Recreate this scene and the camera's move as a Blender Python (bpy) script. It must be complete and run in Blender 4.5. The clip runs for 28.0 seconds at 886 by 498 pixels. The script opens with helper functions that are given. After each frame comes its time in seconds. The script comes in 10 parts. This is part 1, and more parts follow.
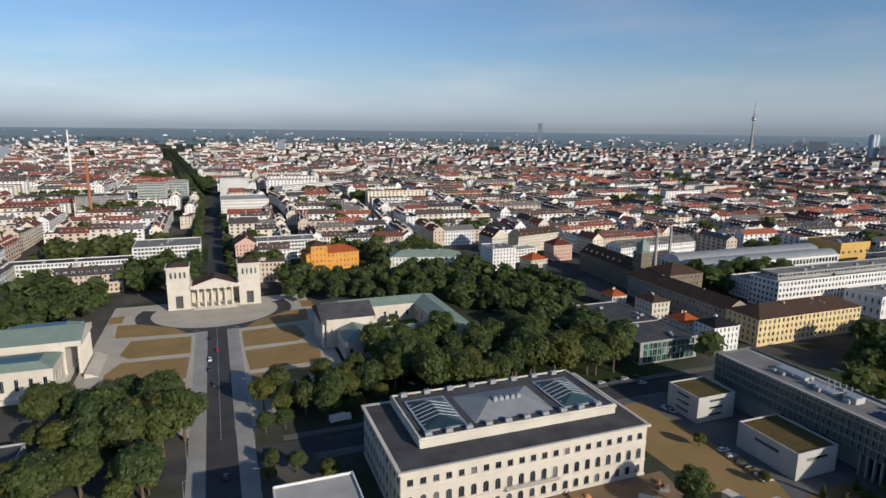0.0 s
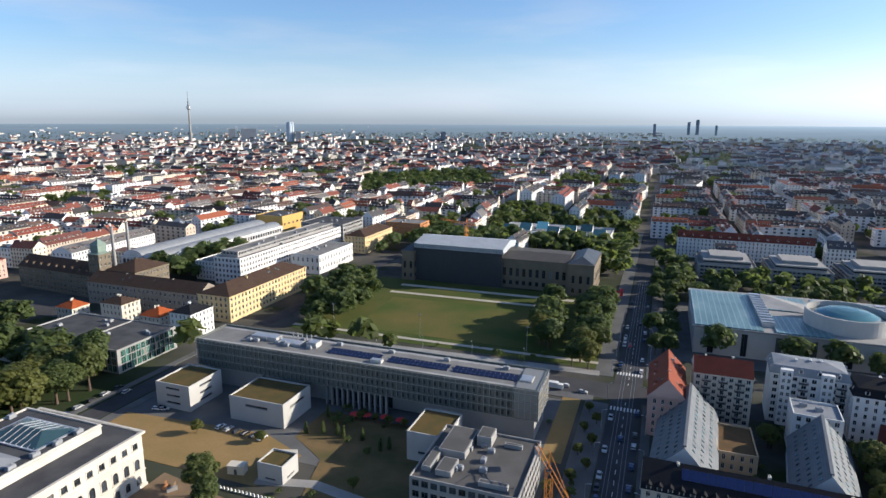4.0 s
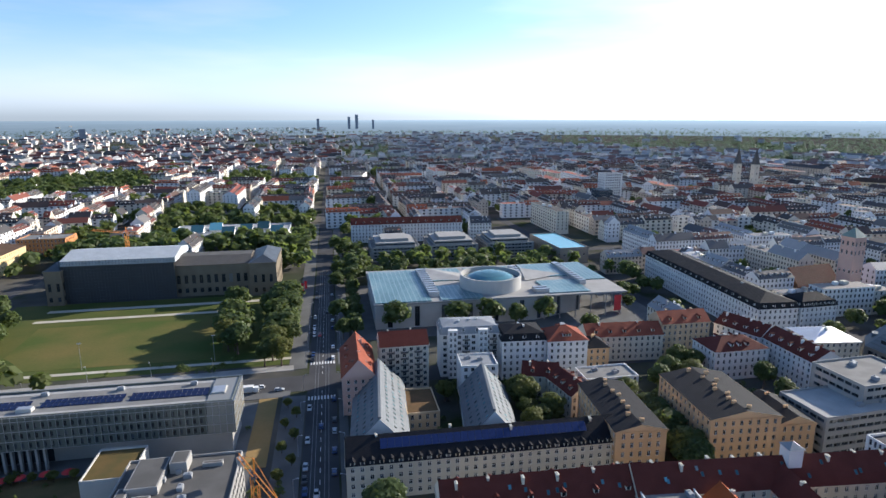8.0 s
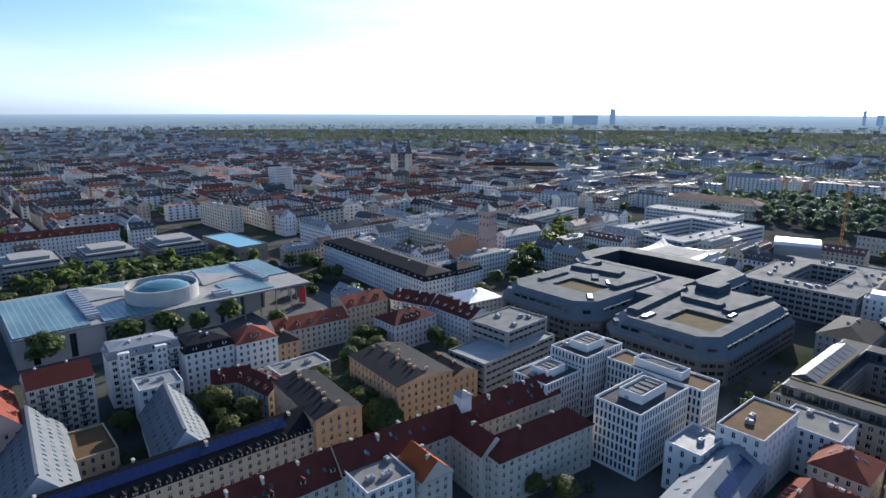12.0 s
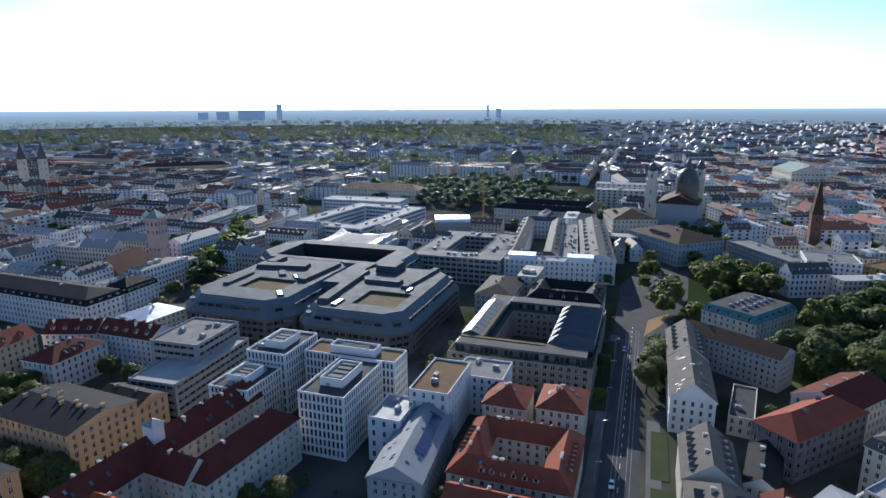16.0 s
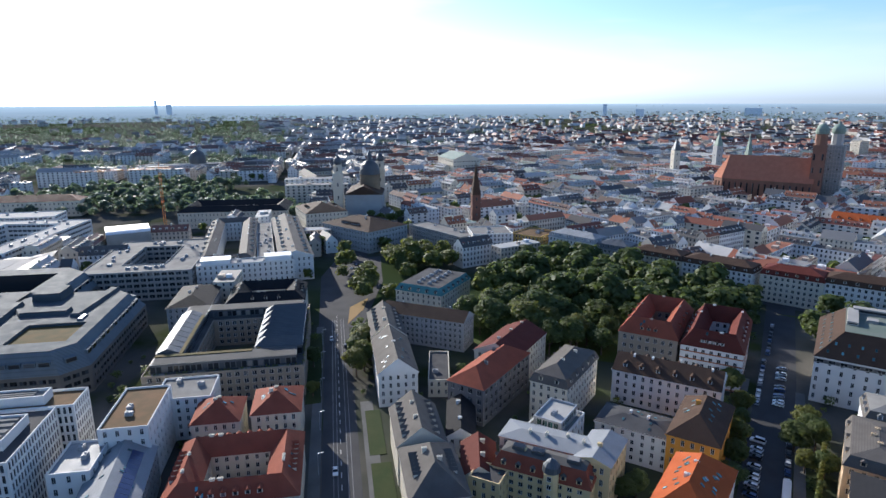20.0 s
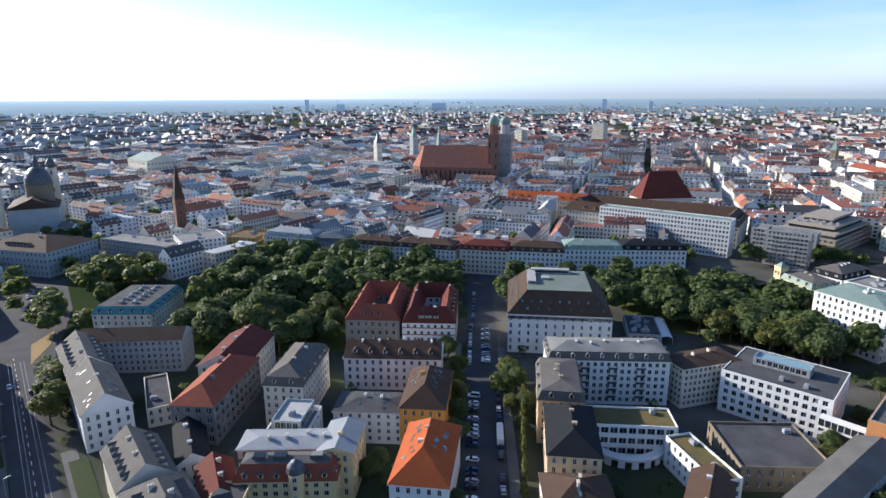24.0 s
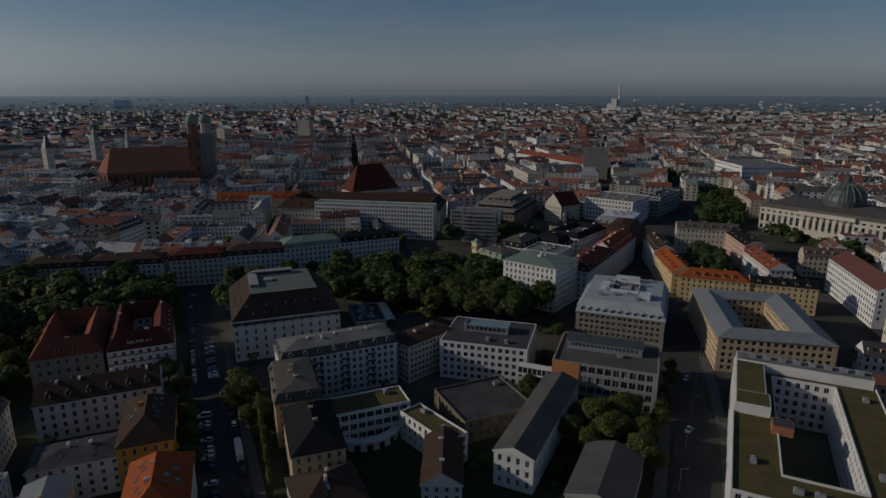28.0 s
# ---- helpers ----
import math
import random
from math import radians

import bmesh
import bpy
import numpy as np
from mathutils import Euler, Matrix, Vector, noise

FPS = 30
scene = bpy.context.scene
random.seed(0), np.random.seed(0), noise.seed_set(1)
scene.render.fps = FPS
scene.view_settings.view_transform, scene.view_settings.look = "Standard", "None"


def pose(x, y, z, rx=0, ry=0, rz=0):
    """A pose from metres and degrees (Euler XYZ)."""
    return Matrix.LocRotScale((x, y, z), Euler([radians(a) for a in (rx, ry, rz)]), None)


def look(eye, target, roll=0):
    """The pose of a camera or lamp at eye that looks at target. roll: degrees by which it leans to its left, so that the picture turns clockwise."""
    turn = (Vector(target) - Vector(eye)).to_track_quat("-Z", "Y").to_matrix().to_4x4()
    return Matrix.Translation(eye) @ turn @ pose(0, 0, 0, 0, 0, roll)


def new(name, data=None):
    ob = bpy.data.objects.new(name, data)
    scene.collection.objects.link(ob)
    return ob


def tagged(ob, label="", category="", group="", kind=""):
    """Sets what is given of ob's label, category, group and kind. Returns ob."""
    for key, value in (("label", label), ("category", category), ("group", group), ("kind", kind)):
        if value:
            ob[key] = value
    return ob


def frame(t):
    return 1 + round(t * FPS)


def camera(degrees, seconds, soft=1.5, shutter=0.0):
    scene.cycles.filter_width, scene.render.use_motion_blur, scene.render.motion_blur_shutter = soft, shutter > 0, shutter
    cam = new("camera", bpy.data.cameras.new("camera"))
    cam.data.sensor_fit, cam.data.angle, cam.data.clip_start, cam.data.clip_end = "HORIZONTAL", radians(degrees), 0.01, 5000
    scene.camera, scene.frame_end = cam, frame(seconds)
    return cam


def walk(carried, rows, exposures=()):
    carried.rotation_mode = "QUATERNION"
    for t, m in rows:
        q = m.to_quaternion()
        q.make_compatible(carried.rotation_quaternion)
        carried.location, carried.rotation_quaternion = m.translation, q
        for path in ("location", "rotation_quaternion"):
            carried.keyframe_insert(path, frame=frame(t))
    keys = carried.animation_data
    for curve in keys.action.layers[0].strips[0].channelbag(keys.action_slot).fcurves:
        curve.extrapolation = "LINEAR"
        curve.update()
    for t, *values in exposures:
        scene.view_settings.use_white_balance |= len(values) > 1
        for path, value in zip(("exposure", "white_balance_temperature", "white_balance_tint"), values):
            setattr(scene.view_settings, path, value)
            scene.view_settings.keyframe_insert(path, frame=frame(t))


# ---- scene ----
cam = camera(72.7, 28.0, soft=1.5)

# seconds, yaw, pitch, roll: the camera hovers over the round square and turns
TURN = [
    (0, 69.18, -11.40, -0.67),
    (0.5, 62.14, -11.49, -0.67),
    (1, 54.78, -11.56, -0.56),
    (1.5, 47.57, -11.68, -0.53),
    (2, 40.05, -11.80, -0.46),
    (2.5, 33.62, -11.88, -0.35),
    (3, 26.59, -11.94, -0.32),
    (3.5, 23.07, -11.98, -0.25),
    (5.5, 8.43, -12.14, -0.07),
    (6, 4.49, -12.21, -0.00),
    (6.5, 0.96, -12.29, -0.04),
    (7, -2.88, -12.34, 0.01),
    (7.5, -6.52, -12.39, 0.10),
    (8, -10.49, -12.43, 0.06),
    (8.5, -14.23, -12.48, 0.13),
    (9, -18.19, -12.57, 0.07),
    (9.5, -21.89, -12.61, 0.09),
    (10, -25.86, -12.69, 0.08),
    (10.5, -29.47, -12.73, 0.05),
    (11, -33.40, -12.83, -0.08),
    (11.5, -37.11, -12.84, -0.03),
    (12, -41.01, -12.95, -0.12),
    (12.5, -44.70, -13.00, -0.07),
    (14.5, -59.71, -13.19, 0.21),
    (15, -63.71, -13.26, 0.18),
    (15.5, -67.42, -13.32, 0.18),
    (16, -71.25, -13.41, 0.21),
    (16.5, -74.75, -13.50, 0.17),
    (17, -78.54, -13.56, 0.14),
    (17.5, -82.12, -13.61, 0.07),
    (18, -85.91, -13.67, -0.02),
    (18.5, -89.42, -13.77, 0.05),
    (19, -93.14, -13.84, 0.07),
    (19.5, -96.58, -13.87, 0.14),
    (20, -100.31, -13.86, 0.18),
    (20.5, -103.55, -13.94, 0.16),
    (21, -107.15, -14.02, 0.16),
    (21.5, -110.51, -14.07, 0.16),
    (22, -114.31, -14.15, 0.16),
    (22.5, -117.64, -14.19, 0.11),
    (24.5, -130.86, -14.40, 0.13),
    (25, -134.38, -14.44, 0.05),
    (25.5, -137.64, -14.42, -0.01),
    (26, -141.15, -14.42, 0.09),
    (26.5, -144.36, -14.43, 0.01),
    (27, -147.86, -14.54, 0.08),
    (27.5, -151.00, -14.60, -0.01),
    (28, -154.35, -14.65, -0.03),
]
EYE = (0.0, 0.0, 121.5)
walk(cam, [(t, pose(*EYE, 90 + pitch, roll, yaw)) for t, yaw, pitch, roll in TURN],
     exposures=[(t, stops, kelvin, 12) for t, stops, kelvin in (
         (0, -0.1, 6100), (1, 0.08, 6050), (3, 0.52, 6050), (6, 0.74, 6000), (8, 0.9, 5950), (10, 0.88, 5800), (12, 0.62, 5700), (15, 0.52, 5480), (17, 0.47, 5480), (19, 0.6, 5650),
         (21, 0.9, 5700), (22, 0.95, 5700), (25, 0.95, 5750), (26.4, 0.95, 5850), (26.8, 0.6, 6050), (27.2, 0.1, 6200), (27.6, -0.75, 6250), (28, -1.65, 6200))])

# ---- world and sun ----
SUN_AZ, SUN_EL = radians(66), radians(20.7)      # from +y towards +x
world = bpy.data.worlds.new("sky")
scene.world = world
world.use_nodes = True
wn = world.node_tree.nodes
sky = wn.new("ShaderNodeTexSky")
sky.sky_type = "NISHITA"
sky.sun_disc = False
sky.sun_elevation = SUN_EL
sky.sun_rotation = SUN_AZ
sky.altitude = 500
sky.air_density = 1.0
sky.dust_density = 1.2
sky.ozone_density = 4.0
wn["Background"].inputs["Strength"].default_value = 0.115
# morning haze low over the land, and thin high cloud
link = world.node_tree.links.new
where = wn.new("ShaderNodeTexCoord").outputs["Generated"]
split = wn.new("ShaderNodeSeparateXYZ")
link(where, split.inputs[0])
band = wn.new("ShaderNodeMapRange")
for key, value in (("From Min", 0.0), ("From Max", 0.14), ("To Min", 0.8), ("To Max", 0.0)):
    band.inputs[key].default_value = value
band.interpolation_type = "SMOOTHSTEP"
link(split.outputs[2], band.inputs["Value"])
grey = wn.new("ShaderNodeRGBToBW")
link(sky.outputs[0], grey.inputs[0])
pale = wn.new("ShaderNodeMix")
pale.data_type, pale.blend_type = "RGBA", "MULTIPLY"
pale.inputs[0].default_value = 1.0
facing = wn.new("ShaderNodeVectorMath")
facing.operation = "DOT_PRODUCT"
facing.inputs[1].default_value = (math.sin(SUN_AZ), math.cos(SUN_AZ), 0)
link(where, facing.inputs[0])
dimmer = wn.new("ShaderNodeMapRange")
for key, value in (("From Min", -1.0), ("From Max", -0.1), ("To Min", 0.74), ("To Max", 1.0)):
    dimmer.inputs[key].default_value = value
link(facing.outputs["Value"], dimmer.inputs["Value"])
dulled = wn.new("ShaderNodeMath")
dulled.operation = "MULTIPLY"
link(grey.outputs[0], dulled.inputs[0])
link(dimmer.outputs[0], dulled.inputs[1])
link(dulled.outputs[0], pale.inputs[6])
pale.inputs[7].default_value = (1.16, 1.34, 1.50, 1)
hazed = wn.new("ShaderNodeMix")
hazed.data_type = "RGBA"
link(band.outputs[0], hazed.inputs[0])
link(sky.outputs[0], hazed.inputs[6])
link(pale.outputs[2], hazed.inputs[7])
squash = wn.new("ShaderNodeMapping")
squash.inputs["Scale"].default_value = (2.2, 2.2, 14.0)
link(where, squash.inputs["Vector"])
wisp = wn.new("ShaderNodeTexNoise")
wisp.inputs["Scale"].default_value = 1.3
wisp.inputs["Detail"].default_value = 6
link(squash.outputs[0], wisp.inputs["Vector"])
thin = wn.new("ShaderNodeMapRange")
for key, value in (("From Min", 0.48), ("From Max", 0.75), ("To Min", 0.0), ("To Max", 0.4)):
    thin.inputs[key].default_value = value
link(wisp.outputs["Fac"], thin.inputs["Value"])
bright = wn.new("ShaderNodeMix")
bright.data_type, bright.blend_type = "RGBA", "MULTIPLY"
bright.inputs[0].default_value = 1.0
link(grey.outputs[0], bright.inputs[6])
bright.inputs[7].default_value = (1.35, 1.42, 1.5, 1)
cloudy = wn.new("ShaderNodeMix")
cloudy.data_type = "RGBA"
link(thin.outputs[0], cloudy.inputs[0])
link(hazed.outputs[2], cloudy.inputs[6])
link(bright.outputs[2], cloudy.inputs[7])
link(cloudy.outputs[2], wn["Background"].inputs["Color"])
sun = new("sun", bpy.data.lights.new("sun", "SUN"))
sun.data.energy = 5.0
sun.data.angle = radians(0.6)
sun.data.color = (1.0, 0.88, 0.70)
sun.matrix_world = look((2000 * math.sin(SUN_AZ), 2000 * math.cos(SUN_AZ), 2000 * math.tan(SUN_EL)), (0, 0, 0))

# ---- materials ----


class Nodes:
    """A small hand for node trees."""

    def __init__(self, name):
        self.mat = bpy.data.materials.new(name)
        self.mat.use_nodes = True
        self.tree = self.mat.node_tree
        self.bsdf = self.tree.nodes["Principled BSDF"]

    def add(self, kind, **values):
        node = self.tree.nodes.new(kind)
        for key, value in values.items():
            node.inputs[key].default_value = value
        return node

    def link(self, a, b):
        self.tree.links.new(a, b)

    def coords(self):
        return self.add("ShaderNodeTexCoord").outputs["Object"]

    def place(self):
        return self.add("ShaderNodeNewGeometry").outputs["Position"]

    def noise(self, vector, scale, detail=4.0):
        node = self.add("ShaderNodeTexNoise", Scale=scale, Detail=detail)
        self.link(vector, node.inputs["Vector"])
        return node.outputs["Fac"]

    def ramp(self, fac, stops, constant=False):
        node = self.add("ShaderNodeValToRGB")
        band = node.color_ramp
        band.interpolation = "CONSTANT" if constant else "LINEAR"
        while len(band.elements) < len(stops):
            band.elements.new(0.5)
        for element, (at, colour) in zip(band.elements, stops):
            element.position = at
            element.color = (*colour, 1)
        self.link(fac, node.inputs["Fac"])
        return node.outputs["Color"]

    def mix(self, fac, a, b, how="MIX"):
        node = self.tree.nodes.new("ShaderNodeMix")
        node.data_type, node.blend_type = "RGBA", how
        for socket, value in ((node.inputs[0], fac), (node.inputs[6], a), (node.inputs[7], b)):
            if isinstance(value, (int, float)):
                socket.default_value = value
            elif isinstance(value, tuple):
                socket.default_value = (*value, 1)
            else:
                self.link(value, socket)
        return node.outputs[2]

    def math(self, how, a, b=0.0):
        node = self.tree.nodes.new("ShaderNodeMath")
        node.operation = how
        for socket, value in zip(node.inputs, (a, b)):
            if isinstance(value, (int, float)):
                socket.default_value = value
            else:
                self.link(value, socket)
        return node.outputs[0]

    def wave(self, vector, scale, axis):
        node = self.tree.nodes.new("ShaderNodeTexWave")
        node.bands_direction = axis
        node.inputs["Scale"].default_value = scale
        self.link(vector, node.inputs["Vector"])
        return node.outputs["Fac"]

    def done(self, colour, rough=0.8, metal=0.0, bump=None, depth=0.02, spec=0.5):
        if isinstance(colour, tuple):
            self.bsdf.inputs["Base Color"].default_value = (*colour, 1)
        else:
            self.link(colour, self.bsdf.inputs["Base Color"])
        if isinstance(rough, (int, float)):
            self.bsdf.inputs["Roughness"].default_value = rough
        else:
            self.link(rough, self.bsdf.inputs["Roughness"])
        self.bsdf.inputs["Metallic"].default_value = metal
        self.bsdf.inputs["Specular IOR Level"].default_value = spec
        if bump is not None:
            node = self.add("ShaderNodeBump", Strength=0.6, Distance=depth)
            self.link(bump, node.inputs["Height"])
            self.link(node.outputs[0], self.bsdf.inputs["Normal"])
        return self.mat


def shade(c, k):
    return tuple(min(1.0, v * k) for v in c)


def plaster(name, colour, dirt=0.22):
    """Painted render: broad weather stains, fine grain, rain streaks."""
    n = Nodes(name)
    at = n.coords()
    wide = n.noise(at, 0.12, 5)
    fine = n.noise(at, 2.2, 3)
    tone = n.mix(n.math("MULTIPLY", wide, 0.9), colour, shade(colour, 1 - dirt * 1.6))
    tone = n.mix(n.math("MULTIPLY", fine, 0.35), tone, shade(colour, 1 - dirt))
    return n.done(tone, 0.88, bump=fine, depth=0.01, spec=0.25)


def tiles(name, colour, course=0.13):
    """Roof tiles in courses, with patches of age and moss."""
    n = Nodes(name)
    at = n.coords()
    band = n.wave(at, 0.314 / course, "Z")
    wide = n.noise(at, 0.25, 6)
    fine = n.noise(at, 3.0, 4)
    tone = n.mix(wide, shade(colour, 1.25), shade(colour, 0.55))
    tone = n.mix(n.math("MULTIPLY", fine, 0.5), tone, shade(colour, 0.6))
    tone = n.mix(n.math("MULTIPLY", band, 0.25), tone, shade(colour, 0.35))
    lot = n.add("ShaderNodeObjectInfo").outputs["Random"]
    tone = n.mix(n.math("MULTIPLY", lot, 0.25), tone, shade(colour, 0.7))
    return n.done(tone, 0.75, bump=n.math("ADD", band, fine), depth=0.05, spec=0.07)


def seamed(name, colour, pitch=0.6, metal=0.35, rough=0.45, axis="X"):
    """Sheet metal with standing seams and dull patches."""
    n = Nodes(name)
    at = n.coords()
    band = n.math("POWER", n.wave(at, 0.314 / pitch, axis), 6.0)
    wide = n.noise(at, 0.2, 5)
    tone = n.mix(wide, shade(colour, 1.15), shade(colour, 0.7))
    tone = n.mix(n.math("MULTIPLY", band, 0.5), tone, shade(colour, 0.5))
    return n.done(tone, n.math("ADD", n.math("MULTIPLY", wide, 0.3), rough - 0.1), metal, bump=band, depth=0.04, spec=0.28)


def speckled(name, a, b, scale=0.15, fine=2.5, rough=0.9, depth=0.03):
    """Two tones in broad patches with fine grain: gravel, grass, earth, paving."""
    n = Nodes(name)
    at = n.place()
    wide = n.noise(at, scale, 6)
    grain = n.noise(at, fine, 4)
    tone = n.mix(n.ramp(wide, [(0.35, (0, 0, 0)), (0.65, (1, 1, 1))]), a, b)
    tone = n.mix(n.math("MULTIPLY", grain, 0.45), tone, shade(a, 0.55))
    return n.done(tone, rough, bump=grain, depth=depth, spec=0.12)


def plain(name, colour, rough=0.5, metal=0.0, vary=0.15):
    n = Nodes(name)
    at = n.coords()
    tone = n.mix(n.noise(at, 0.8, 3), shade(colour, 1 + vary), shade(colour, 1 - vary))
    return n.done(tone, rough, metal)


def glazing(name, colour, rough=0.08):
    """Window glass over a dark room; no two panes quite alike."""
    n = Nodes(name)
    lot = n.add("ShaderNodeObjectInfo").outputs["Random"]
    isl = n.add("ShaderNodeNewGeometry").outputs["Random Per Island"]
    both = n.math("FRACT", n.math("ADD", lot, isl))
    tone = n.ramp(both, [(0.0, shade(colour, 0.3)), (0.65, shade(colour, 0.8)), (0.9, shade(colour, 2.0)), (1.0, (0.22, 0.21, 0.19))])
    return n.done(tone, rough, 0.0, spec=0.35)


def leafy(name, dark, light, sheen=0.0):
    n = Nodes(name)
    isl = n.add("ShaderNodeNewGeometry").outputs["Random Per Island"]
    lot = n.add("ShaderNodeObjectInfo").outputs["Random"]
    wide = n.noise(n.place(), 0.06, 3)
    tone = n.mix(isl, dark, light)
    tone = n.mix(n.math("MULTIPLY", wide, 0.6), tone, shade(light, 0.8))
    tone = n.mix(n.math("MULTIPLY", lot, 0.35), tone, (light[0] * 1.3, light[1] * 0.9, light[2] * 0.6))
    # blue-tinted sheen, used to imitate haze over far leaves
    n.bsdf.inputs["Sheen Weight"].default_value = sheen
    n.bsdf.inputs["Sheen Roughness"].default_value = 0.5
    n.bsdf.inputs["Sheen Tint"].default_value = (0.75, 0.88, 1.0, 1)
    mat = n.done(tone, 0.6, spec=0.3)
    trans = n.add("ShaderNodeBsdfTranslucent")
    n.link(n.mix(0.45, tone, (light[0] * 1.7, light[1] * 1.6, light[2] * 0.9)), trans.inputs["Color"])
    mixer = n.add("ShaderNodeMixShader", Fac=0.52)
    out = n.tree.nodes["Material Output"]
    n.link(n.bsdf.outputs[0], mixer.inputs[1])
    n.link(trans.outputs[0], mixer.inputs[2])
    n.link(mixer.outputs[0], out.inputs["Surface"])
    return mat


def many(name, colours, rough=0.85, grain=0.3, spec=0.25, sheen=0.0):
    """One colour out of a few for every house."""
    n = Nodes(name)
    isl = n.add("ShaderNodeNewGeometry").outputs["Random Per Island"]
    lot = n.add("ShaderNodeObjectInfo").outputs["Random"]
    pick = n.math("FRACT", n.math("ADD", isl, lot))
    tone = n.ramp(pick, [(i / len(colours), c) for i, c in enumerate(colours)], constant=True)
    at = n.place()
    wide = n.noise(at, 0.15, 4)
    dim = n.mix(n.math("MULTIPLY", wide, grain), tone, (0.06, 0.06, 0.06))
    n.bsdf.inputs["Sheen Weight"].default_value = sheen
    n.bsdf.inputs["Sheen Roughness"].default_value = 0.5
    n.bsdf.inputs["Sheen Tint"].default_value = (0.75, 0.88, 1.0, 1)
    return n.done(dim, rough, spec=spec)


WHITE = plaster("white_plaster", (0.78, 0.77, 0.74))
CREAM = plaster("cream_plaster", (0.66, 0.61, 0.50))
TAN = plaster("tan_plaster", (0.66, 0.50, 0.32))
APRICOT = plaster("apricot_plaster", (0.68, 0.44, 0.24))
YELLOW = plaster("yellow_plaster", (0.72, 0.56, 0.30))
OCHRE = plaster("ochre_plaster", (0.62, 0.40, 0.13))
ORANGE = plaster("orange_plaster", (0.70, 0.33, 0.06))
GREY = plaster("grey_plaster", (0.42, 0.42, 0.41))
DARKWALL = plaster("dark_plaster", (0.16, 0.16, 0.17))
PINK = plaster("pink_plaster", (0.66, 0.44, 0.36))
STONE = plaster("limestone", (0.68, 0.63, 0.54), 0.3)
OLDSTONE = plaster("weathered_stone", (0.23, 0.19, 0.135), 0.35)
CONCRETE = plaster("concrete", (0.38, 0.37, 0.35), 0.3)
BRICK = plaster("red_brick_wall", (0.42, 0.17, 0.09), 0.3)
DOMBRICK = plaster("old_brown_brick", (0.27, 0.145, 0.105), 0.3)
DARKBRICK = plaster("dark_sooty_brick", (0.20, 0.10, 0.075), 0.3)
ORBRICK = plaster("orange_brick_wall", (0.55, 0.25, 0.10), 0.2)
RED = tiles("red_tiles", (0.31, 0.092, 0.056))
ORANGETILE = tiles("orange_tiles", (0.42, 0.105, 0.035))
DKRED = tiles("dark_red_tiles", (0.145, 0.042, 0.032))
BROWN = tiles("brown_tiles", (0.09, 0.058, 0.042))
SLATE = tiles("dark_slate", (0.024, 0.025, 0.029))
GREYTILE = tiles("grey_tiles", (0.15, 0.136, 0.122))
PALETIN = seamed("pale_sheet", (0.42, 0.45, 0.47), metal=0.0, rough=0.7)
TINROOF = seamed("grey_sheet_metal", (0.26, 0.275, 0.29), metal=0.05, rough=0.6)
DARKTIN = seamed("dark_sheet_metal", (0.10, 0.11, 0.12))
WHITETIN = seamed("white_sheet_metal", (0.75, 0.76, 0.77), metal=0.1)
BANKSLOPE = seamed("pale_blue_grey_cladding", (0.115, 0.145, 0.165), pitch=1.2, metal=0.0, rough=0.8)
BANKSTONE = plaster("dark_stone_cladding", (0.15, 0.15, 0.145), 0.3)
BLUETIN = seamed("blue_grey_cladding", (0.062, 0.08, 0.095), pitch=1.2, metal=0.0, rough=0.8)
COPPER = seamed("green_copper", (0.21, 0.275, 0.23), metal=0.0, rough=0.6)
TEAL = seamed("teal_copper", (0.08, 0.21, 0.21), metal=0.0, rough=0.6)
FELT = speckled("dark_roofing_felt", (0.06, 0.06, 0.065), (0.10, 0.10, 0.10), 0.12)
GRAVEL = speckled("roof_gravel", (0.25, 0.245, 0.23), (0.17, 0.165, 0.155), 0.12)
PALEROOF = speckled("pale_roof_slabs", (0.42, 0.41, 0.39), (0.33, 0.325, 0.31), 0.12)
BROWNROOF = speckled("brown_planted_roof", (0.17, 0.10, 0.05), (0.115, 0.08, 0.04), 0.2)
GREENROOF = speckled("green_planted_roof", (0.10, 0.095, 0.038), (0.16, 0.115, 0.05), 0.2)
GLASSROOF = glazing("glass_roof", (0.075, 0.185, 0.22), 0.2)
DARKROOFGLASS = glazing("dark_roof_glass", (0.05, 0.10, 0.12), 0.2)
ASPHALT = speckled("asphalt", (0.075, 0.075, 0.078), (0.055, 0.055, 0.058), 0.08, 3.0)
PAVING = speckled("pale_paving", (0.36, 0.35, 0.33), (0.28, 0.27, 0.25), 0.1, 1.5)
GREYFELT = speckled("grey_roofing_felt", (0.13, 0.125, 0.118), (0.095, 0.092, 0.086), 0.12)
DOMTILE = tiles("weathered_orange_tiles", (0.48, 0.20, 0.125))
GREYPAVE = speckled("grey_paving", (0.15, 0.15, 0.146), (0.11, 0.11, 0.108), 0.1, 1.5)
PATHGRAVEL = speckled("gravel_path", (0.50, 0.46, 0.38), (0.42, 0.38, 0.31), 0.08, 1.2)
LAWN = speckled("green_lawn", (0.055, 0.085, 0.02), (0.105, 0.105, 0.03), 0.03, 1.0)
DRYLAWN = speckled("parched_lawn", (0.33, 0.215, 0.095), (0.24, 0.175, 0.07), 0.05, 0.8)
EARTH = speckled("bare_earth", (0.26, 0.18, 0.11), (0.18, 0.13, 0.08), 0.1, 1.0)
YARD = speckled("courtyard_ground", (0.13, 0.125, 0.11), (0.075, 0.09, 0.04), 0.05, 0.8)
GLASS = glazing("window_glass", (0.035, 0.042, 0.05))
GREENGLASS = glazing("green_glass", (0.035, 0.095, 0.08), 0.1)
FRAMEW = plain("white_frame", (0.70, 0.70, 0.68), 0.5)
FRAMED = plain("dark_frame", (0.06, 0.06, 0.065), 0.5)
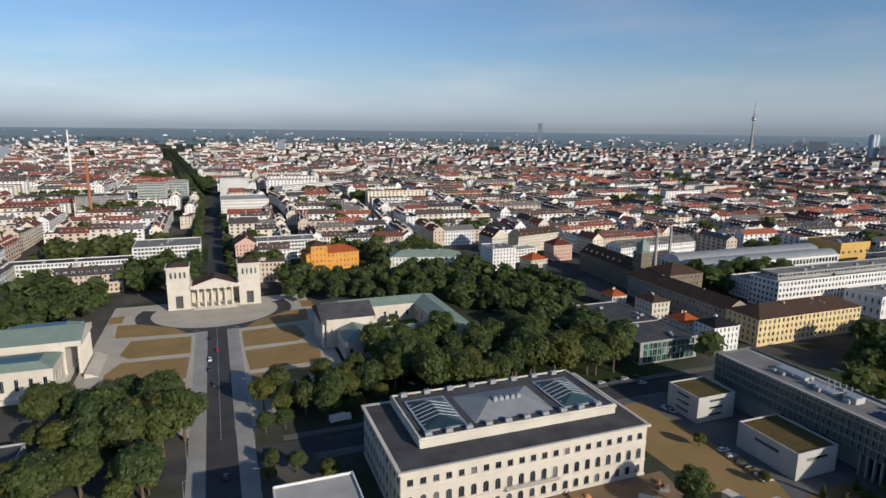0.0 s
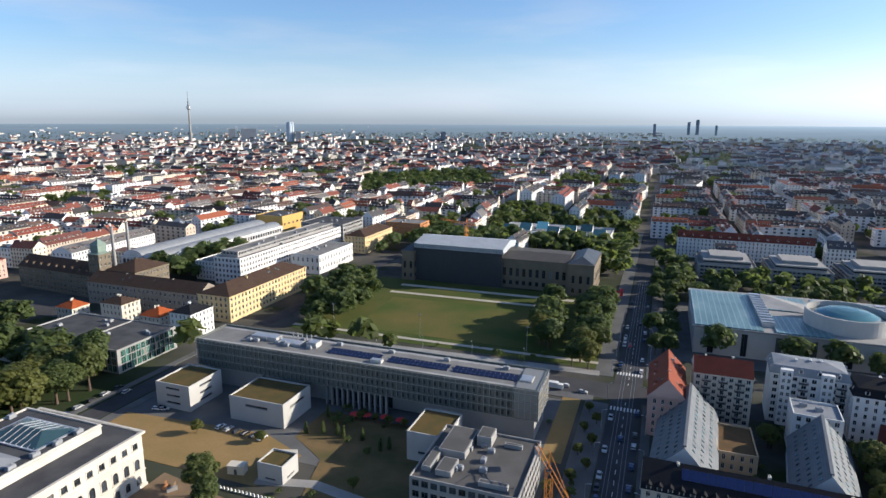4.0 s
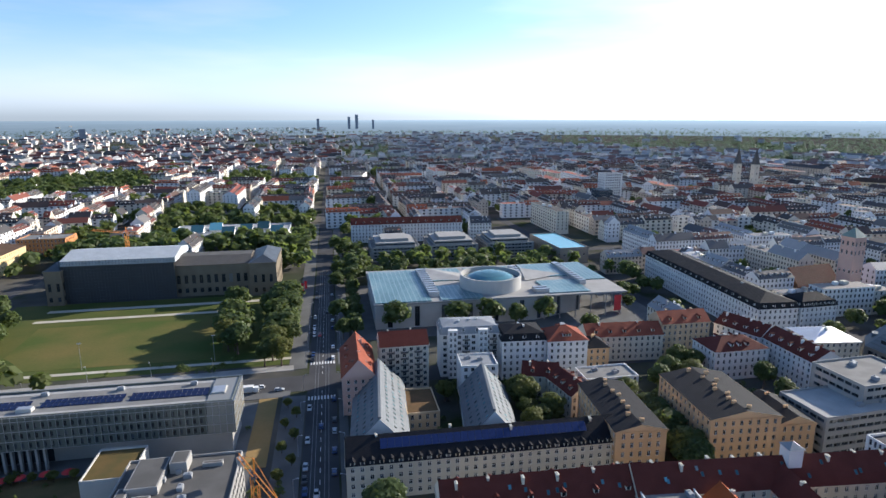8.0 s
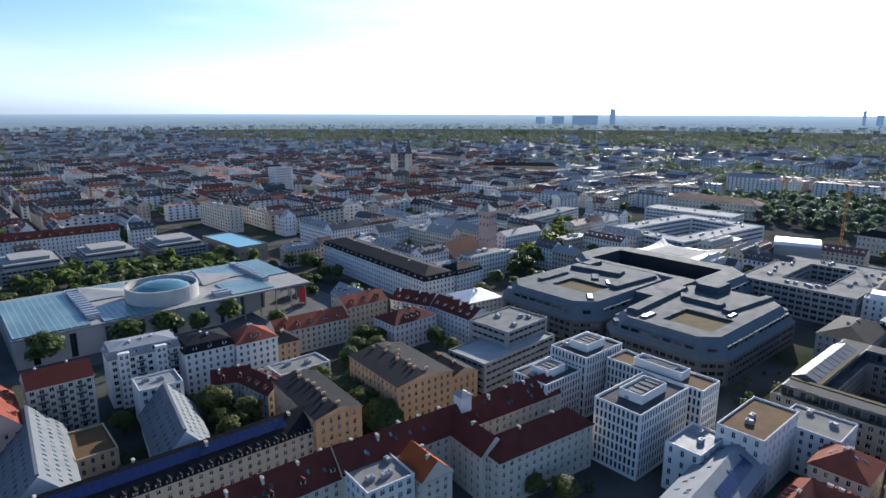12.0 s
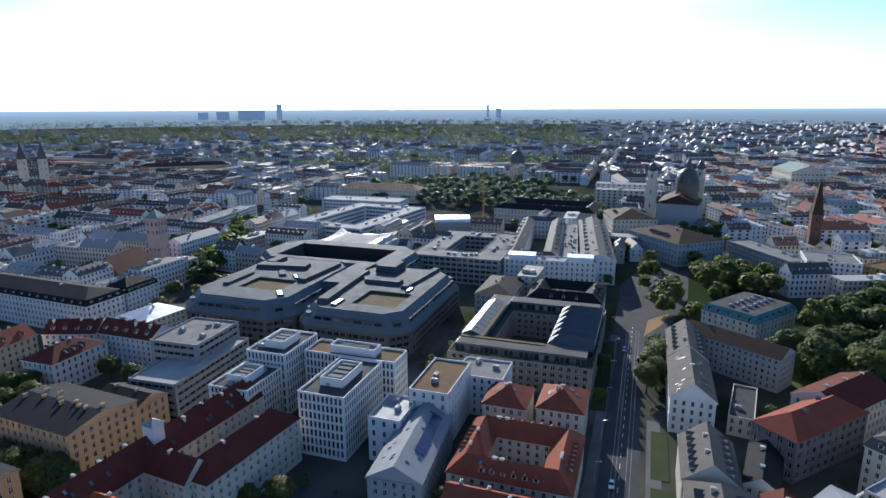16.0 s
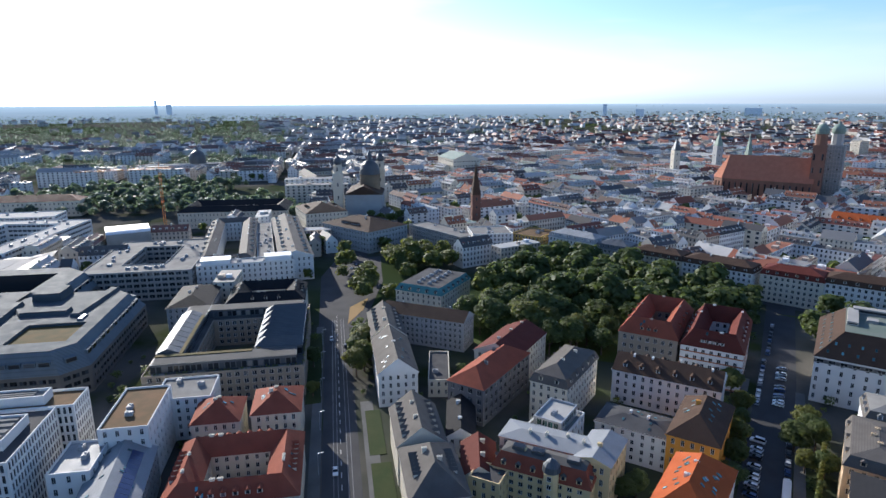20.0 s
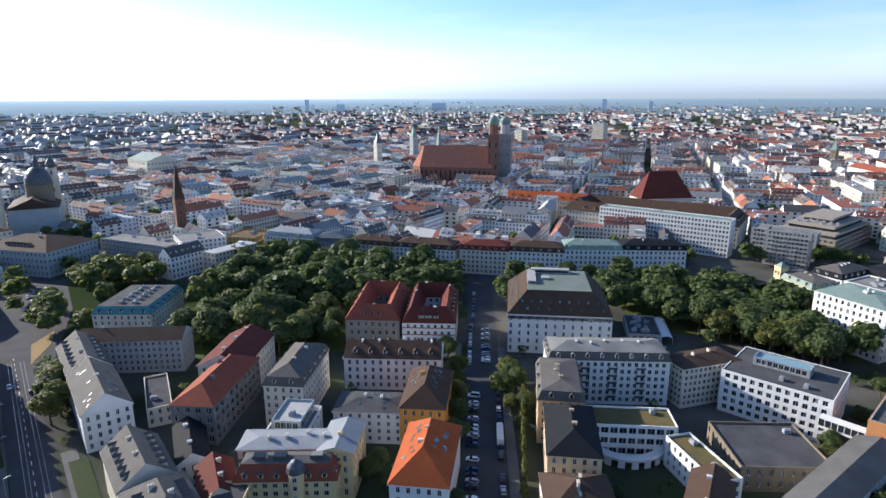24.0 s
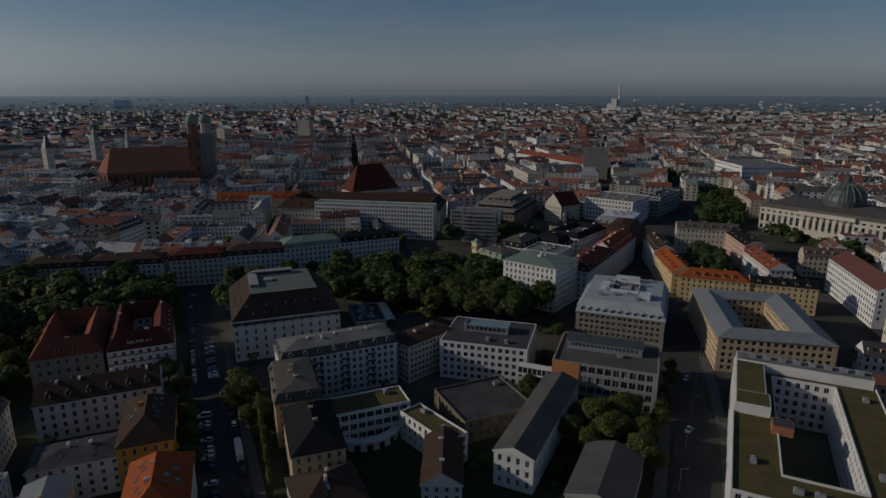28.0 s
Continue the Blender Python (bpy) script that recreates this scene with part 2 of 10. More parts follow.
VENTGREY = plain("dull_grey_vent", (0.27, 0.28, 0.29), 0.65)
STEEL = plain("galvanised_steel", (0.45, 0.46, 0.47), 0.4, 0.6)
SOLAR = plain("solar_cells", (0.012, 0.018, 0.055), 0.2, 0.0, 0.3)
BLUESOLAR = plain("blue_solar_cells", (0.014, 0.026, 0.095), 0.25, 0.0, 0.3)
CRANEORANGE = plain("orange_crane_paint", (0.62, 0.22, 0.03), 0.5)
REDCLOTH = plain("red_cloth", (0.62, 0.05, 0.05), 0.8)
WHITEPAINT = plain("road_marking", (0.62, 0.62, 0.60), 0.7)
RUBBER = plain("tyre_rubber", (0.02, 0.02, 0.02), 0.8)
BARK = plain("bark", (0.10, 0.07, 0.05), 0.9)
LEAF = leafy("broad_leaves", (0.038, 0.062, 0.024), (0.115, 0.16, 0.055))
LEAFLIGHT = leafy("light_leaves", (0.055, 0.082, 0.025), (0.16, 0.185, 0.055))
GREENSTONE = speckled("green_grey_roof", (0.15, 0.185, 0.155), (0.20, 0.21, 0.19), 0.12)
CLADWALL = plaster("dark_grey_cladding", (0.145, 0.16, 0.14), 0.25)
PALECONCRETE = plaster("pale_concrete", (0.52, 0.51, 0.48), 0.25)
PALESTONE = plaster("grey_brown_stone", (0.36, 0.31, 0.25), 0.3)
MOSSROOF = speckled("mossy_roof", (0.13, 0.09, 0.035), (0.085, 0.075, 0.03), 0.2)
ZINC = seamed("dull_zinc", (0.15, 0.165, 0.18), metal=0.1, rough=0.6)

n = Nodes("gallery_glass_roof")
at = n.place()
lines = n.math("MAXIMUM", n.math("POWER", n.wave(at, 0.105, "X"), 14.0), n.math("POWER", n.wave(at, 0.157, "Y"), 14.0))
tone = n.ramp(n.noise(at, 0.05, 4), [(0.35, (0.05, 0.13, 0.145)), (0.55, (0.09, 0.19, 0.205)), (0.7, (0.20, 0.26, 0.26))])
tone = n.mix(n.math("MULTIPLY", lines, 0.7), tone, (0.36, 0.40, 0.40))
GRIDGLASS = n.done(tone, 0.35, bump=lines, depth=0.05, spec=0.4)
# darker than LAWN: tree shade is put into the front gardens' colour
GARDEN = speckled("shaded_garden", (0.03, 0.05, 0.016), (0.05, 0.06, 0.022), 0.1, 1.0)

# ---- tools for meshes ----


class Shape:
    """Faces with material slots, gathered before they become one mesh."""

    def __init__(self):
        self.v, self.f, self.m = [], [], []

    def face(self, *pts, mat=0):
        k = len(self.v)
        self.v.extend(pts)
        self.f.append(tuple(range(k, k + len(pts))))
        self.m.append(mat)

    def solid(self, verts, faces, mat=0):
        k = len(self.v)
        self.v.extend(verts)
        self.f.extend(tuple(k + i for i in f) for f in faces)
        self.m.extend([mat] * len(faces))

    def box(self, x0, x1, y0, y1, z0, z1, mat=0, bottom=True):
        faces = [(4, 5, 6, 7), (0, 1, 5, 4), (1, 2, 6, 5), (2, 3, 7, 6), (3, 0, 4, 7)]
        if bottom:
            faces.append((3, 2, 1, 0))
        self.solid([(x0, y0, z0), (x1, y0, z0), (x1, y1, z0), (x0, y1, z0), (x0, y0, z1), (x1, y0, z1), (x1, y1, z1), (x0, y1, z1)], faces, mat)

    def prism(self, pts, z0, z1, mat=0, top=None, bottom=False):
        """A column over a counter-clockwise outline."""
        n = len(pts)
        self.solid([(x, y, z0) for x, y in pts] + [(x, y, z1) for x, y in pts], [(i, (i + 1) % n, n + (i + 1) % n, n + i) for i in range(n)], mat)
        self.face(*[(x, y, z1) for x, y in pts], mat=mat if top is None else top)
        if bottom:
            self.face(*[(x, y, z0) for x, y in reversed(pts)], mat=mat)

    def tube(self, x, y, z0, z1, r0, r1, n=12, mat=0, cap=True):
        ring = [(math.cos(2 * math.pi * i / n), math.sin(2 * math.pi * i / n)) for i in range(n)]
        verts = [(x + r0 * c, y + r0 * s, z0) for c, s in ring] + [(x + r1 * c, y + r1 * s, z1) for c, s in ring]
        faces = [(i, (i + 1) % n, n + (i + 1) % n, n + i) for i in range(n)]
        if cap:
            faces.append(tuple(range(n, 2 * n)))
        self.solid(verts, faces, mat)

    def lathe(self, x, y, profile, n=16, mat=0):
        """A turned body from (radius, height) pairs."""
        for (r0, z0), (r1, z1) in zip(profile, profile[1:]):
            self.tube(x, y, z0, z1, r0, r1, n, mat, cap=False)
        self.face(*[(x + profile[-1][0] * math.cos(2 * math.pi * i / n), y + profile[-1][0] * math.sin(2 * math.pi * i / n), profile[-1][1]) for i in range(n)], mat=mat)

    def bar(self, a, b, r, mat=0):
        """A square bar between two places."""
        a, b = Vector(a), Vector(b)
        way = (b - a).normalized()
        side = way.cross(Vector((0, 0, 1)) if abs(way.z) < 0.9 else Vector((1, 0, 0))).normalized() * r
        up = way.cross(side).normalized() * r
        pts = [tuple(p + s * side + t * up) for p in (a, b) for s, t in ((-1, -1), (1, -1), (1, 1), (-1, 1))]
        self.solid(pts, [(0, 1, 5, 4), (1, 2, 6, 5), (2, 3, 7, 6), (3, 0, 4, 7), (4, 5, 6, 7), (3, 2, 1, 0)], mat)

    def mesh(self, name, *mats):
        data = bpy.data.meshes.new(name)
        data.from_pydata(self.v, [], self.f)
        for m in mats:
            data.materials.append(m)
        if any(self.m):
            data.polygons.foreach_set("material_index", self.m)
        data.update()
        return data


def part(name, shape, mats, parent=None, label="", at=None):
    """Links a shape, or a mesh that is shared, as one object under a thing or a part."""
    data = shape.mesh(name, *(mats if isinstance(mats, (list, tuple)) else [mats])) if isinstance(shape, Shape) else shape
    ob = new(name, data)
    if at is not None:
        ob.matrix_basis = at
    if parent is not None:
        ob.parent = parent
    return tagged(ob, label)


def thing(name, label, category, x, y, z=0.0, turn=0.0, group="", kind=""):
    """The empty at the base of a thing."""
    ob = new(name)
    ob.empty_display_size = 1.0
    ob.matrix_basis = pose(x, y, z, 0, 0, turn)
    return tagged(ob, label, category, group, kind)


def quads_mesh(name, v, mat):
    data = bpy.data.meshes.new(name)
    count = len(v)
    data.vertices.add(count * 4)
    data.vertices.foreach_set("co", v.reshape(-1))
    data.loops.add(count * 4)
    data.loops.foreach_set("vertex_index", np.arange(count * 4, dtype=np.int32))
    data.polygons.add(count)
    data.polygons.foreach_set("loop_start", np.arange(0, count * 4, 4, dtype=np.int32))
    data.polygons.foreach_set("loop_total", np.full(count, 4, dtype=np.int32))
    data.materials.append(mat)
    data.update(calc_edges=True)
    return data


FOOT = []                  # footprints of what is built singly: x, y, half width, half depth, cos, sin
KEEP = [[(-420, 272), (-226, 272), (-226, 600), (-420, 600)]]                  # outlines kept free of generated houses


def claim(x, y, w, d, turn):
    FOOT.append((x, y, w / 2, d / 2, math.cos(radians(turn)), math.sin(radians(turn))))


def taken(x, y, gap):
    for cx, cy, a, b, c, s in FOOT:
        dx, dy = x - cx, y - cy
        if abs(dx * c + dy * s) < a + gap and abs(dy * c - dx * s) < b + gap:
            return True
    return any(inside(x, y, outline) for outline in KEEP)


def inside(x, y, outline):
    hit = False
    for (x0, y0), (x1, y1) in zip(outline, outline[1:] + outline[:1]):
        if (y0 > y) != (y1 > y) and x < (x1 - x0) * (y - y0) / (y1 - y0) + x0:
            hit = not hit
    return hit


# ---- windows, dormers, chimneys: meshes that many things share ----
STORE = {}
BUDGET = {"window": 1380}


def window_mesh(w, h, frame, glass):
    key = ("window", round(w, 2), round(h, 2), frame.name, glass.name)
    if key not in STORE:
        s = Shape()
        a = w / 2
        t, y = 0.09, 0.07
        xs, zs = [-a, -a + t, a - t, a], [0, t, h - t, h]
        if w > 0.9:
            xs[2:2] = [-0.04, 0.04]
        if h > 1.7:
            zs[2:2] = [h * 0.66, h * 0.66 + 0.07]
        wide, high = len(xs), len(zs)
        for depth in (y, 0.0):
            s.v.extend((-x, depth, z) for z in zs for x in xs)
        back = wide * high
        for j in range(high - 1):
            for i in range(wide - 1):
                q = (j * wide + i, j * wide + i + 1, (j + 1) * wide + i + 1, (j + 1) * wide + i)
                if i % 2 and j % 2:
                    s.f.append(tuple(back + k for k in q))
                    s.m.append(1)
                    for k in range(4):
                        u, v = q[k], q[(k + 1) % 4]
                        s.f.append((u, v, back + v, back + u))
                        s.m.append(0)
                else:
                    s.f.append(q)
                    s.m.append(0)
        STORE[key] = s.mesh("window", frame, glass)
    return STORE[key]


def dormer_mesh(wall, roof):
    key = ("dormer", wall.name, roof.name)
    if key not in STORE:
        s = Shape()
        s.box(-0.75, 0.75, -2.4, 0, -0.2, 1.35)
        s.face((0.5, 0.03, 0.1), (-0.5, 0.03, 0.1), (-0.5, 0.03, 1.2), (0.5, 0.03, 1.2), mat=2)
        r = [(-0.95, 0.25, 1.3), (0.95, 0.25, 1.3), (0, 0.25, 1.95), (-0.95, -2.8, 1.3), (0.95, -2.8, 1.3), (0, -2.8, 1.95)]
        s.solid(r, [(1, 0, 2), (0, 3, 5, 2), (4, 1, 2, 5), (0, 1, 4, 3)], 1)
        STORE[key] = s.mesh("dormer", wall, roof, GLASS)
    return STORE[key]


def chimney_mesh(wall):
    key = ("chimney", wall.name)
    if key not in STORE:
        s = Shape()
        s.box(-0.7, 0.7, -0.35, 0.35, -1.2, 1.1)
        s.box(-0.8, 0.8, -0.45, 0.45, 1.1, 1.25)
        for x in (-0.35, 0.35):
            s.tube(x, 0, 1.25, 1.6, 0.16, 0.13, 6)
        STORE[key] = s.mesh("chimney", wall)
    return STORE[key]


def skylight_mesh():
    if "skylight" not in STORE:
        s = Shape()
        s.box(-0.45, 0.45, -0.7, 0.7, 0, 0.12)
        s.face((-0.36, -0.6, 0.13), (0.36, -0.6, 0.13), (0.36, 0.6, 0.13), (-0.36, 0.6, 0.13), mat=1)
        STORE["skylight"] = s.mesh("skylight", FRAMED, GLASSROOF)
    return STORE["skylight"]


def vent_mesh():
    if "vent" not in STORE:
        s = Shape()
        s.box(-1.2, 1.2, -0.8, 0.8, 0, 1.3)
        s.box(-1.05, 1.05, -0.65, 0.65, 1.3, 1.4)
        for i in range(5):
            s.box(-1.22, 1.22, -0.84, 0.84, 0.2 + i * 0.2, 0.28 + i * 0.2)
        s.tube(0.5, 0, 1.4, 1.75, 0.3, 0.3, 8)
        STORE["vent"] = s.mesh("roof_vent", VENTGREY)
    return STORE["vent"]


def balcony_mesh():
    if "balcony" not in STORE:
        s = Shape()
        s.box(-1.7, 1.7, 0, 1.5, 0, 0.14)
        for x in (-1.66, -0.83, 0, 0.83, 1.66):
            s.box(x - 0.03, x + 0.03, 1.42, 1.48, 0.14, 1.1)
        for z in (0.4, 0.7, 1.06):
            s.box(-1.68, 1.68, 1.42, 1.48, z, z + 0.06)
            for x in (-1.7, 1.64):
                s.box(x, x + 0.06, 0, 1.45, z, z + 0.06)
        STORE["balcony"] = s.mesh("balcony", FRAMED)
    return STORE["balcony"]


def surround_mesh(w, h, mat, arched):
    """A proud stone frame round an opening, round-headed or square."""
    key = ("surround", w, h, mat.name, arched)
    if key not in STORE:
        s = Shape()
        a, o, y = w / 2, w / 2 + 0.32, 0.38
        r = a
        top = h - r if arched else h
        inner = [(-a, 0), (-a, top)] + ([(-r * math.cos(math.pi * i / 10), top + r * math.sin(math.pi * i / 10)) for i in range(1, 10)] if arched else []) + [(a, top), (a, 0)]
        outer = [(-o, 0)] + [(-o, h + 0.4)] + [(x / a * o, h + 0.4) for x, z in inner[2:-2]] + [(o, h + 0.4), (o, 0)]
        for (p, q), (p1, q1) in zip(zip(inner, outer), list(zip(inner, outer))[1:]):
            s.face((p[0], y, p[1]), (p1[0], y, p1[1]), (q1[0], y, q1[1]), (q[0], y, q[1]))
            s.face((p[0], 0.1, p[1]), (p1[0], 0.1, p1[1]), (p1[0], y, p1[1]), (p[0], y, p[1]))
            s.face((q[0], y, q[1]), (q1[0], y, q1[1]), (q1[0], 0.2, q1[1]), (q[0], 0.2, q[1]))
        s.box(-o - 0.1, o + 0.1, 0.2, 0.55, -0.22, 0)
        STORE[key] = s.mesh("window_surround", mat)
    return STORE[key]


def facade(wall, wins, p0, p1, z0, z1, rows, bay, ww, recess=0.25, margin=0.8, mat=0):
    """A wall with openings set back into it; wins collects the place of each window."""
    p0, p1 = Vector((*p0, 0)), Vector((*p1, 0))
    length = (p1 - p0).length
    u = (p1 - p0) / length
    n = Vector((u.y, -u.x, 0))
    count = int((length - 2 * margin + bay - ww) / bay)

    def at(s, z, back=0.0):
        q = p0 + u * s - n * back
        return (q.x, q.y, z)

    def flat(s0, s1, za, zb):
        if s1 - s0 > 1e-3 and zb - za > 1e-3:
            wall.face(at(s0, za), at(s1, za), at(s1, zb), at(s0, zb), mat=mat)

    if count < 1 or not rows:
        flat(0, length, z0, z1)
        return
    first = (length - (count - 1) * bay - ww) / 2
    low = z0
    for zb, zh in rows:
        flat(0, length, low, zb)
        s = 0.0
        for i in range(count):
            a, b = first + i * bay, first + i * bay + ww
            flat(s, a, zb, zb + zh)
            t = zb + zh
            wall.face(at(a, zb), at(b, zb), at(b, zb, recess), at(a, zb, recess), mat=mat)
            wall.face(at(a, t, recess), at(b, t, recess), at(b, t), at(a, t), mat=mat)
            wall.face(at(a, zb), at(a, zb, recess), at(a, t, recess), at(a, t), mat=mat)
            wall.face(at(b, zb, recess), at(b, zb), at(b, t), at(b, t, recess), mat=mat)
            mid = p0 + u * (a + b) / 2 - n * recess
            wins.append((Matrix(((-u.x, n.x, 0, mid.x), (-u.y, n.y, 0, mid.y), (0, 0, 1, zb), (0, 0, 0, 1))), ww, zh, n))
            s = b
        flat(s, length, zb, zb + zh)
        low = zb + zh
    flat(0, length, low, z1)


def put_windows(base, wins, frame, glass, limit=222):
    """Each window on the sides that face the square is a part; the rest, never near, is one part."""
    rest = Shape()
    m = base.matrix_basis
    far = m.translation.xy.length > limit
    for at, w, h, n in wins:
        spot = m @ at.translation
        faces = (m.to_3x3() @ n).dot(Vector((-spot.x, -spot.y, 0))) > 0
        if faces and not far and BUDGET["window"] > 0:
            BUDGET["window"] -= 1
            part("window", window_mesh(w, h, frame, glass), None, base, at=at)
        else:
            q = [at @ Vector(p) for p in ((w / 2, 0.01, 0), (-w / 2, 0.01, 0), (-w / 2, 0.01, h), (w / 2, 0.01, h))]
            rest.face(*[tuple(p) for p in q])
            b = w / 2 - 0.1
            for x0, x1 in ((-b, -0.04), (0.04, b)):
                q = [at @ Vector(p) for p in ((x1, 0.03, 0.1), (x0, 0.03, 0.1), (x0, 0.03, h - 0.1), (x1, 0.03, h - 0.1))]
                rest.face(*[tuple(p) for p in q], mat=1)
    if rest.f:
        tagged(part("glazing", rest, [frame, glass], base), kind="stuff")


def storeys(h, count, base=0.6, share=0.6, tall=2.25):
    """Rows of openings: height of the sill and of the opening."""
    fh = (h - base - 0.4) / count
    zh = min(tall, fh * share)
    return [(base + i * fh + (fh - zh) * 0.55, zh) for i in range(count)]


def pitched(roof, a, b, h, rh, over, style, mansard=(1.5, 3.2)):
    """Roof faces over a rectangle of half sizes a, b. Slot 0 is the covering, 1 the wall. Returns slopes as (side, length, foot, head)."""
    swap = b > a
    if swap:
        a, b = b, a

    def p(x, y, z):
        return (y, -x, z) if swap else (x, y, z)

    A, B, e = a + over, b + over, h - 0.12
    roof.solid([p(-A, -B, e - 0.22), p(A, -B, e - 0.22), p(A, B, e - 0.22), p(-A, B, e - 0.22), p(-A, -B, e), p(A, -B, e), p(A, B, e), p(-A, B, e)],
               [(0, 1, 5, 4), (1, 2, 6, 5), (2, 3, 7, 6), (3, 0, 4, 7), (3, 2, 1, 0)], 1)
    top = e + rh
    if style == "gable":
        A = a + 0.2
        roof.solid([p(-A, -B, e), p(A, -B, e), p(A, 0, top), p(-A, 0, top), p(A, B, e), p(-A, B, e)], [(0, 1, 2, 3), (4, 5, 3, 2)])
        roof.face(p(A, -B, e), p(A, B, e), p(A, 0, top), mat=1)
        roof.face(p(-A, B, e), p(-A, -B, e), p(-A, 0, top), mat=1)
    elif style == "hip":
        r = max(0.3, A - B)
        roof.solid([p(-A, -B, e), p(A, -B, e), p(A, B, e), p(-A, B, e), p(-r, 0, top), p(r, 0, top)], [(0, 1, 5, 4), (2, 3, 4, 5), (1, 2, 5), (3, 0, 4)])
    elif style == "mansard":
        inset, hm = mansard
        A2, B2 = A - inset, B - inset
        z2 = e + hm
        roof.solid([p(-A, -B, e), p(A, -B, e), p(A, B, e), p(-A, B, e), p(-A2, -B2, z2), p(A2, -B2, z2), p(A2, B2, z2), p(-A2, B2, z2)],
                   [(0, 1, 5, 4), (1, 2, 6, 5), (2, 3, 7, 6), (3, 0, 4, 7)])
        r = max(0.3, A2 - B2)
        roof.solid([p(-A2, -B2, z2), p(A2, -B2, z2), p(A2, B2, z2), p(-A2, B2, z2), p(-r, 0, top), p(r, 0, top)], [(0, 1, 5, 4), (2, 3, 4, 5), (1, 2, 5), (3, 0, 4)], 2)
    return swap, A, B, e, top


def flat_top(wall, roof, a, b, h, parapet=0.7, thick=0.35):
    """Parapet and roof surface of a flat-topped box."""
    z = h - parapet
    i, j = a - thick, b - thick
    for q0, q1, r0, r1 in (((-a, -b), (a, -b), (-i, -j), (i, -j)), ((a, -b), (a, b), (i, -j), (i, j)), ((a, b), (-a, b), (i, j), (-i, j)), ((-a, b), (-a, -b), (-i, j), (-i, -j))):
        wall.face((*q0, h), (*q1, h), (*r1, h), (*r0, h))
        wall.face((*r0, h), (*r1, h), (*r1, z), (*r0, z))
    roof.face((-i, -j, z), (i, -j, z), (i, j, z), (-i, j, z))


def building(name, label, x, y, w, d, turn, h, rows=4, bay=3.0, ww=1.2, wall=WHITE, roof="gable", rh=5.0, cover=RED, over=0.5, upper=None,
             frame=FRAMEW, glass=GLASS, dormers=0, chimneys=2, lights=0, gear=0, base=0.6, share=0.6, tall=2.25, category="building", mansard=(1.5, 3.2), cornice=True,
             seed=None, parapet=0.7):
    """A house of one rectangle: walls with openings, roof, and what stands on the roof."""
    rnd = random.Random(int(abs(x * 7 + y * 13)) if seed is None else seed)
    claim(x, y, w, d, turn)
    ob = thing(name, label, category, x, y, 0, turn)
    walls, cap, wins = Shape(), Shape(), []
    a, b = w / 2, d / 2
    levels = storeys(h, rows, base, share, tall) if isinstance(rows, int) else rows
    for p0, p1 in (((-a, -b), (a, -b)), ((a, -b), (a, b)), ((a, b), (-a, b)), ((-a, b), (-a, -b))):
        facade(walls, wins, p0, p1, 0, h, levels, bay, ww)
    if roof == "flat":
        flat_top(walls, cap, a, b, h, parapet)
        part("roof", cap, cover, ob)
        for _ in range(gear):
            part("roof_vent", vent_mesh(), None, ob, at=pose(rnd.uniform(-a * 0.7, a * 0.7), rnd.uniform(-b * 0.7, b * 0.7), h - parapet, 0, 0, rnd.choice((0, 90))))
        for _ in range(lights):
            part("skylight", skylight_mesh(), None, ob, at=pose(rnd.uniform(-a * 0.7, a * 0.7), rnd.uniform(-b * 0.7, b * 0.7), h - parapet))
    else:
        swap, A, B, e, top = pitched(cap, a, b, h, rh, over, roof, mansard)
        part("roof", cap, [cover, wall, upper or cover], ob)
        turn_in = Matrix.Rotation(radians(-90), 4, "Z") if swap else Matrix()
        rise = (mansard[1] / mansard[0]) if roof == "mansard" else rh / B
        for side in (-1, 1):
            flip = Matrix.Rotation(radians(180 if side < 0 else 0), 4, "Z")
            span = A - (1.5 if roof != "hip" else B * 0.9)
            for k in range(dormers):
                s = -span + (k + 0.5) * 2 * span / dormers
                back = 0.5 if roof == "mansard" else B * 0.28
                part("dormer", dormer_mesh(wall, upper or cover), None, ob, at=turn_in @ flip @ pose(s, B - back, e + back * rise))
            ends = int(dormers * B / A + 0.5) if roof == "mansard" else 0
            for k in range(ends):
                s = -(B - 1.5) + (k + 0.5) * 2 * (B - 1.5) / ends
                part("dormer", dormer_mesh(wall, upper or cover), None, ob, at=turn_in @ flip @ Matrix.Rotation(radians(90), 4, "Z") @ pose(s, A - 0.5, e + 0.5 * rise))
            for k in range(lights):
                s = rnd.uniform(-span, span)
                back = B * rnd.uniform(0.3, 0.75)
                if roof != "mansard":
                    part("skylight", skylight_mesh(), None, ob, at=turn_in @ flip @ pose(s, B - back, e + back * rise + 0.02, -math.degrees(math.atan(rise))))
        ridge = A - (B if roof != "gable" else 1.0)
        for k in range(chimneys):
            s = max(ridge, 1) * ((2 * k + 1) / chimneys - 1 + rnd.uniform(-0.3, 0.3) / chimneys)
            part("chimney", chimney_mesh(wall), None, ob, at=turn_in @ pose(s, rnd.uniform(-0.25, 0.25) * B, top - 0.2 * rh, 0, 0, 90))
        if cornice:
            c = Shape()
            for q0, q1, r0, r1 in ((-a - 0.18, a + 0.18, -b - 0.18, -b), (-a - 0.18, a + 0.18, b, b + 0.18), (-a - 0.18, -a, -b, b), (a, a + 0.18, -b, b)):
                c.box(q0, q1, r0, r1, h - 0.9, h - 0.5)
            part("cornice", c, wall, ob)
    part("wall", walls, wall, ob)
    put_windows(ob, wins, frame, glass)
    return ob


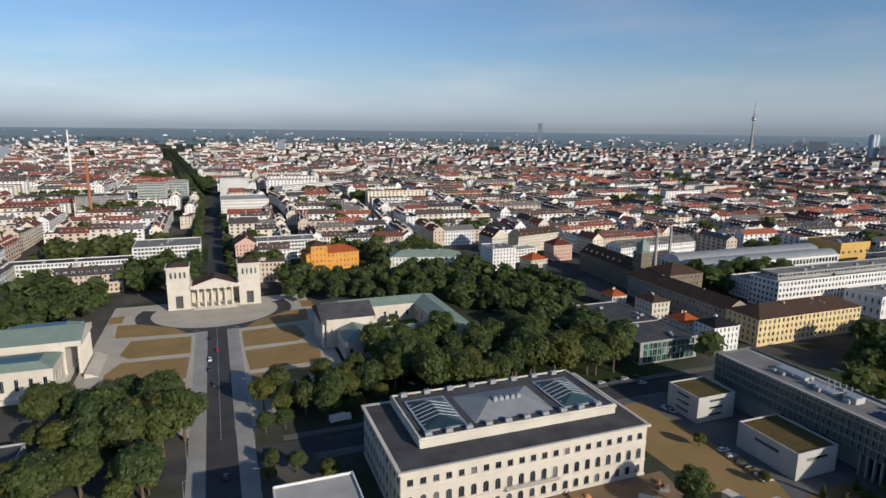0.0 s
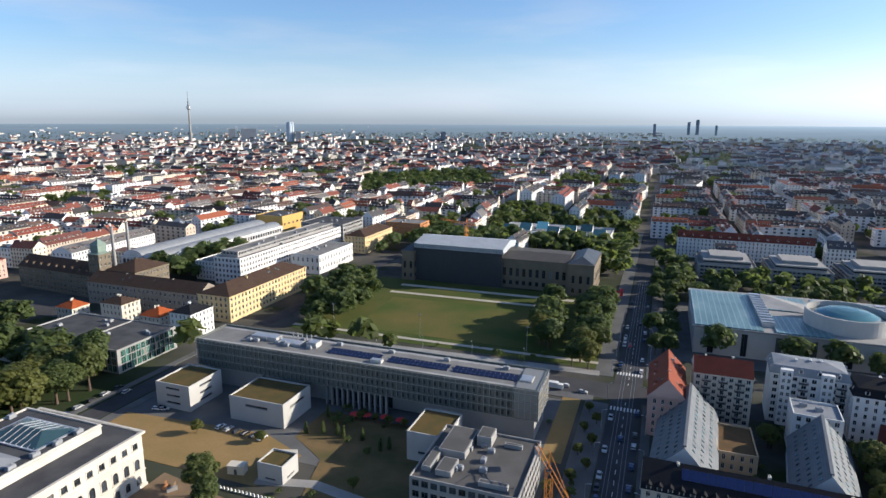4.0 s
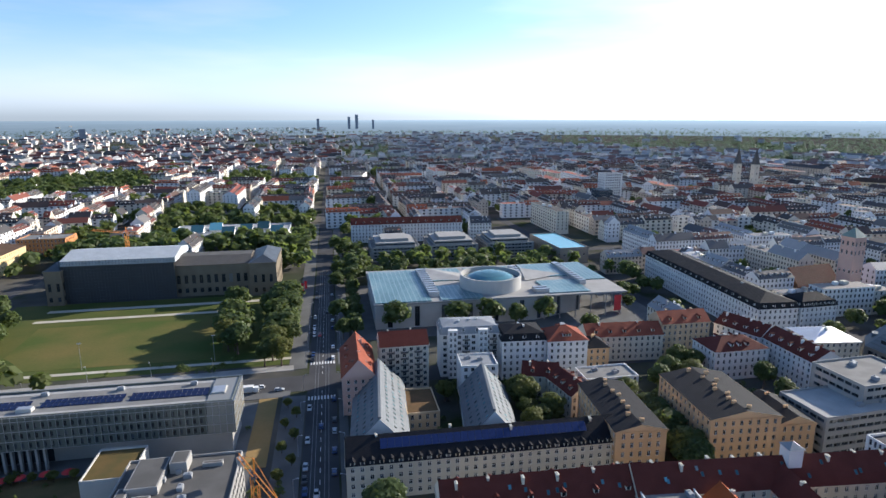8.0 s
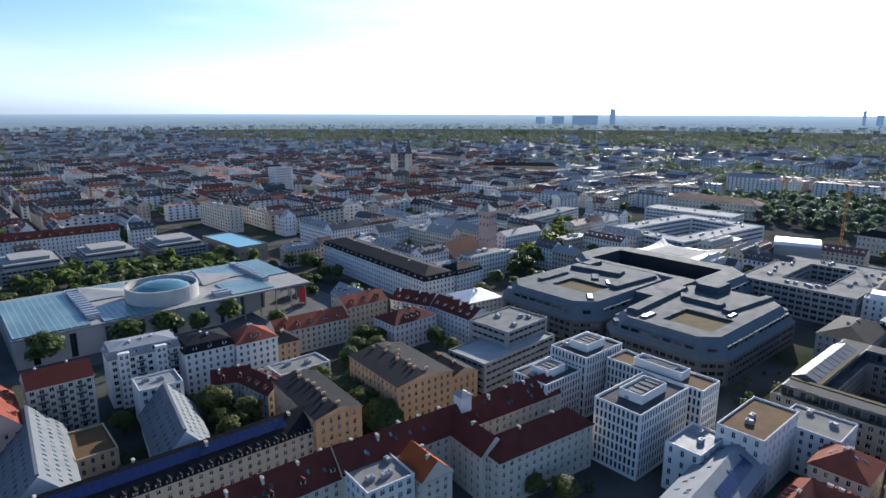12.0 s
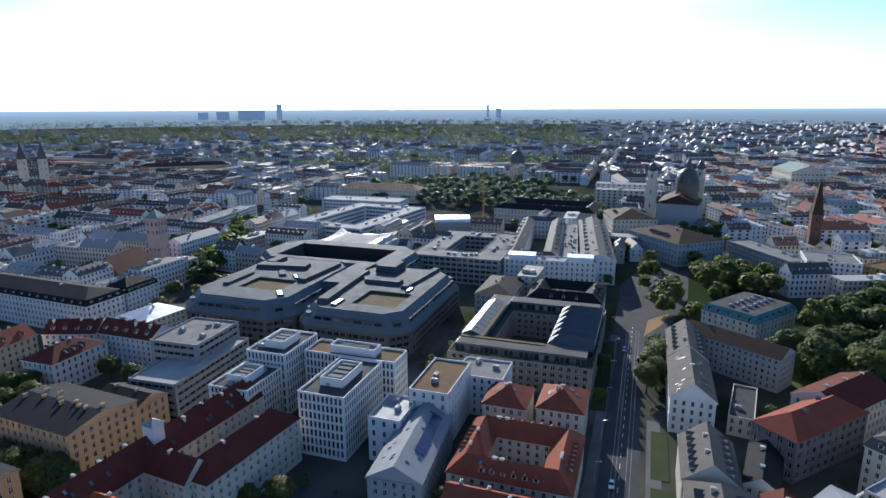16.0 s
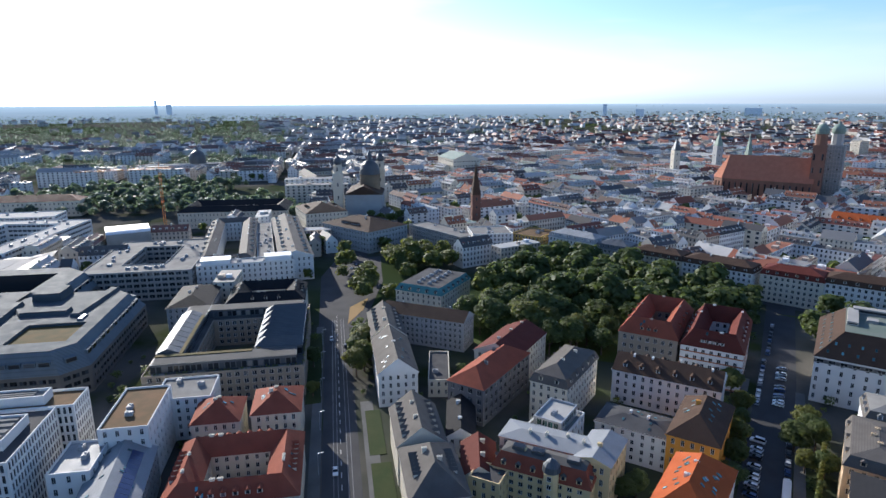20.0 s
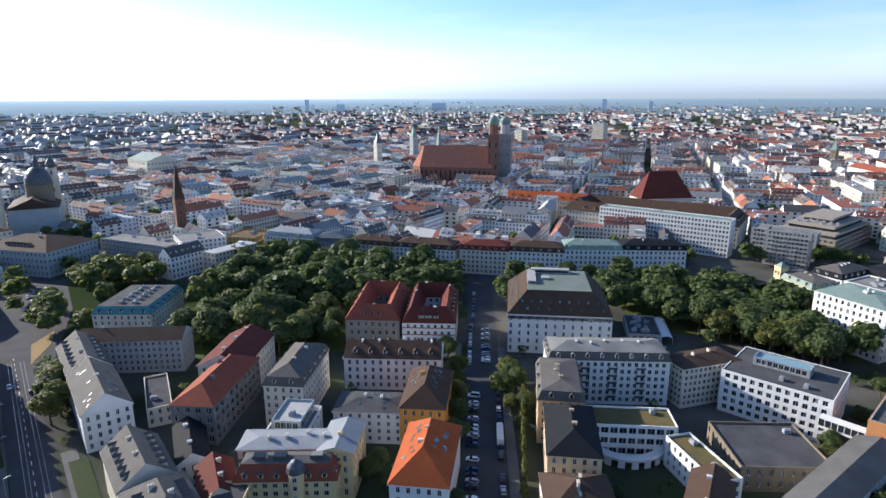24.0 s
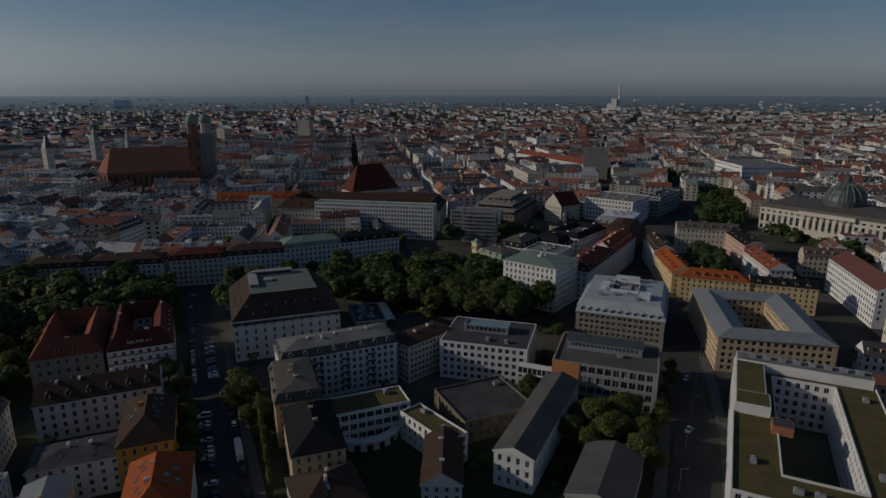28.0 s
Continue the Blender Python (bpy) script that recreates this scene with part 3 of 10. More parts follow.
def court_building(name, label, x, y, w, d, turn, h, deep=12.0, rows=4, bay=3.0, ww=1.2, wall=WHITE, rh=5.0, cover=RED, flat=False, frame=FRAMEW, glass=GLASS,
                   dormers=0, lights=0, chimneys=0, gear=0, base=0.6, share=0.6, tall=2.25, category="building", floor=YARD, over=0.5):
    """Four wings round a court."""
    rnd = random.Random(int(abs(x * 5 + y * 11)))
    claim(x, y, w, d, turn)
    ob = thing(name, label, category, x, y, 0, turn)
    walls, cap, wins = Shape(), Shape(), []
    a, b = w / 2, d / 2
    i, j = a - deep, b - deep
    levels = storeys(h, rows, base, share, tall) if isinstance(rows, int) else rows
    outer, inner = [(-a, -b), (a, -b), (a, b), (-a, b)], [(-i, -j), (i, -j), (i, j), (-i, j)]
    for k in range(4):
        facade(walls, wins, outer[k], outer[(k + 1) % 4], 0, h, levels, bay, ww)
        facade(walls, wins, inner[(k + 1) % 4], inner[k], 0, h, levels, bay, ww)
    o = 0.0 if flat else over
    A, B, I, J = a + o, b + o, i - o, j - o
    mid = (A - I) / 2
    for k, (sx, sy) in enumerate(((-1, -1), (1, -1), (1, 1), (-1, 1))):
        tx, ty = ((1, -1), (1, 1), (-1, 1), (-1, -1))[k]
        e = h - 0.1
        o0, o1 = (sx * A, sy * B, e), (tx * A, ty * B, e)
        n0, n1 = (sx * I, sy * J, e), (tx * I, ty * J, e)
        if flat:
            t = 0.35
            r0, r1 = (sx * (A - t), sy * (B - t)), (tx * (A - t), ty * (B - t))
            s0, s1 = (sx * (I + t), sy * (J + t)), (tx * (I + t), ty * (J + t))
            z = h - 0.7
            walls.face((o0[0], o0[1], h), (o1[0], o1[1], h), (*r1, h), (*r0, h))
            walls.face((*r0, h), (*r1, h), (*r1, z), (*r0, z))
            walls.face((*s0, h), (*s1, h), (n1[0], n1[1], h), (n0[0], n0[1], h))
            walls.face((*s1, h), (*s0, h), (*s0, z), (*s1, z))
            cap.face((*r0, z), (*r1, z), (*s1, z), (*s0, z))
        else:
            m0, m1 = (sx * (A - mid), sy * (B - mid), e + rh), (tx * (A - mid), ty * (B - mid), e + rh)
            cap.face(o0, o1, m1, m0)
            cap.face(m0, m1, n1, n0)
    part("roof", cap, [cover, wall], ob)
    part("wall", walls, wall, ob)
    g = Shape()
    g.box(-i, i, -j, j, 0, 0.1)
    part("court_floor", g, floor, ob)
    for side in range(4):
        half, dist = ((A, B) if side % 2 == 0 else (B, A))
        spin = Matrix.Rotation(radians((180, -90, 0, 90)[side]), 4, "Z")
        for k in range(0 if flat else dormers):
            s = -(half - deep) + (k + 0.5) * 2 * (half - deep) / dormers
            part("dormer", dormer_mesh(wall, cover), None, ob, at=spin @ pose(s, dist - mid * 0.3, h - 0.1 + 0.3 * rh))
        for k in range(lights):
            s = rnd.uniform(-(half - deep), half - deep)
            if flat:
                part("skylight", skylight_mesh(), None, ob, at=spin @ pose(s, dist - deep / 2, h - 0.7))
            else:
                f = rnd.uniform(0.35, 0.8)
                part("skylight", skylight_mesh(), None, ob, at=spin @ pose(s, dist - mid * f, h - 0.08 + f * rh, -math.degrees(math.atan(rh / mid))))
        for k in range(chimneys if not flat else gear):
            s = rnd.uniform(-(half - deep), half - deep)
            if flat:
                part("roof_vent", vent_mesh(), None, ob, at=spin @ pose(s, dist - deep * rnd.uniform(0.35, 0.65), h - 0.7))
            else:
                part("chimney", chimney_mesh(wall), None, ob, at=spin @ pose(s, dist - mid, h + rh * 0.8))
    put_windows(ob, wins, frame, glass)
    return ob


def slab(name, label, outline, z0, z1, mat, category="", kind="structure"):
    """A flat piece of ground with a real edge."""
    s = Shape()
    s.prism(outline, z0, z1)
    return tagged(part(name, s, mat), label, category, "", kind)


def strip(name, label, pts, width, z0, z1, mat, kind="structure"):
    """A street or path along a line."""
    left, right = [], []
    for k, (x, y) in enumerate(pts):
        ax, ay = pts[max(k - 1, 0)]
        bx, by = pts[min(k + 1, len(pts) - 1)]
        n = math.hypot(bx - ax, by - ay)
        ux, uy = (bx - ax) / n, (by - ay) / n
        left.append((x - uy * width / 2, y + ux * width / 2))
        right.append((x + uy * width / 2, y - ux * width / 2))
    s = Shape()
    for k in range(len(pts) - 1):
        s.prism([right[k], right[k + 1], left[k + 1], left[k]], z0, z1)
    return tagged(part(name, s, mat), label, kind=kind)

# ---- ground ----
EYE_Z = EYE[2]


def far_way(r):
    """The distance that stands for r: beyond 1.5 km the land is drawn closer in and climbs, so that it ends at the true horizon."""
    return r if r < 1500 else r + 0.0013 * (r - 1500) ** 2


def land(r):
    return EYE_Z * (1 - r / far_way(r)) if r > 1500 else 0.0


def far_spot(az, true_r):
    """Place and scale of something true_r metres away in the direction az (degrees from +y to +x)."""
    lo, hi = 0.0, 4900.0
    for _ in range(40):
        mid = (lo + hi) / 2
        lo, hi = (mid, hi) if far_way(mid) < true_r else (lo, mid)
    return lo * math.sin(radians(az)), lo * math.cos(radians(az)), land(lo), lo / far_way(lo)


n = Nodes("city_ground")
at = n.place()
wide = n.noise(at, 0.004, 6)
mid = n.noise(at, 0.03, 5)
tone = n.ramp(mid, [(0.32, (0.04, 0.05, 0.020)), (0.45, (0.075, 0.073, 0.064)), (0.7, (0.12, 0.112, 0.098))])
tone = n.mix(n.ramp(wide, [(0.5, (0, 0, 0)), (0.62, (1, 1, 1))]), tone, (0.035, 0.05, 0.022))
CITYGROUND = n.done(tone, 0.9, bump=mid, depth=0.05, spec=0.0)

s = Shape()
radii = [0, 60, 150, 300, 600, 1000, 1500, 1700, 1900, 2100, 2400, 2700, 3000, 3400, 3800, 4200, 4600, 4930]
seg = 96
for k, r in enumerate(radii):
    for i in range(seg):
        t = 2 * math.pi * i / seg
        s.v.append((r * math.sin(t), r * math.cos(t), land(r)))
for k in range(len(radii) - 1):
    for i in range(seg):
        j = (i + 1) % seg
        s.f.append((k * seg + i, (k + 1) * seg + i, (k + 1) * seg + j, k * seg + j) if k else (i, seg + i, seg + j))
        s.m.append(0)
tagged(part("ground", s, CITYGROUND), "city ground of yards, gardens and earth out to the horizon", "ground", kind="structure")

ROADS = [
    ("brienner_road_west", [(-20, -3), (-372, -3)], 11, ASPHALT),
    ("brienner_road_far_west", [(-452, -3), (-1500, 4)], 13, ASPHALT),
    ("barer_road_north", [(-8, 25), (-8, 700), (-6, 1500)], 13, ASPHALT),
    ("brienner_road_east", [(30, 2), (330, 2), (420, -14), (700, -30)], 13, ASPHALT),
    ("max_joseph_road", [(23.5, -24), (214.5, -189), (318.5, -275)], 15, ASPHALT),
    ("barer_road_south", [(-3, -40), (-2, -150), (2, -215), (12, -290), (19, -335), (40, -392), (53, -440), (52, -520), (46, -600), (26, -720)], 13, ASPHALT),
    ("arcis_road", [(-218, -300), (-218, 245)], 11, ASPHALT),
    ("arcis_road_north", [(-222, 290), (-226, 700)], 10, ASPHALT),
    ("gabelsberger_road", [(-480, 262), (-235, 266), (330, 272)], 17, ASPHALT),
    ("theresien_road", [(-480, 500), (400, 520)], 11, ASPHALT),
    ("tuerken_road", [(205, 160), (200, 700)], 10, ASPHALT),
    ("park_road", [(330, -30), (300, -140), (262, -165)], 9, ASPHALT),
    ("maximilians_road", [(500, -40), (440, -150), (330, -245), (215, -345), (166, -396), (142, -440), (132, -530)], 14, ASPHALT),
    ("ludwig_road", [(560, -200), (575, 500), (560, 900)], 22, ASPHALT),
]
ROADLINES = []
for k, (name, pts, width, mat) in enumerate(ROADS):
    strip(name, "grey asphalt street between pale pavements", pts, width, -0.1, 0.02 + 0.006 * k, mat)
    ROADLINES.append((pts, width))


def near_road(x, y, gap):
    for pts, width in ROADLINES:
        for (ax, ay), (bx, by) in zip(pts, pts[1:]):
            dx, dy = bx - ax, by - ay
            t = max(0.0, min(1.0, ((x - ax) * dx + (y - ay) * dy) / (dx * dx + dy * dy)))
            if math.hypot(x - ax - t * dx, y - ay - t * dy) < width / 2 + gap:
                return True
    return False


for k, (label, pts, width, mat) in enumerate([
        ("pale stone pavement along the avenue", [(-70, -12), (-372, -11.5)], 6.5, PAVING), ("pale stone pavement along the avenue", [(-70, 6), (-372, 6)], 6.5, PAVING),
        ("pale pavement with street trees", [(-20, 60), (-20, 255)], 10, GREYPAVE), ("pale pavement with street trees", [(-20, 285), (-20, 700)], 9, GREYPAVE),
        ("narrow grey pavement by the houses", [(1, 60), (1, 258)], 3.5, GREYPAVE), ("grey pavement with trees", [(3, 288), (3, 700)], 7, GREYPAVE),
        ("grey pavement by the palaces", [(60, 11), (320, 11)], 4, GREYPAVE), ("grey pavement before the gardens", [(60, -9), (230, -9)], 5, GREYPAVE),
        ("grey pavement by the parked cars", [(62, -42), (220, -177.5)], 3.5, GREYPAVE), ("grey pavement by the parked cars", [(42, -54), (203, -191)], 3.5, GREYPAVE),
        ("grey pavement of the main street", [(8, -60), (9, -170), (12, -215), (25, -292)], 4, GREYPAVE), ("grey pavement of the main street", [(-13, -60), (-12, -150), (-9, -216), (2, -290)], 4, GREYPAVE),
        ("grey pavement by the academy", [(-209, 30), (-209, 245)], 5, GREYPAVE), ("grey pavement by the wood", [(-227, 20), (-227, 245)], 4, GREYPAVE),
        ("grey pavement along the film school", [(-330, 252.5), (-22, 258)], 6, GREYPAVE), ("pale path beside the lawn", [(-205, 281), (-22, 287)], 6, PAVING)]):
    strip("pavement", label, pts, width, 0.0, 0.13 + 0.004 * k, mat)

# the round square under the camera
ring = [(-4 + 46 * math.cos(2 * math.pi * i / 40), -2 + 46 * math.sin(2 * math.pi * i / 40)) for i in range(40)]
slab("round_square", "asphalt carriageway round the square", ring, -0.1, 0.04, ASPHALT)
ring = [(-4 + 20 * math.cos(2 * math.pi * i / 32), -2 + 20 * math.sin(2 * math.pi * i / 32)) for i in range(32)]
slab("square_island", "round grass island with pale kerb", ring, 0.0, 0.18, LAWN)

# the great museum square in the west
slab("square_gravel", "pale gravel ground of the museum square", [(-440, -66), (-296, -68), (-240, -16), (-240, 10), (-296, 58), (-440, 58)], 0.0, 0.06, PATHGRAVEL)
strip("square_road", "asphalt street across the square", [(-240, -3), (-374, -3)], 11.2, 0.0, 0.09, ASPHALT)
arc = [(-412 + 38 * math.cos(t), -3 + 44 * math.sin(t)) for t in [math.pi * (-0.62 + 1.24 * i / 24) for i in range(25)]]
strip("gate_loop", "asphalt loop before the gateway", arc, 9, 0.0, 0.10, ASPHALT)
for outline in ([(-302, -18), (-331, -17), (-333, -50), (-318, -56), (-303, -54)], [(-337, -17), (-365, -17), (-367, -49), (-345, -52), (-338, -47)],
                [(-371, -19), (-384, -27), (-398, -47), (-400, -60), (-375, -58)], [(-297, -18), (-297, -50), (-286, -44), (-275, -18)], [(-404, -58), (-420, -58), (-418, -66), (-404, -66)]):
    slab("parched_lawn", "sunburnt brown lawn of the square", outline[::-1], 0.0, 0.16, DRYLAWN, "lawn")
    slab("parched_lawn", "sunburnt brown lawn of the square", [(x, -6 - y) for x, y in outline], 0.0, 0.16, DRYLAWN, "lawn")

# the museum lawn in the north
slab("museum_lawn_frame", "trodden grass and gravel round the lawn", [(-205, 292), (-24, 292), (-24, 420), (-205, 420)], 0.0, 0.08, LAWN)
slab("museum_lawn", "green lawn with worn brown patches", [(-168, 306), (-60, 306), (-66, 374), (-172, 372)], 0.0, 0.14, speckled("worn_lawn", (0.07, 0.098, 0.022), (0.16, 0.125, 0.042), 0.022, 0.7), "lawn")
strip("lawn_path", "pale gravel path by the lawn", [(-205, 298), (-24, 300)], 3, 0.0, 0.16, PATHGRAVEL)
strip("lawn_path", "pale gravel path before the gallery", [(-180, 384), (-60, 386)], 4, 0.0, 0.16, PATHGRAVEL)
strip("lawn_path", "pale gravel path before the gallery", [(-180, 404), (-44, 406)], 5, 0.0, 0.16, PATHGRAVEL)
# the film school's forecourt
slab("film_forecourt", "grey paved forecourt of the film school", [(-208, 168), (-30, 168), (-30, 252), (-208, 252)], 0.0, 0.07, GREYPAVE)
slab("forecourt_lawn", "parched brown grass beside the pavilions", [(-206, 150), (-122, 150), (-118, 172), (-140, 181), (-206, 176)], 0.0, 0.15, DRYLAWN, "lawn")
slab("forecourt_garden", "brown earth and thin grass before the film school", [(-128, 183), (-110, 172), (-104, 150), (-37, 150), (-37, 206), (-128, 206)], 0.0, 0.15, speckled("thin_grass", (0.20, 0.135, 0.065), (0.10, 0.095, 0.04), 0.09, 0.9), "lawn")
strip("forecourt_path", "pale path to the small cube", [(-124, 153), (-104, 158), (-78, 154), (-40, 140)], 4.5, 0.0, 0.19, PAVING)
slab("forecourt_garden", "shaded green lawn by the building site", [(-116, 148), (-44, 136), (-44, 112), (-112, 112)], 0.0, 0.11, LAWN, "lawn")
slab("forecourt_lawn", "parched brown grass strip by the street", [(-35, 200), (-27, 200), (-27, 256), (-35, 256)], 0.0, 0.15, DRYLAWN, "lawn")
slab("building_site", "bare earth of the building site behind the academy", [(-157, 50), (-128, 50), (-120, 140), (-157, 146)], 0.0, 0.12, EARTH)
slab("gallery_forecourt", "grey paving round the modern gallery", [(8, 318), (205, 318), (205, 430), (8, 430)], 0.0, 0.06, GREYPAVE)
slab("traffic_square", "asphalt of the eastern square", [(318, 12), (316, -12), (400, -30), (470, -34), (470, 0), (420, 12)], -0.1, 0.05, ASPHALT)
slab("traffic_island", "parched grass island with pale kerbs", [(322, -4), (345, -14), (366, -18), (350, -6)], 0.0, 0.18, DRYLAWN, "lawn")
slab("park_ground", "shaded grass under the park trees", [(278, -70), (300, -60), (420, -118), (415, -178), (330, -240), (300, -236), (246, -128)], 0.0, 0.10, LAWN)
slab("park_ground_south", "shaded grass under the park trees", [(88, -312), (180, -268), (226, -305), (292, -250), (220, -345), (125, -372), (92, -330)], 0.0, 0.10, LAWN)
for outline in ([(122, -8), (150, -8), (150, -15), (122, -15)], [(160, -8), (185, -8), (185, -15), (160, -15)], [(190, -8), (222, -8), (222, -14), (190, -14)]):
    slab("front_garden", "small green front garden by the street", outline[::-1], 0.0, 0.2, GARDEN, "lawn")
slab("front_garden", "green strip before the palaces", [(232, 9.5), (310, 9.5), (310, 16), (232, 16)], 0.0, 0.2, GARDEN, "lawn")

for y in (-1.6, -0.2, 3.2, 4.6):
    strip("tram_rail", "worn steel tram rail in the asphalt", [(60, y), (330, y)], 0.16, 0.0, 0.075, plain("worn_rail", (0.20, 0.20, 0.20), 0.4, 0.5))
for x in (-11.2, -9.8, -6.4, -5.0):
    strip("tram_rail", "worn steel tram rail in the asphalt", [(x, 55), (x, 480)], 0.16, 0.0, 0.07, plain("worn_rail", (0.20, 0.20, 0.20), 0.4, 0.5))

# ---- landmarks of the west: the museum square ----


def column_mesh(h, r, mat):
    key = ("column", h, r, mat.name)
    if key not in STORE:
        s = Shape()
        s.box(-r * 1.25, r * 1.25, -r * 1.25, r * 1.25, 0, 0.35)
        s.lathe(0, 0, [(r, 0.35), (r * 0.97, h * 0.5), (r * 0.8, h - 0.7), (r * 1.15, h - 0.35)], 14)
        s.box(-r * 1.2, r * 1.2, -r * 1.2, r * 1.2, h - 0.35, h)
        STORE[key] = s.mesh("column", mat)
    return STORE[key]


def gateway():
    """Two towers with a column hall and gable between them."""
    ob = thing("city_gateway", "pale limestone gateway with two towers and a column hall", "gateway", -430, -3)
    claim(-430, -3, 40, 66, 0)
    for sy in (-1, 1):
        s, wins = Shape(), []
        y0, y1 = (-29.5, -15.5) if sy < 0 else (15.5, 29.5)
        x0, x1 = -7, 7
        c = (y0 + y1) / 2
        for p0, p1 in (((x0, y0), (x1, y0)), ((x1, y0), (x1, y1)), ((x1, y1), (x0, y1)), ((x0, y1), (x0, y0))):
            facade(s, wins, p0, p1, 0, 28.5, [(0.4, 9.0)], 20, 4.6, recess=1.6)
        s.box(x0 - 0.5, x1 + 0.5, y0 - 0.5, y1 + 0.5, 18.2, 18.9)
        s.box(x0 - 0.7, x1 + 0.7, y0 - 0.7, y1 + 0.7, 28.0, 29.2)
        s.box(x0 - 0.3, x1 + 0.3, y0 - 0.3, y1 + 0.3, 0, 0.8)
        tower = part("tower", s, STONE, ob)
        d = Shape()
        for at, w, h, nrm in wins:
            q = [at @ Vector(p) for p in ((w / 2, 0, 0), (-w / 2, 0, 0), (-w / 2, 0, h), (w / 2, 0, h))]
            d.face(*[tuple(p) for p in q])
        part("gate_opening", d, FRAMED, tower)
        for k in range(4):
            for x, y, a in ((x1 + 0.02, c - 4.2 + k * 2.8, -90), (x0 - 0.02, c - 4.2 + k * 2.8, 90), (-4.2 + k * 2.8, y0 - 0.02, 180), (-4.2 + k * 2.8, y1 + 0.02, 0)):
                part("window", window_mesh(1.3, 4.2, STEEL, GLASS), None, tower, at=pose(x, y, 21.5, 0, 0, a))
        r = Shape()
        r.solid([(x0, y0, 29.2), (x1, y0, 29.2), (x1, y1, 29.2), (x0, y1, 29.2), (0, c, 31.6)], [(0, 1, 4), (1, 2, 4), (2, 3, 4), (3, 0, 4)])
        part("tower_roof", r, BROWN, tower)
    s = Shape()
    s.box(-6, 6, -15.5, 15.5, 0, 1.0)
    s.box(-6, -5, -15.5, 15.5, 1.0, 14)
    s.box(-8.5, 8.5, -15.5, 15.5, 13.6, 16.2)
    part("entablature", s, STONE, ob)
    g = Shape()
    for x0, x1 in ((-8.8, 8.8),):
        g.solid([(x0, -13.5, 16.2), (x1, -13.5, 16.2), (x1, 13.5, 16.2), (x0, 13.5, 16.2), (x0, 0, 20.6), (x1, 0, 20.6)],
                [(1, 2, 5), (3, 0, 4), (0, 1, 5, 4), (2, 3, 4, 5)])
    g.solid([(-8.8, -14.2, 16.2), (9.1, -14.2, 16.2), (9.1, 0, 21.0), (-8.8, 0, 21.0), (9.1, 14.2, 16.2), (-8.8, 14.2, 16.2)], [(0, 1, 2, 3), (2, 4, 5, 3)], 1)
    part("gable", g, [STONE, BROWN], ob)
    for k in range(6):
        for x in (7.2, -7.2):
            part("column", column_mesh(12.6, 0.95, STONE), None, ob, at=pose(x, -10.8 + k * 4.32, 1.0))
    for k in range(3):
        st = Shape()
        st.box(8.5, 11.5 - k, -14 + k, 14 - k, 0.1 + k * 0.3, 0.4 + k * 0.3)
        part("step", st, STONE, ob)
    return ob


gateway()


def sculpture_museum():
    """A low square museum with a court, copper roofs and a taller portico block on the side of the square."""
    ob = court_building("sculpture_museum", "low pale stone museum with green copper roofs round a court", -335, 97, 74, 74, 0, 11, deep=17, rows=[(3.0, 3.6)], bay=7.5, ww=1.6,
                        wall=STONE, rh=3.2, cover=COPPER, floor=LAWN, category="museum")
    s = Shape()
    s.box(-15, 15, -43, -16, 0, 16.5)
    part("portico_block", s, STONE, ob)
    r = Shape()
    r.solid([(-15.6, -46, 16.5), (15.6, -46, 16.5), (15.6, -15, 16.5), (-15.6, -15, 16.5), (0, -46, 21.5), (0, -15, 21.5)], [(0, 1, 4), (2, 3, 5), (1, 2, 5, 4), (3, 0, 4, 5)])
    r.box(-15.6, 15.6, -46, -43, 14.4, 16.5)
    part("portico_roof", r, FELT, ob)
    for k in range(8):
        part("column", column_mesh(14.4, 0.9, STONE), None, ob, at=pose(-13.3 + k * 3.8, -44.6, 0))
    return ob


sculpture_museum()


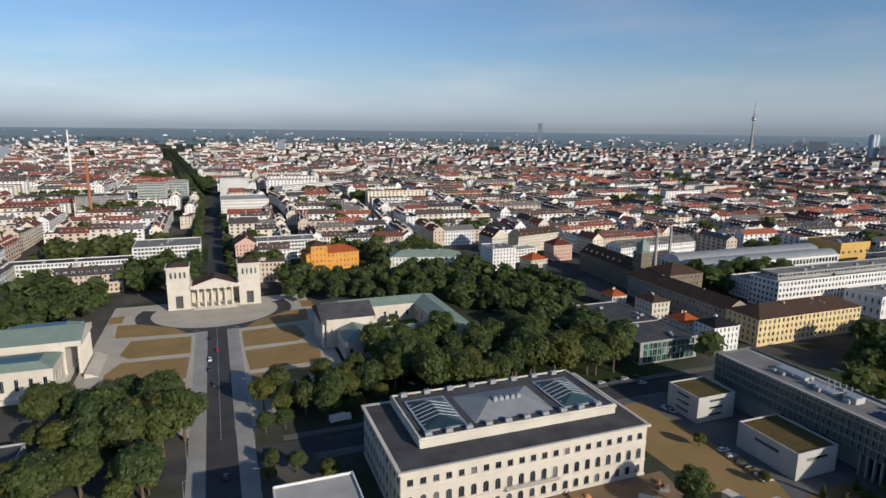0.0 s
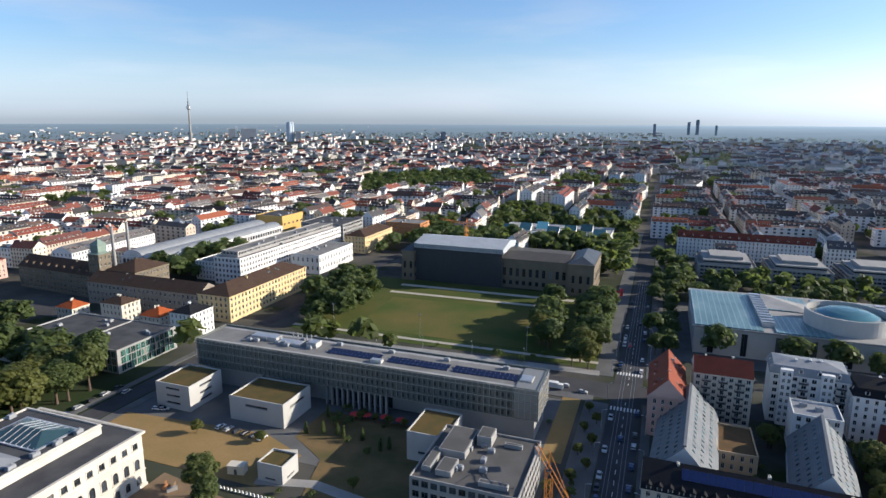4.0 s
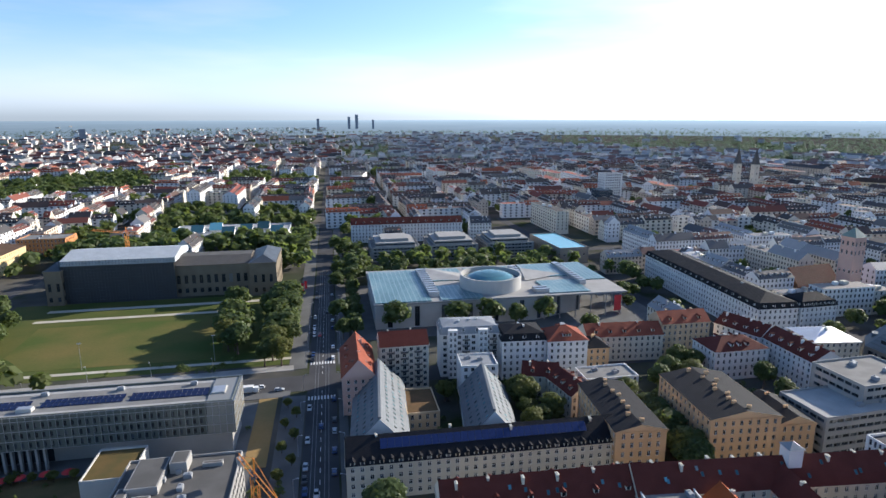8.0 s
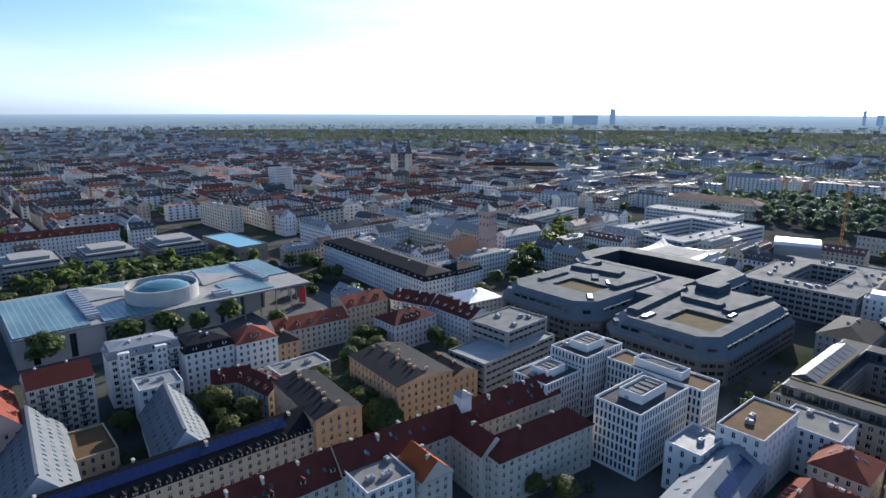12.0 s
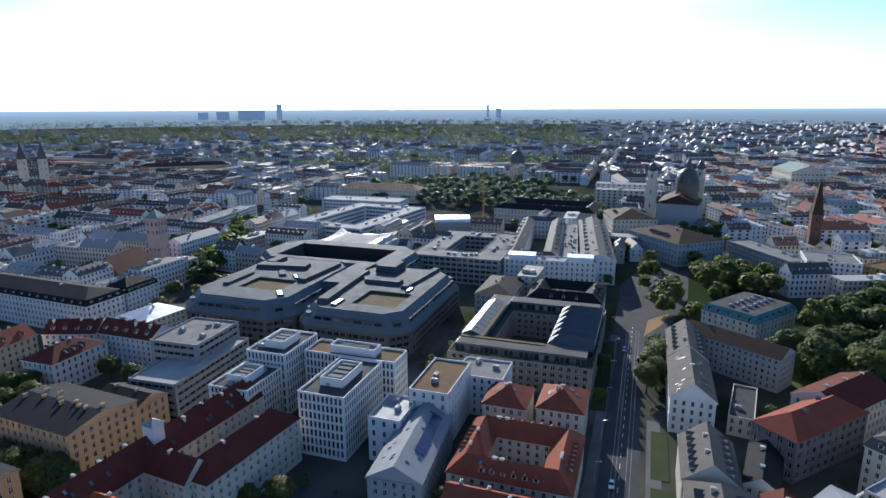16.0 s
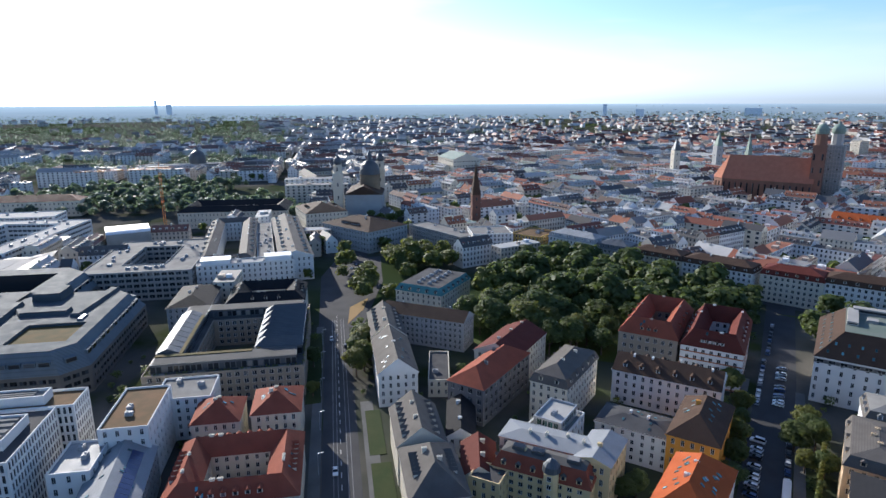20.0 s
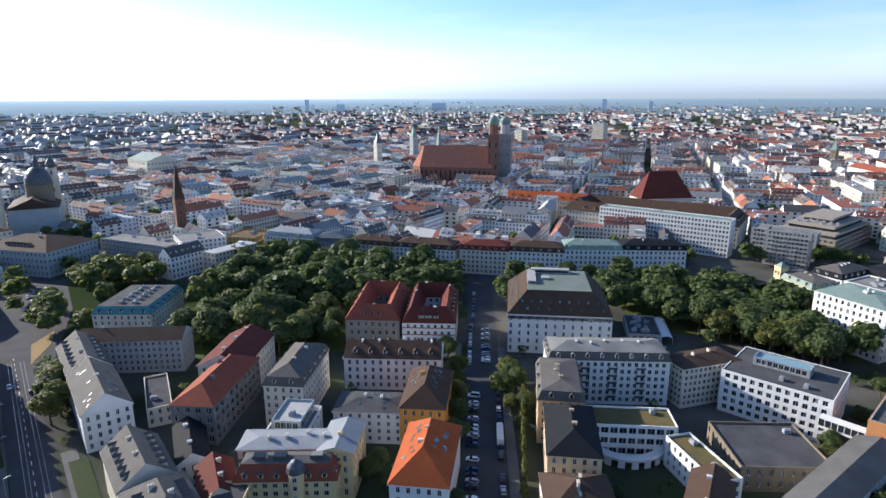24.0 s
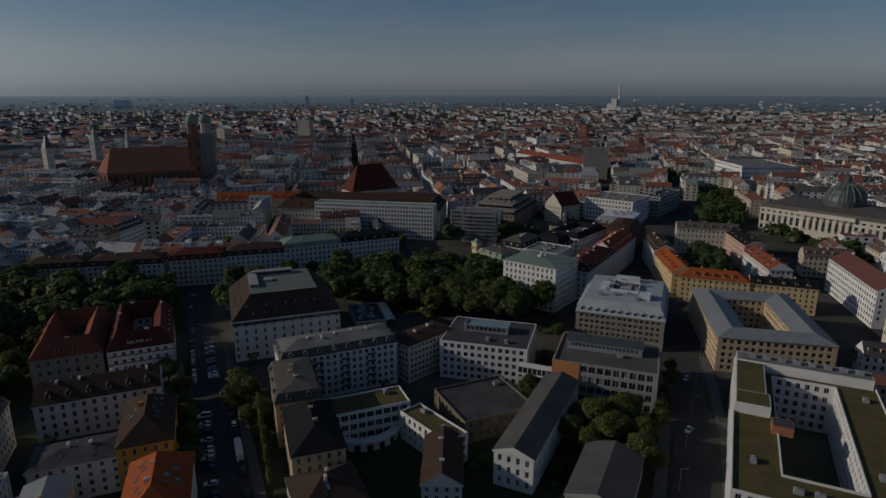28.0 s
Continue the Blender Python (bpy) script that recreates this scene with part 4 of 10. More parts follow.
def antiquities_museum():
    """A raised temple front between two lower wings on a stepped base."""
    ob = thing("antiquities_museum", "pale stone temple museum with glazed roofs on steps", "museum", -333, -88)
    claim(-333, -88, 76, 44, 0)
    s = Shape()
    s.box(-37, 37, -20, 18, 0, 2.2)
    part("base", s, STONE, ob)
    for x0, x1 in ((-35, -13), (13, 35)):
        w, wins = Shape(), []
        for p0, p1 in (((x0, -18), (x1, -18)), ((x1, -18), (x1, 16)), ((x1, 16), (x0, 16)), ((x0, 16), (x0, -18))):
            facade(w, wins, p0, p1, 2.2, 14, [(5, 5.5)], 5.5, 1.6)
        w.box(x0 - 0.5, x1 + 0.5, -18.5, 16.5, 13.2, 14.2)
        wing = part("wing", w, STONE, ob)
        put_windows(ob, wins, STEEL, GLASS)
        r = Shape()
        c = (x0 + x1) / 2
        r.solid([(x0, -18, 14.2), (x1, -18, 14.2), (x1, 16, 14.2), (x0, 16, 14.2), (c - 6, -12, 16.6), (c + 6, -12, 16.6), (c + 6, 10, 16.6), (c - 6, 10, 16.6)],
                [(0, 1, 5, 4), (1, 2, 6, 5), (2, 3, 7, 6), (3, 0, 4, 7)])
        r.face((c - 6, -12, 16.6), (c + 6, -12, 16.6), (c + 6, 10, 16.6), (c - 6, 10, 16.6), mat=1)
        part("wing_roof", r, [COPPER, GLASSROOF], wing)
    b = Shape()
    b.box(-14, 14, -19, 17, 2.2, 19)
    b.box(-14.6, 14.6, 15.4, 24, 16.6, 19.4)
    part("temple", b, STONE, ob)
    g = Shape()
    g.solid([(-15, -19.5, 19.4), (15, -19.5, 19.4), (15, 24.3, 19.4), (-15, 24.3, 19.4), (0, -19.5, 23.5), (0, 24.3, 23.5)], [(0, 1, 4), (2, 3, 5)], 1)
    g.solid([(-15, -19.5, 19.4), (15, -19.5, 19.4), (15, 24.3, 19.4), (-15, 24.3, 19.4), (0, -19.5, 23.5), (0, 24.3, 23.5)], [(1, 2, 5, 4), (3, 0, 4, 5)], 0)
    part("temple_roof", g, [COPPER, STONE], ob)
    for k in range(8):
        part("column", column_mesh(14.2, 0.85, STONE), None, ob, at=pose(-13 + k * 3.7, 22.6, 2.4))
    for k in range(8):
        st = Shape()
        st.box(-15.5, 15.5, 24, 30 - k * 0.6, 0.05 + k * 0.28, 0.33 + k * 0.28)
        part("step", st, STONE, ob)


antiquities_museum()


def music_academy():
    """The stone block by the square: plain cornice, set-back attic, glass roofs over two light wells."""
    ob = building("music_academy", "pale stone academy with three rows of windows and glazed roof", -181, 93, 47, 91, 0, 19.6, rows=[(1.4, 3.2), (7.0, 3.9), (14.4, 2.3)], bay=4.25, ww=2.0,
                  wall=STONE, roof="flat", cover=FELT, frame=FRAMED, category="academy", parapet=0.2)
    a, b = 23.5, 45.5
    for z, h, arched in ((1.4, 3.2, True), (7.0, 3.9, True), (14.4, 2.3, False)):
        for i in range(21):
            part("window_surround", surround_mesh(2.0, h, STONE, arched), None, ob, at=pose(a - 0.25, -45.5 + 3.0 + i * 4.25, z, 0, 0, -90))
        for i in range(11):
            part("window_surround", surround_mesh(2.0, h, STONE, arched), None, ob, at=pose(-23.5 + 2.25 + i * 4.25, -b + 0.25, z, 0, 0, 180))
    for name, z0, z1, o in (("cornice", 18.9, 19.7, 0.9), ("sill_course", 5.9, 6.3, 0.25), ("sill_course", 12.6, 12.9, 0.2), ("plinth", 0, 0.9, 0.3)):
        c = Shape()
        outer, inner = [(-a - o, -b - o), (a + o, -b - o), (a + o, b + o), (-a - o, b + o)], [(-a, -b), (a, -b), (a, b), (-a, b)]
        c.solid([(*p, z) for z in (z0, z1) for ring in (outer, inner) for p in ring], [f for k in range(4) for f in ((k, (k + 1) % 4, 8 + (k + 1) % 4, 8 + k), (8 + k, 8 + (k + 1) % 4, 12 + (k + 1) % 4, 12 + k), (4 + k, 4 + (k + 1) % 4, (k + 1) % 4, k))])
        part(name, c, STONE, ob)
    x0, x1, y0, y1 = -22.0, 12.2, -35.6, 40.2
    s = Shape()
    s.prism([(x0, y0), (x1, y0), (x1, y1), (x0, y1)], 19.3, 22.0)
    s.box(x0 - 0.35, x1 + 0.35, y0 - 0.35, y1 + 0.35, 22.0, 22.4)
    part("attic", s, STONE, ob)
    r = Shape()
    for p0, p1, q0, q1 in ((x0, x1, y0, y0 + 0.6), (x0, x1, y1 - 0.6, y1), (x0, x0 + 0.6, y0 + 0.6, y1 - 0.6), (x1 - 0.6, x1, y0 + 0.6, y1 - 0.6)):
        r.box(p0, p1, q0, q1, 22.39, 23.0)
    part("attic_parapet", r, STONE, ob)
    f = Shape()
    f.box(x0 + 0.7, x1 - 0.7, y0 + 0.7, y1 - 0.7, 22.39, 22.5)
    part("attic_roof", f, FELT, ob)
    h = Shape()
    h.solid([(-14.2, -14, 22.5), (7.6, -14, 22.5), (7.6, 17, 22.5), (-14.2, 17, 22.5), (-3.0, -3.5, 25.8), (-3.0, 8, 25.8)], [(0, 1, 4), (1, 2, 5, 4), (2, 3, 5), (3, 0, 4, 5)])
    part("hipped_roof", h, TINROOF, ob)
    for g0, g1 in ((-32, -17.5), (21, 35)):
        g = Shape()
        c = (g0 + g1) / 2
        g.solid([(-15, g0, 22.9), (7.6, g0, 22.9), (7.6, g1, 22.9), (-15, g1, 22.9), (-9, c, 25.0), (2, c, 25.0)], [(0, 1, 5, 4), (1, 2, 5), (2, 3, 4, 5), (3, 0, 4)])
        lantern = part("glass_roof", g, DARKROOFGLASS, ob)
        q = Shape()
        q.box(-15.5, 8.1, g0 - 0.5, g1 + 0.5, 22.5, 22.95)
        for k in range(9):
            x = -14 + k * 2.6
            zt = 25.1 - max(0, -9 - x, x - 2) * 0.38
            q.bar((x, g0, 23.0), (max(-9, min(2, x)), c, zt), 0.08)
            q.bar((x, g1, 23.0), (max(-9, min(2, x)), c, zt), 0.08)
        part("glazing_bar", q, STEEL, lantern)
    for k in range(5):
        part("roof_vent", vent_mesh(), None, ob, at=pose(-1.4, -2.5 + k * 2.3, 25.1))
    for k in range(8):
        part("roof_vent", vent_mesh(), None, ob, at=pose(-20.3, -31 + k * 9.2, 22.5, 0, 0, 90))
    for k in range(10):
        part("roof_vent", vent_mesh(), None, ob, at=pose(10.2, -32 + k * 7.3, 22.5, 0, 0, 90))
    bal = Shape()
    bal.box(23.5, 25.3, -10, 10, 6.2, 6.6)
    for k in range(21):
        bal.box(25.1, 25.25, -10 + k - 0.06, -10 + k + 0.06, 6.6, 7.5)
    bal.box(25.05, 25.3, -10, 10, 7.5, 7.65)
    part("balcony", bal, STONE, ob)


music_academy()

building("history_centre", "plain white cube with slatted window bands", -148, 22, 23, 23, 0, 22, rows=5, bay=3.2, ww=1.4, wall=WHITE, roof="flat", cover=PALEROOF, frame=FRAMED, gear=0, category="museum")
building("low_institute", "low grey institute with flat dark roof", -225, -78, 22, 20, 0, 10, rows=3, wall=GREY, roof="flat", cover=FELT, gear=2)

# glass-fronted canteen and the small blocks round it
ob = building("glass_hall", "flat-roofed hall with a tall green glass front", -257, 223, 30, 38, 0, 12.3, rows=[(0.6, 3.4), (4.3, 3.4), (8.0, 3.2)], bay=3.1, ww=2.75, wall=CONCRETE, roof="flat", cover=FELT, frame=STEEL,
              glass=GREENGLASS, gear=3, category="hall")
building("flat_annexe", "low annexe with a flat dark roof", -300, 232, 44, 34, 0, 9, rows=2, wall=GREY, roof="flat", cover=FELT, gear=4)
building("flat_annexe", "low annexe with a mossy flat roof", -318, 205, 36, 18, 0, 8, rows=2, wall=CREAM, roof="flat", cover=GREENROOF, gear=2)
building("white_house", "white four-storey house with dark hipped roof", -249, 262, 15, 18, 0, 15.3, rows=4, bay=2.9, ww=1.1, wall=WHITE, roof="hip", rh=3.5, cover=SLATE, chimneys=2, category="house")
building("small_house", "cream house with orange tiled roof", -274, 262, 15, 14, 0, 10, rows=3, wall=CREAM, roof="hip", rh=4.5, cover=ORANGETILE, category="house")
building("small_house", "cream house with brown hipped roof", -310, 268, 17, 14, 0, 12, rows=3, wall=CREAM, roof="hip", rh=3.5, cover=BROWN, category="house")
building("small_house", "small house with orange tiled roof", -338, 258, 13, 12, 0, 9, rows=2, wall=CREAM, roof="hip", rh=4, cover=ORANGETILE, category="house")

# the technical university
building("university_wing", "long yellow university wing with brown hipped roof", -254, 328, 24, 84, 0, 16.4, rows=4, bay=3.5, ww=1.5, wall=YELLOW, roof="hip", rh=5.5, cover=BROWN, base=1.0, lights=4, category="university")
building("university_wing", "long dark-roofed university wing", -313, 296, 94, 18, 0, 15, rows=3, bay=3.6, ww=1.5, wall=PALESTONE, roof="gable", rh=5.5, cover=BROWN, lights=5, category="university")
building("university_wing", "long ochre university wing with steep dark roof", -404, 306, 76, 18, -3, 16, rows=4, bay=3.6, ww=1.5, wall=OLDSTONE, roof="gable", rh=7.5, cover=BROWN, dormers=9, category="university")
ob = building("clock_tower", "stone clock tower with a green copper cap", -364, 302, 10, 10, 0, 31, rows=6, bay=3.2, ww=1.2, wall=OLDSTONE, roof="hip", rh=2, cover=COPPER, chimneys=0, category="tower")
s = Shape()
s.box(-3.4, 3.4, -3.4, 3.4, 32, 37)
s.solid([(-3.9, -3.9, 37), (3.9, -3.9, 37), (3.9, 3.9, 37), (-3.9, 3.9, 37), (0, 0, 41)], [(0, 1, 4), (1, 2, 4), (2, 3, 4), (3, 0, 4), (3, 2, 1, 0)])
part("lantern", s, COPPER, ob)
building("university_block", "hipped dark-roofed block beside the clock tower", -345, 316, 26, 30, 0, 20, rows=4, wall=OLDSTONE, roof="hip", rh=6, cover=BROWN, category="university")
building("white_institute", "long white institute with flat stepped roof", -302, 432, 24, 150, 0, 21, rows=5, bay=3.4, ww=1.8, wall=WHITE, roof="flat", cover=GRAVEL, gear=6, category="institute")
building("roof_storey", "grey set-back roof storey of the institute", -303, 432, 15, 140, 0, 25, rows=[(22.2, 1.8)], bay=3.4, ww=2.4, wall=CONCRETE, roof="flat", cover=GRAVEL, gear=5)
building("white_institute", "white low institute with flat roof", -325, 380, 24, 34, 0, 15, rows=4, wall=WHITE, roof="flat", cover=GRAVEL, gear=3, category="institute")
building("white_pavilion", "white museum block with a flat gravel roof", -267, 436, 26, 56, 0, 15.5, rows=[(3, 3.2), (9.5, 3.6)], bay=4.4, ww=1.5, wall=WHITE, roof="flat", cover=GRAVEL, gear=4, category="museum")
building("yellow_institute", "yellow institute with brown roof", -266, 520, 22, 60, 0, 16, rows=4, bay=3.4, wall=YELLOW, roof="hip", rh=5, cover=BROWN, category="institute")
ob = building("engine_hall", "long white engine hall with vaulted grey metal roof", -392, 445, 40, 168, 0, 13, rows=[(2, 3), (7, 4)], bay=4, ww=3, wall=WHITE, roof="flat", cover=TINROOF, category="hall")
v = Shape()
for x0, half in ((-9, 10), (11, 8)):
    ring = [(x0 + half * math.cos(math.pi * (1 - i / 10)), 12.6 + half * 0.55 * math.sin(math.pi * i / 10)) for i in range(11)]
    for (xa, za), (xb, zb) in zip(ring, ring[1:]):
        v.face((xa, -82, za), (xb, -82, zb), (xb, 82, zb), (xa, 82, za))
    v.face(*[(x, -82, z) for x, z in ring], mat=1)
    v.face(*[(x, 82, z) for x, z in reversed(ring)], mat=1)
part("vaulted_roof", v, [TINROOF, WHITE], ob)
for x, y in ((-414, 372), (-408, 352)):
    ob = thing("chimney_stack", "tall pale works chimney beside the hall", "chimney", x, y)
    s = Shape()
    s.tube(0, 0, 0, 38, 1.5, 1.1, 14)
    s.tube(0, 0, 38, 38.8, 1.4, 1.4, 14)
    part("shaft", s, CONCRETE, ob)
building("works_block", "brown clad works block with flat roof", -400, 565, 34, 40, 0, 20, rows=1, bay=8, ww=3, wall=OCHRE, roof="flat", cover=FELT, gear=4)
building("faculty_block", "flat grey faculty block", -330, 560, 50, 44, 0, 17, rows=4, bay=3, ww=2.4, wall=CONCRETE, roof="flat", cover=FELT, gear=5)
building("faculty_block", "brick faculty block with flat roof", -255, 590, 40, 26, 0, 16, rows=4, wall=ORBRICK, roof="flat", cover=GRAVEL, gear=3)

# ---- film school and its pavilions ----


def film_school():
    ob = thing("film_school", "long slab: glass-clad storeys over a pale concrete plinth", "school", -119, 222)
    claim(-119, 222, 162, 24, 0)
    a, b = 80.5, 10.5
    w, wins = Shape(), []
    outer = [(-a, -b), (a, -b), (a, b), (-a, b)]
    rows = [(9.6, 1.9), (13.2, 1.9), (16.8, 1.9)]
    for k in range(4):
        facade(w, wins, outer[k], outer[(k + 1) % 4], 8.6, 21.6, rows, 2.35, 1.05, recess=0.3)
    flat_top(w, Shape(), a, b, 21.6)
    part("upper_wall", w, CLADWALL, ob)
    put_windows(ob, wins, FRAMED, GLASS)
    r = Shape()
    r.box(-a + 0.35, a - 0.35, -b + 0.35, b - 0.35, 20.4, 20.9)
    part("roof", r, GRAVEL, ob)
    g = Shape()
    for x0, x1, y0, y1 in ((-a - 0.7, a + 0.7, -b - 0.75, -b - 0.65), (-a - 0.7, a + 0.7, b + 0.65, b + 0.75), (a + 0.65, a + 0.75, -b - 0.7, b + 0.7), (-a - 0.75, -a - 0.65, -b - 0.7, b + 0.7)):
        for z in (9.0, 12.6, 16.2, 19.8, 21.4):
            g.box(x0, x1, y0, y1, z, z + 0.14)
    for k in range(70):
        x = -a + k * 2 * a / 69
        g.box(x - 0.05, x + 0.05, -b - 0.75, -b - 0.65, 9, 21.5)
    part("glazing_rail", g, STEEL, ob, "steel rails before the wall")
    gl = Shape()
    gl.box(a - 9, a + 0.6, -b - 0.6, b + 0.6, 9.0, 21.3)
    part("glass_corner", gl, GREENGLASS, ob, "green glass corner")
    p = Shape()
    p.box(-a + 2, -46, -b + 1.5, b - 1, 0, 8.6)
    p.box(-12, 34, -b + 6.5, b - 1, 0, 8.6)
    p.box(36, a - 1, -b + 0.5, b - 0.5, 0, 8.6)
    p.box(-46, -12, -b + 4, b - 1, 0, 8.6)
    part("plinth", p, CONCRETE, ob)
    for k in range(12):
        c = Shape()
        c.box(-0.35, 0.35, -0.8, 0.8, 0, 8.6)
        STORE.setdefault("fin", c.mesh("pillar", CONCRETE))
        part("pillar", STORE["fin"], None, ob, at=pose(-12 + k * 2.6, -b + 1.2, 0))
    d = Shape()
    d.box(-13, 17, -b + 6.3, -b + 6.4, 0.3, 8.2)
    part("hall_glazing", d, GLASS, ob)
    if "panel" not in STORE:
        s = Shape()
        s.solid([(-0.9, -1.2, 0.25), (0.9, -1.2, 0.25), (0.9, 1.2, 0.75), (-0.9, 1.2, 0.75), (-0.9, -1.2, 0.15), (0.9, -1.2, 0.15), (0.9, 1.2, 0.65), (-0.9, 1.2, 0.65)],
                [(0, 1, 2, 3), (4, 5, 1, 0), (5, 6, 2, 1), (6, 7, 3, 2), (7, 4, 0, 3)])
        STORE["panel"] = s.mesh("solar_panel", SOLAR)
    for i in range(44):
        for j in range(2):
            if i in (13, 14, 29):
                continue
            part("solar_panel", STORE["panel"], None, ob, at=pose(-14 + i * 1.95, -2.6 + j * 2.9, 20.9))
    rnd = random.Random(4)
    for k in range(10):
        part("roof_vent", vent_mesh(), None, ob, at=pose(-56 + k * 3.4 + rnd.uniform(-1, 1), rnd.uniform(-4, 6), 20.9))
    for k in range(4):
        part("roof_vent", vent_mesh(), None, ob, at=pose(-14 + k * 26, 6.5, 20.9))
    for x0, x1, y0, y1, z in ((-58, -44, 0, 5, 22.4), (-42, -30, -2, 3, 22.0), (-27, -22, -1, 4, 23.2), (8, 13, -6.8, -4.2, 22.3), (72, 77, -4, 2, 21.8)):
        q = Shape()
        q.box(x0, x1, y0, y1, 20.9, z)
        q.box(x0 + 0.3, x1 - 0.3, y0 + 0.3, y1 - 0.3, z, z + 0.12, 1)
        part("roof_plant", q, [PALECONCRETE, STEEL], ob, "pale roof plant housing")
    for k in range(5):
        q = Shape()
        q.tube(-38 + k * 2.4, 5.5, 20.9, 24.5, 0.28, 0.28, 10)
        part("flue", q, STEEL, ob)
    for y in (-8.3, 8.3):
        q = Shape()
        q.box(-a + 1.5, a - 1.5, y - 0.9, y + 0.9, 20.9, 20.96)
        part("roof_path", q, PALEROOF, ob, "pale slab path along the roof edge")


film_school()


def studio_box(x, y, w, d, h, label, band):
    """A white box with a planted roof and window slots."""
    ob = thing("studio_box", label, "pavilion", x, y)
    claim(x, y, w, d, 0)
    a, b = w / 2, d / 2
    s, r = Shape(), Shape()
    wins = []
    for p0, p1 in (((-a, -b), (a, -b)), ((a, -b), (a, b)), ((a, b), (-a, b)), ((-a, b), (-a, -b))):
        facade(s, wins, p0, p1, 0, h, band, w * 0.9, w * 0.42, recess=0.5)
    flat_top(s, r, a, b, h, 0.6, 0.4)
    part("wall", s, PALECONCRETE, ob)
    part("planted_roof", r, MOSSROOF, ob, "brown mossy planted roof")
    put_windows(ob, wins, FRAMED, GLASS)


studio_box(-190, 195, 18, 20, 11.5, "white box with window slots and a planted roof", [(2.2, 1.1), (5.4, 1.1), (8.6, 1.1)])
studio_box(-148.5, 196.5, 26, 20, 10.5, "white box with an outer stair and planted roof", [(6.6, 1.3)])
studio_box(-73, 193, 15, 19, 11.5, "white box with one dark slot and planted roof", [(3.0, 1.2)])
studio_box(-118.5, 158.5, 10, 9.5, 7, "small white cube with a planted roof", [(1.0, 0.8)])
ob = building("technical_block", "grey flat-roofed block with ducts and roof wells", -49, 169, 34, 34, 0, 15.6, rows=4, bay=3, ww=2.2, wall=CONCRETE, roof="flat", cover=GREYFELT, frame=FRAMED, gear=8)
for x0, x1, y0, y1, z in ((-13, -4, -2, 14, 17.4), (-3, 2, 8, 15, 18.5), (-15, -12, -12, 0, 16.6), (4, 13, -14, -12, 16.4), (6, 12, 10, 11.5, 16.2), (-10, -5, -13, -5, 16.8)):
    s = Shape()
    s.box(x0, x1, y0, y1, 14.9, z)
    s.box(x0 + 0.4, x1 - 0.4, y0 + 0.4, y1 - 0.4, z, z + 0.08, 1)
    part("roof_well", s, [CONCRETE, GREYFELT], ob)

# ---- the old gallery ----


def old_gallery():
    ob = thing("old_gallery", "weathered stone picture gallery partly under scaffolding", "gallery", -110, 442)
    claim(-110, 442, 146, 46, 0)
    s, wins = Shape(), []
    for p0, p1 in (((-68, -17), (52, -17)), ((52, 17), (-68, 17))):
        facade(s, wins, p0, p1, 0, 22, [(2.5, 3.2), (9.0, 6.0)], 4.9, 2.4, recess=0.5)
    s.box(-68, 52, -16.6, 16.6, 21.2, 22)
    part("wall", s, OLDSTONE, ob)
    for x0, x1 in ((-76, -66), (52, 70)):
        q, more = Shape(), []
        for p0, p1 in (((x0, -24), (x1, -24)), ((x1, -24), (x1, 24)), ((x1, 24), (x0, 24)), ((x0, 24), (x0, -24))):
            facade(q, more, p0, p1, 0, 23, [(2.5, 3.2), (9.5, 5.5)], 5.2, 2.0, recess=0.5)
        q.box(x0 - 0.5, x1 + 0.5, -24.5, 24.5, 22.4, 23.4)
        wing = part("end_wing", q, OLDSTONE, ob)
        r = Shape()
        c = (x0 + x1) / 2
        r.solid([(x0, -24, 23.4), (x1, -24, 23.4), (x1, 24, 23.4), (x0, 24, 23.4), (c, -16, 27.5), (c, 16, 27.5)], [(0, 1, 4), (1, 2, 5, 4), (2, 3, 5), (3, 0, 4, 5)])
        part("wing_roof", r, DARKTIN, wing)
        wins += more
    put_windows(ob, wins, FRAMED, GLASS, limit=600)
    r = Shape()
    r.solid([(-68, -17.6, 22), (52, -17.6, 22), (52, 17.6, 22), (-68, 17.6, 22), (-68, -6, 26.2), (52, -6, 26.2), (52, 6, 26.2), (-68, 6, 26.2)],
            [(0, 1, 5, 4), (2, 3, 7, 6), (1, 2, 6, 5), (3, 0, 4, 7)])
    r.face((-68, -6, 26.2), (52, -6, 26.2), (52, 6, 26.2), (-68, 6, 26.2), mat=1)
    part("roof", r, [GREYTILE, GREYFELT], ob)
    w = Shape()
    w.box(-67, 3, -20, -19.6, 0, 27.5)
    part("scaffold_net", w, plaster("scaffold_net", (0.07, 0.072, 0.075)), ob, "grey scaffold netting")
    t = Shape()
    t.solid([(-67, -21, 29), (4, -21, 29), (4, 20, 29), (-67, 20, 29), (-67, 0, 32.5), (4, 0, 32.5)], [(0, 1, 5, 4), (2, 3, 4, 5), (1, 2, 5), (3, 0, 4), (3, 2, 1, 0)])
    t.box(-67, 4, -20.5, 19.5, 25.5, 29)
    part("scaffold_roof", t, PALETIN, ob, "pale temporary roof of translucent sheet")
    f = Shape()
    for k in range(36):
        x = -67 + k * 2
        f.box(x - 0.06, x + 0.06, -21, -20.9, 0, 29)
    for k in range(13):
        f.box(-67, 5, -21.02, -20.9, 2 + k * 2.1, 2.1 + k * 2.1)
    part("scaffold", f, DARKTIN, ob)


old_gallery()

# ---- modern gallery ----


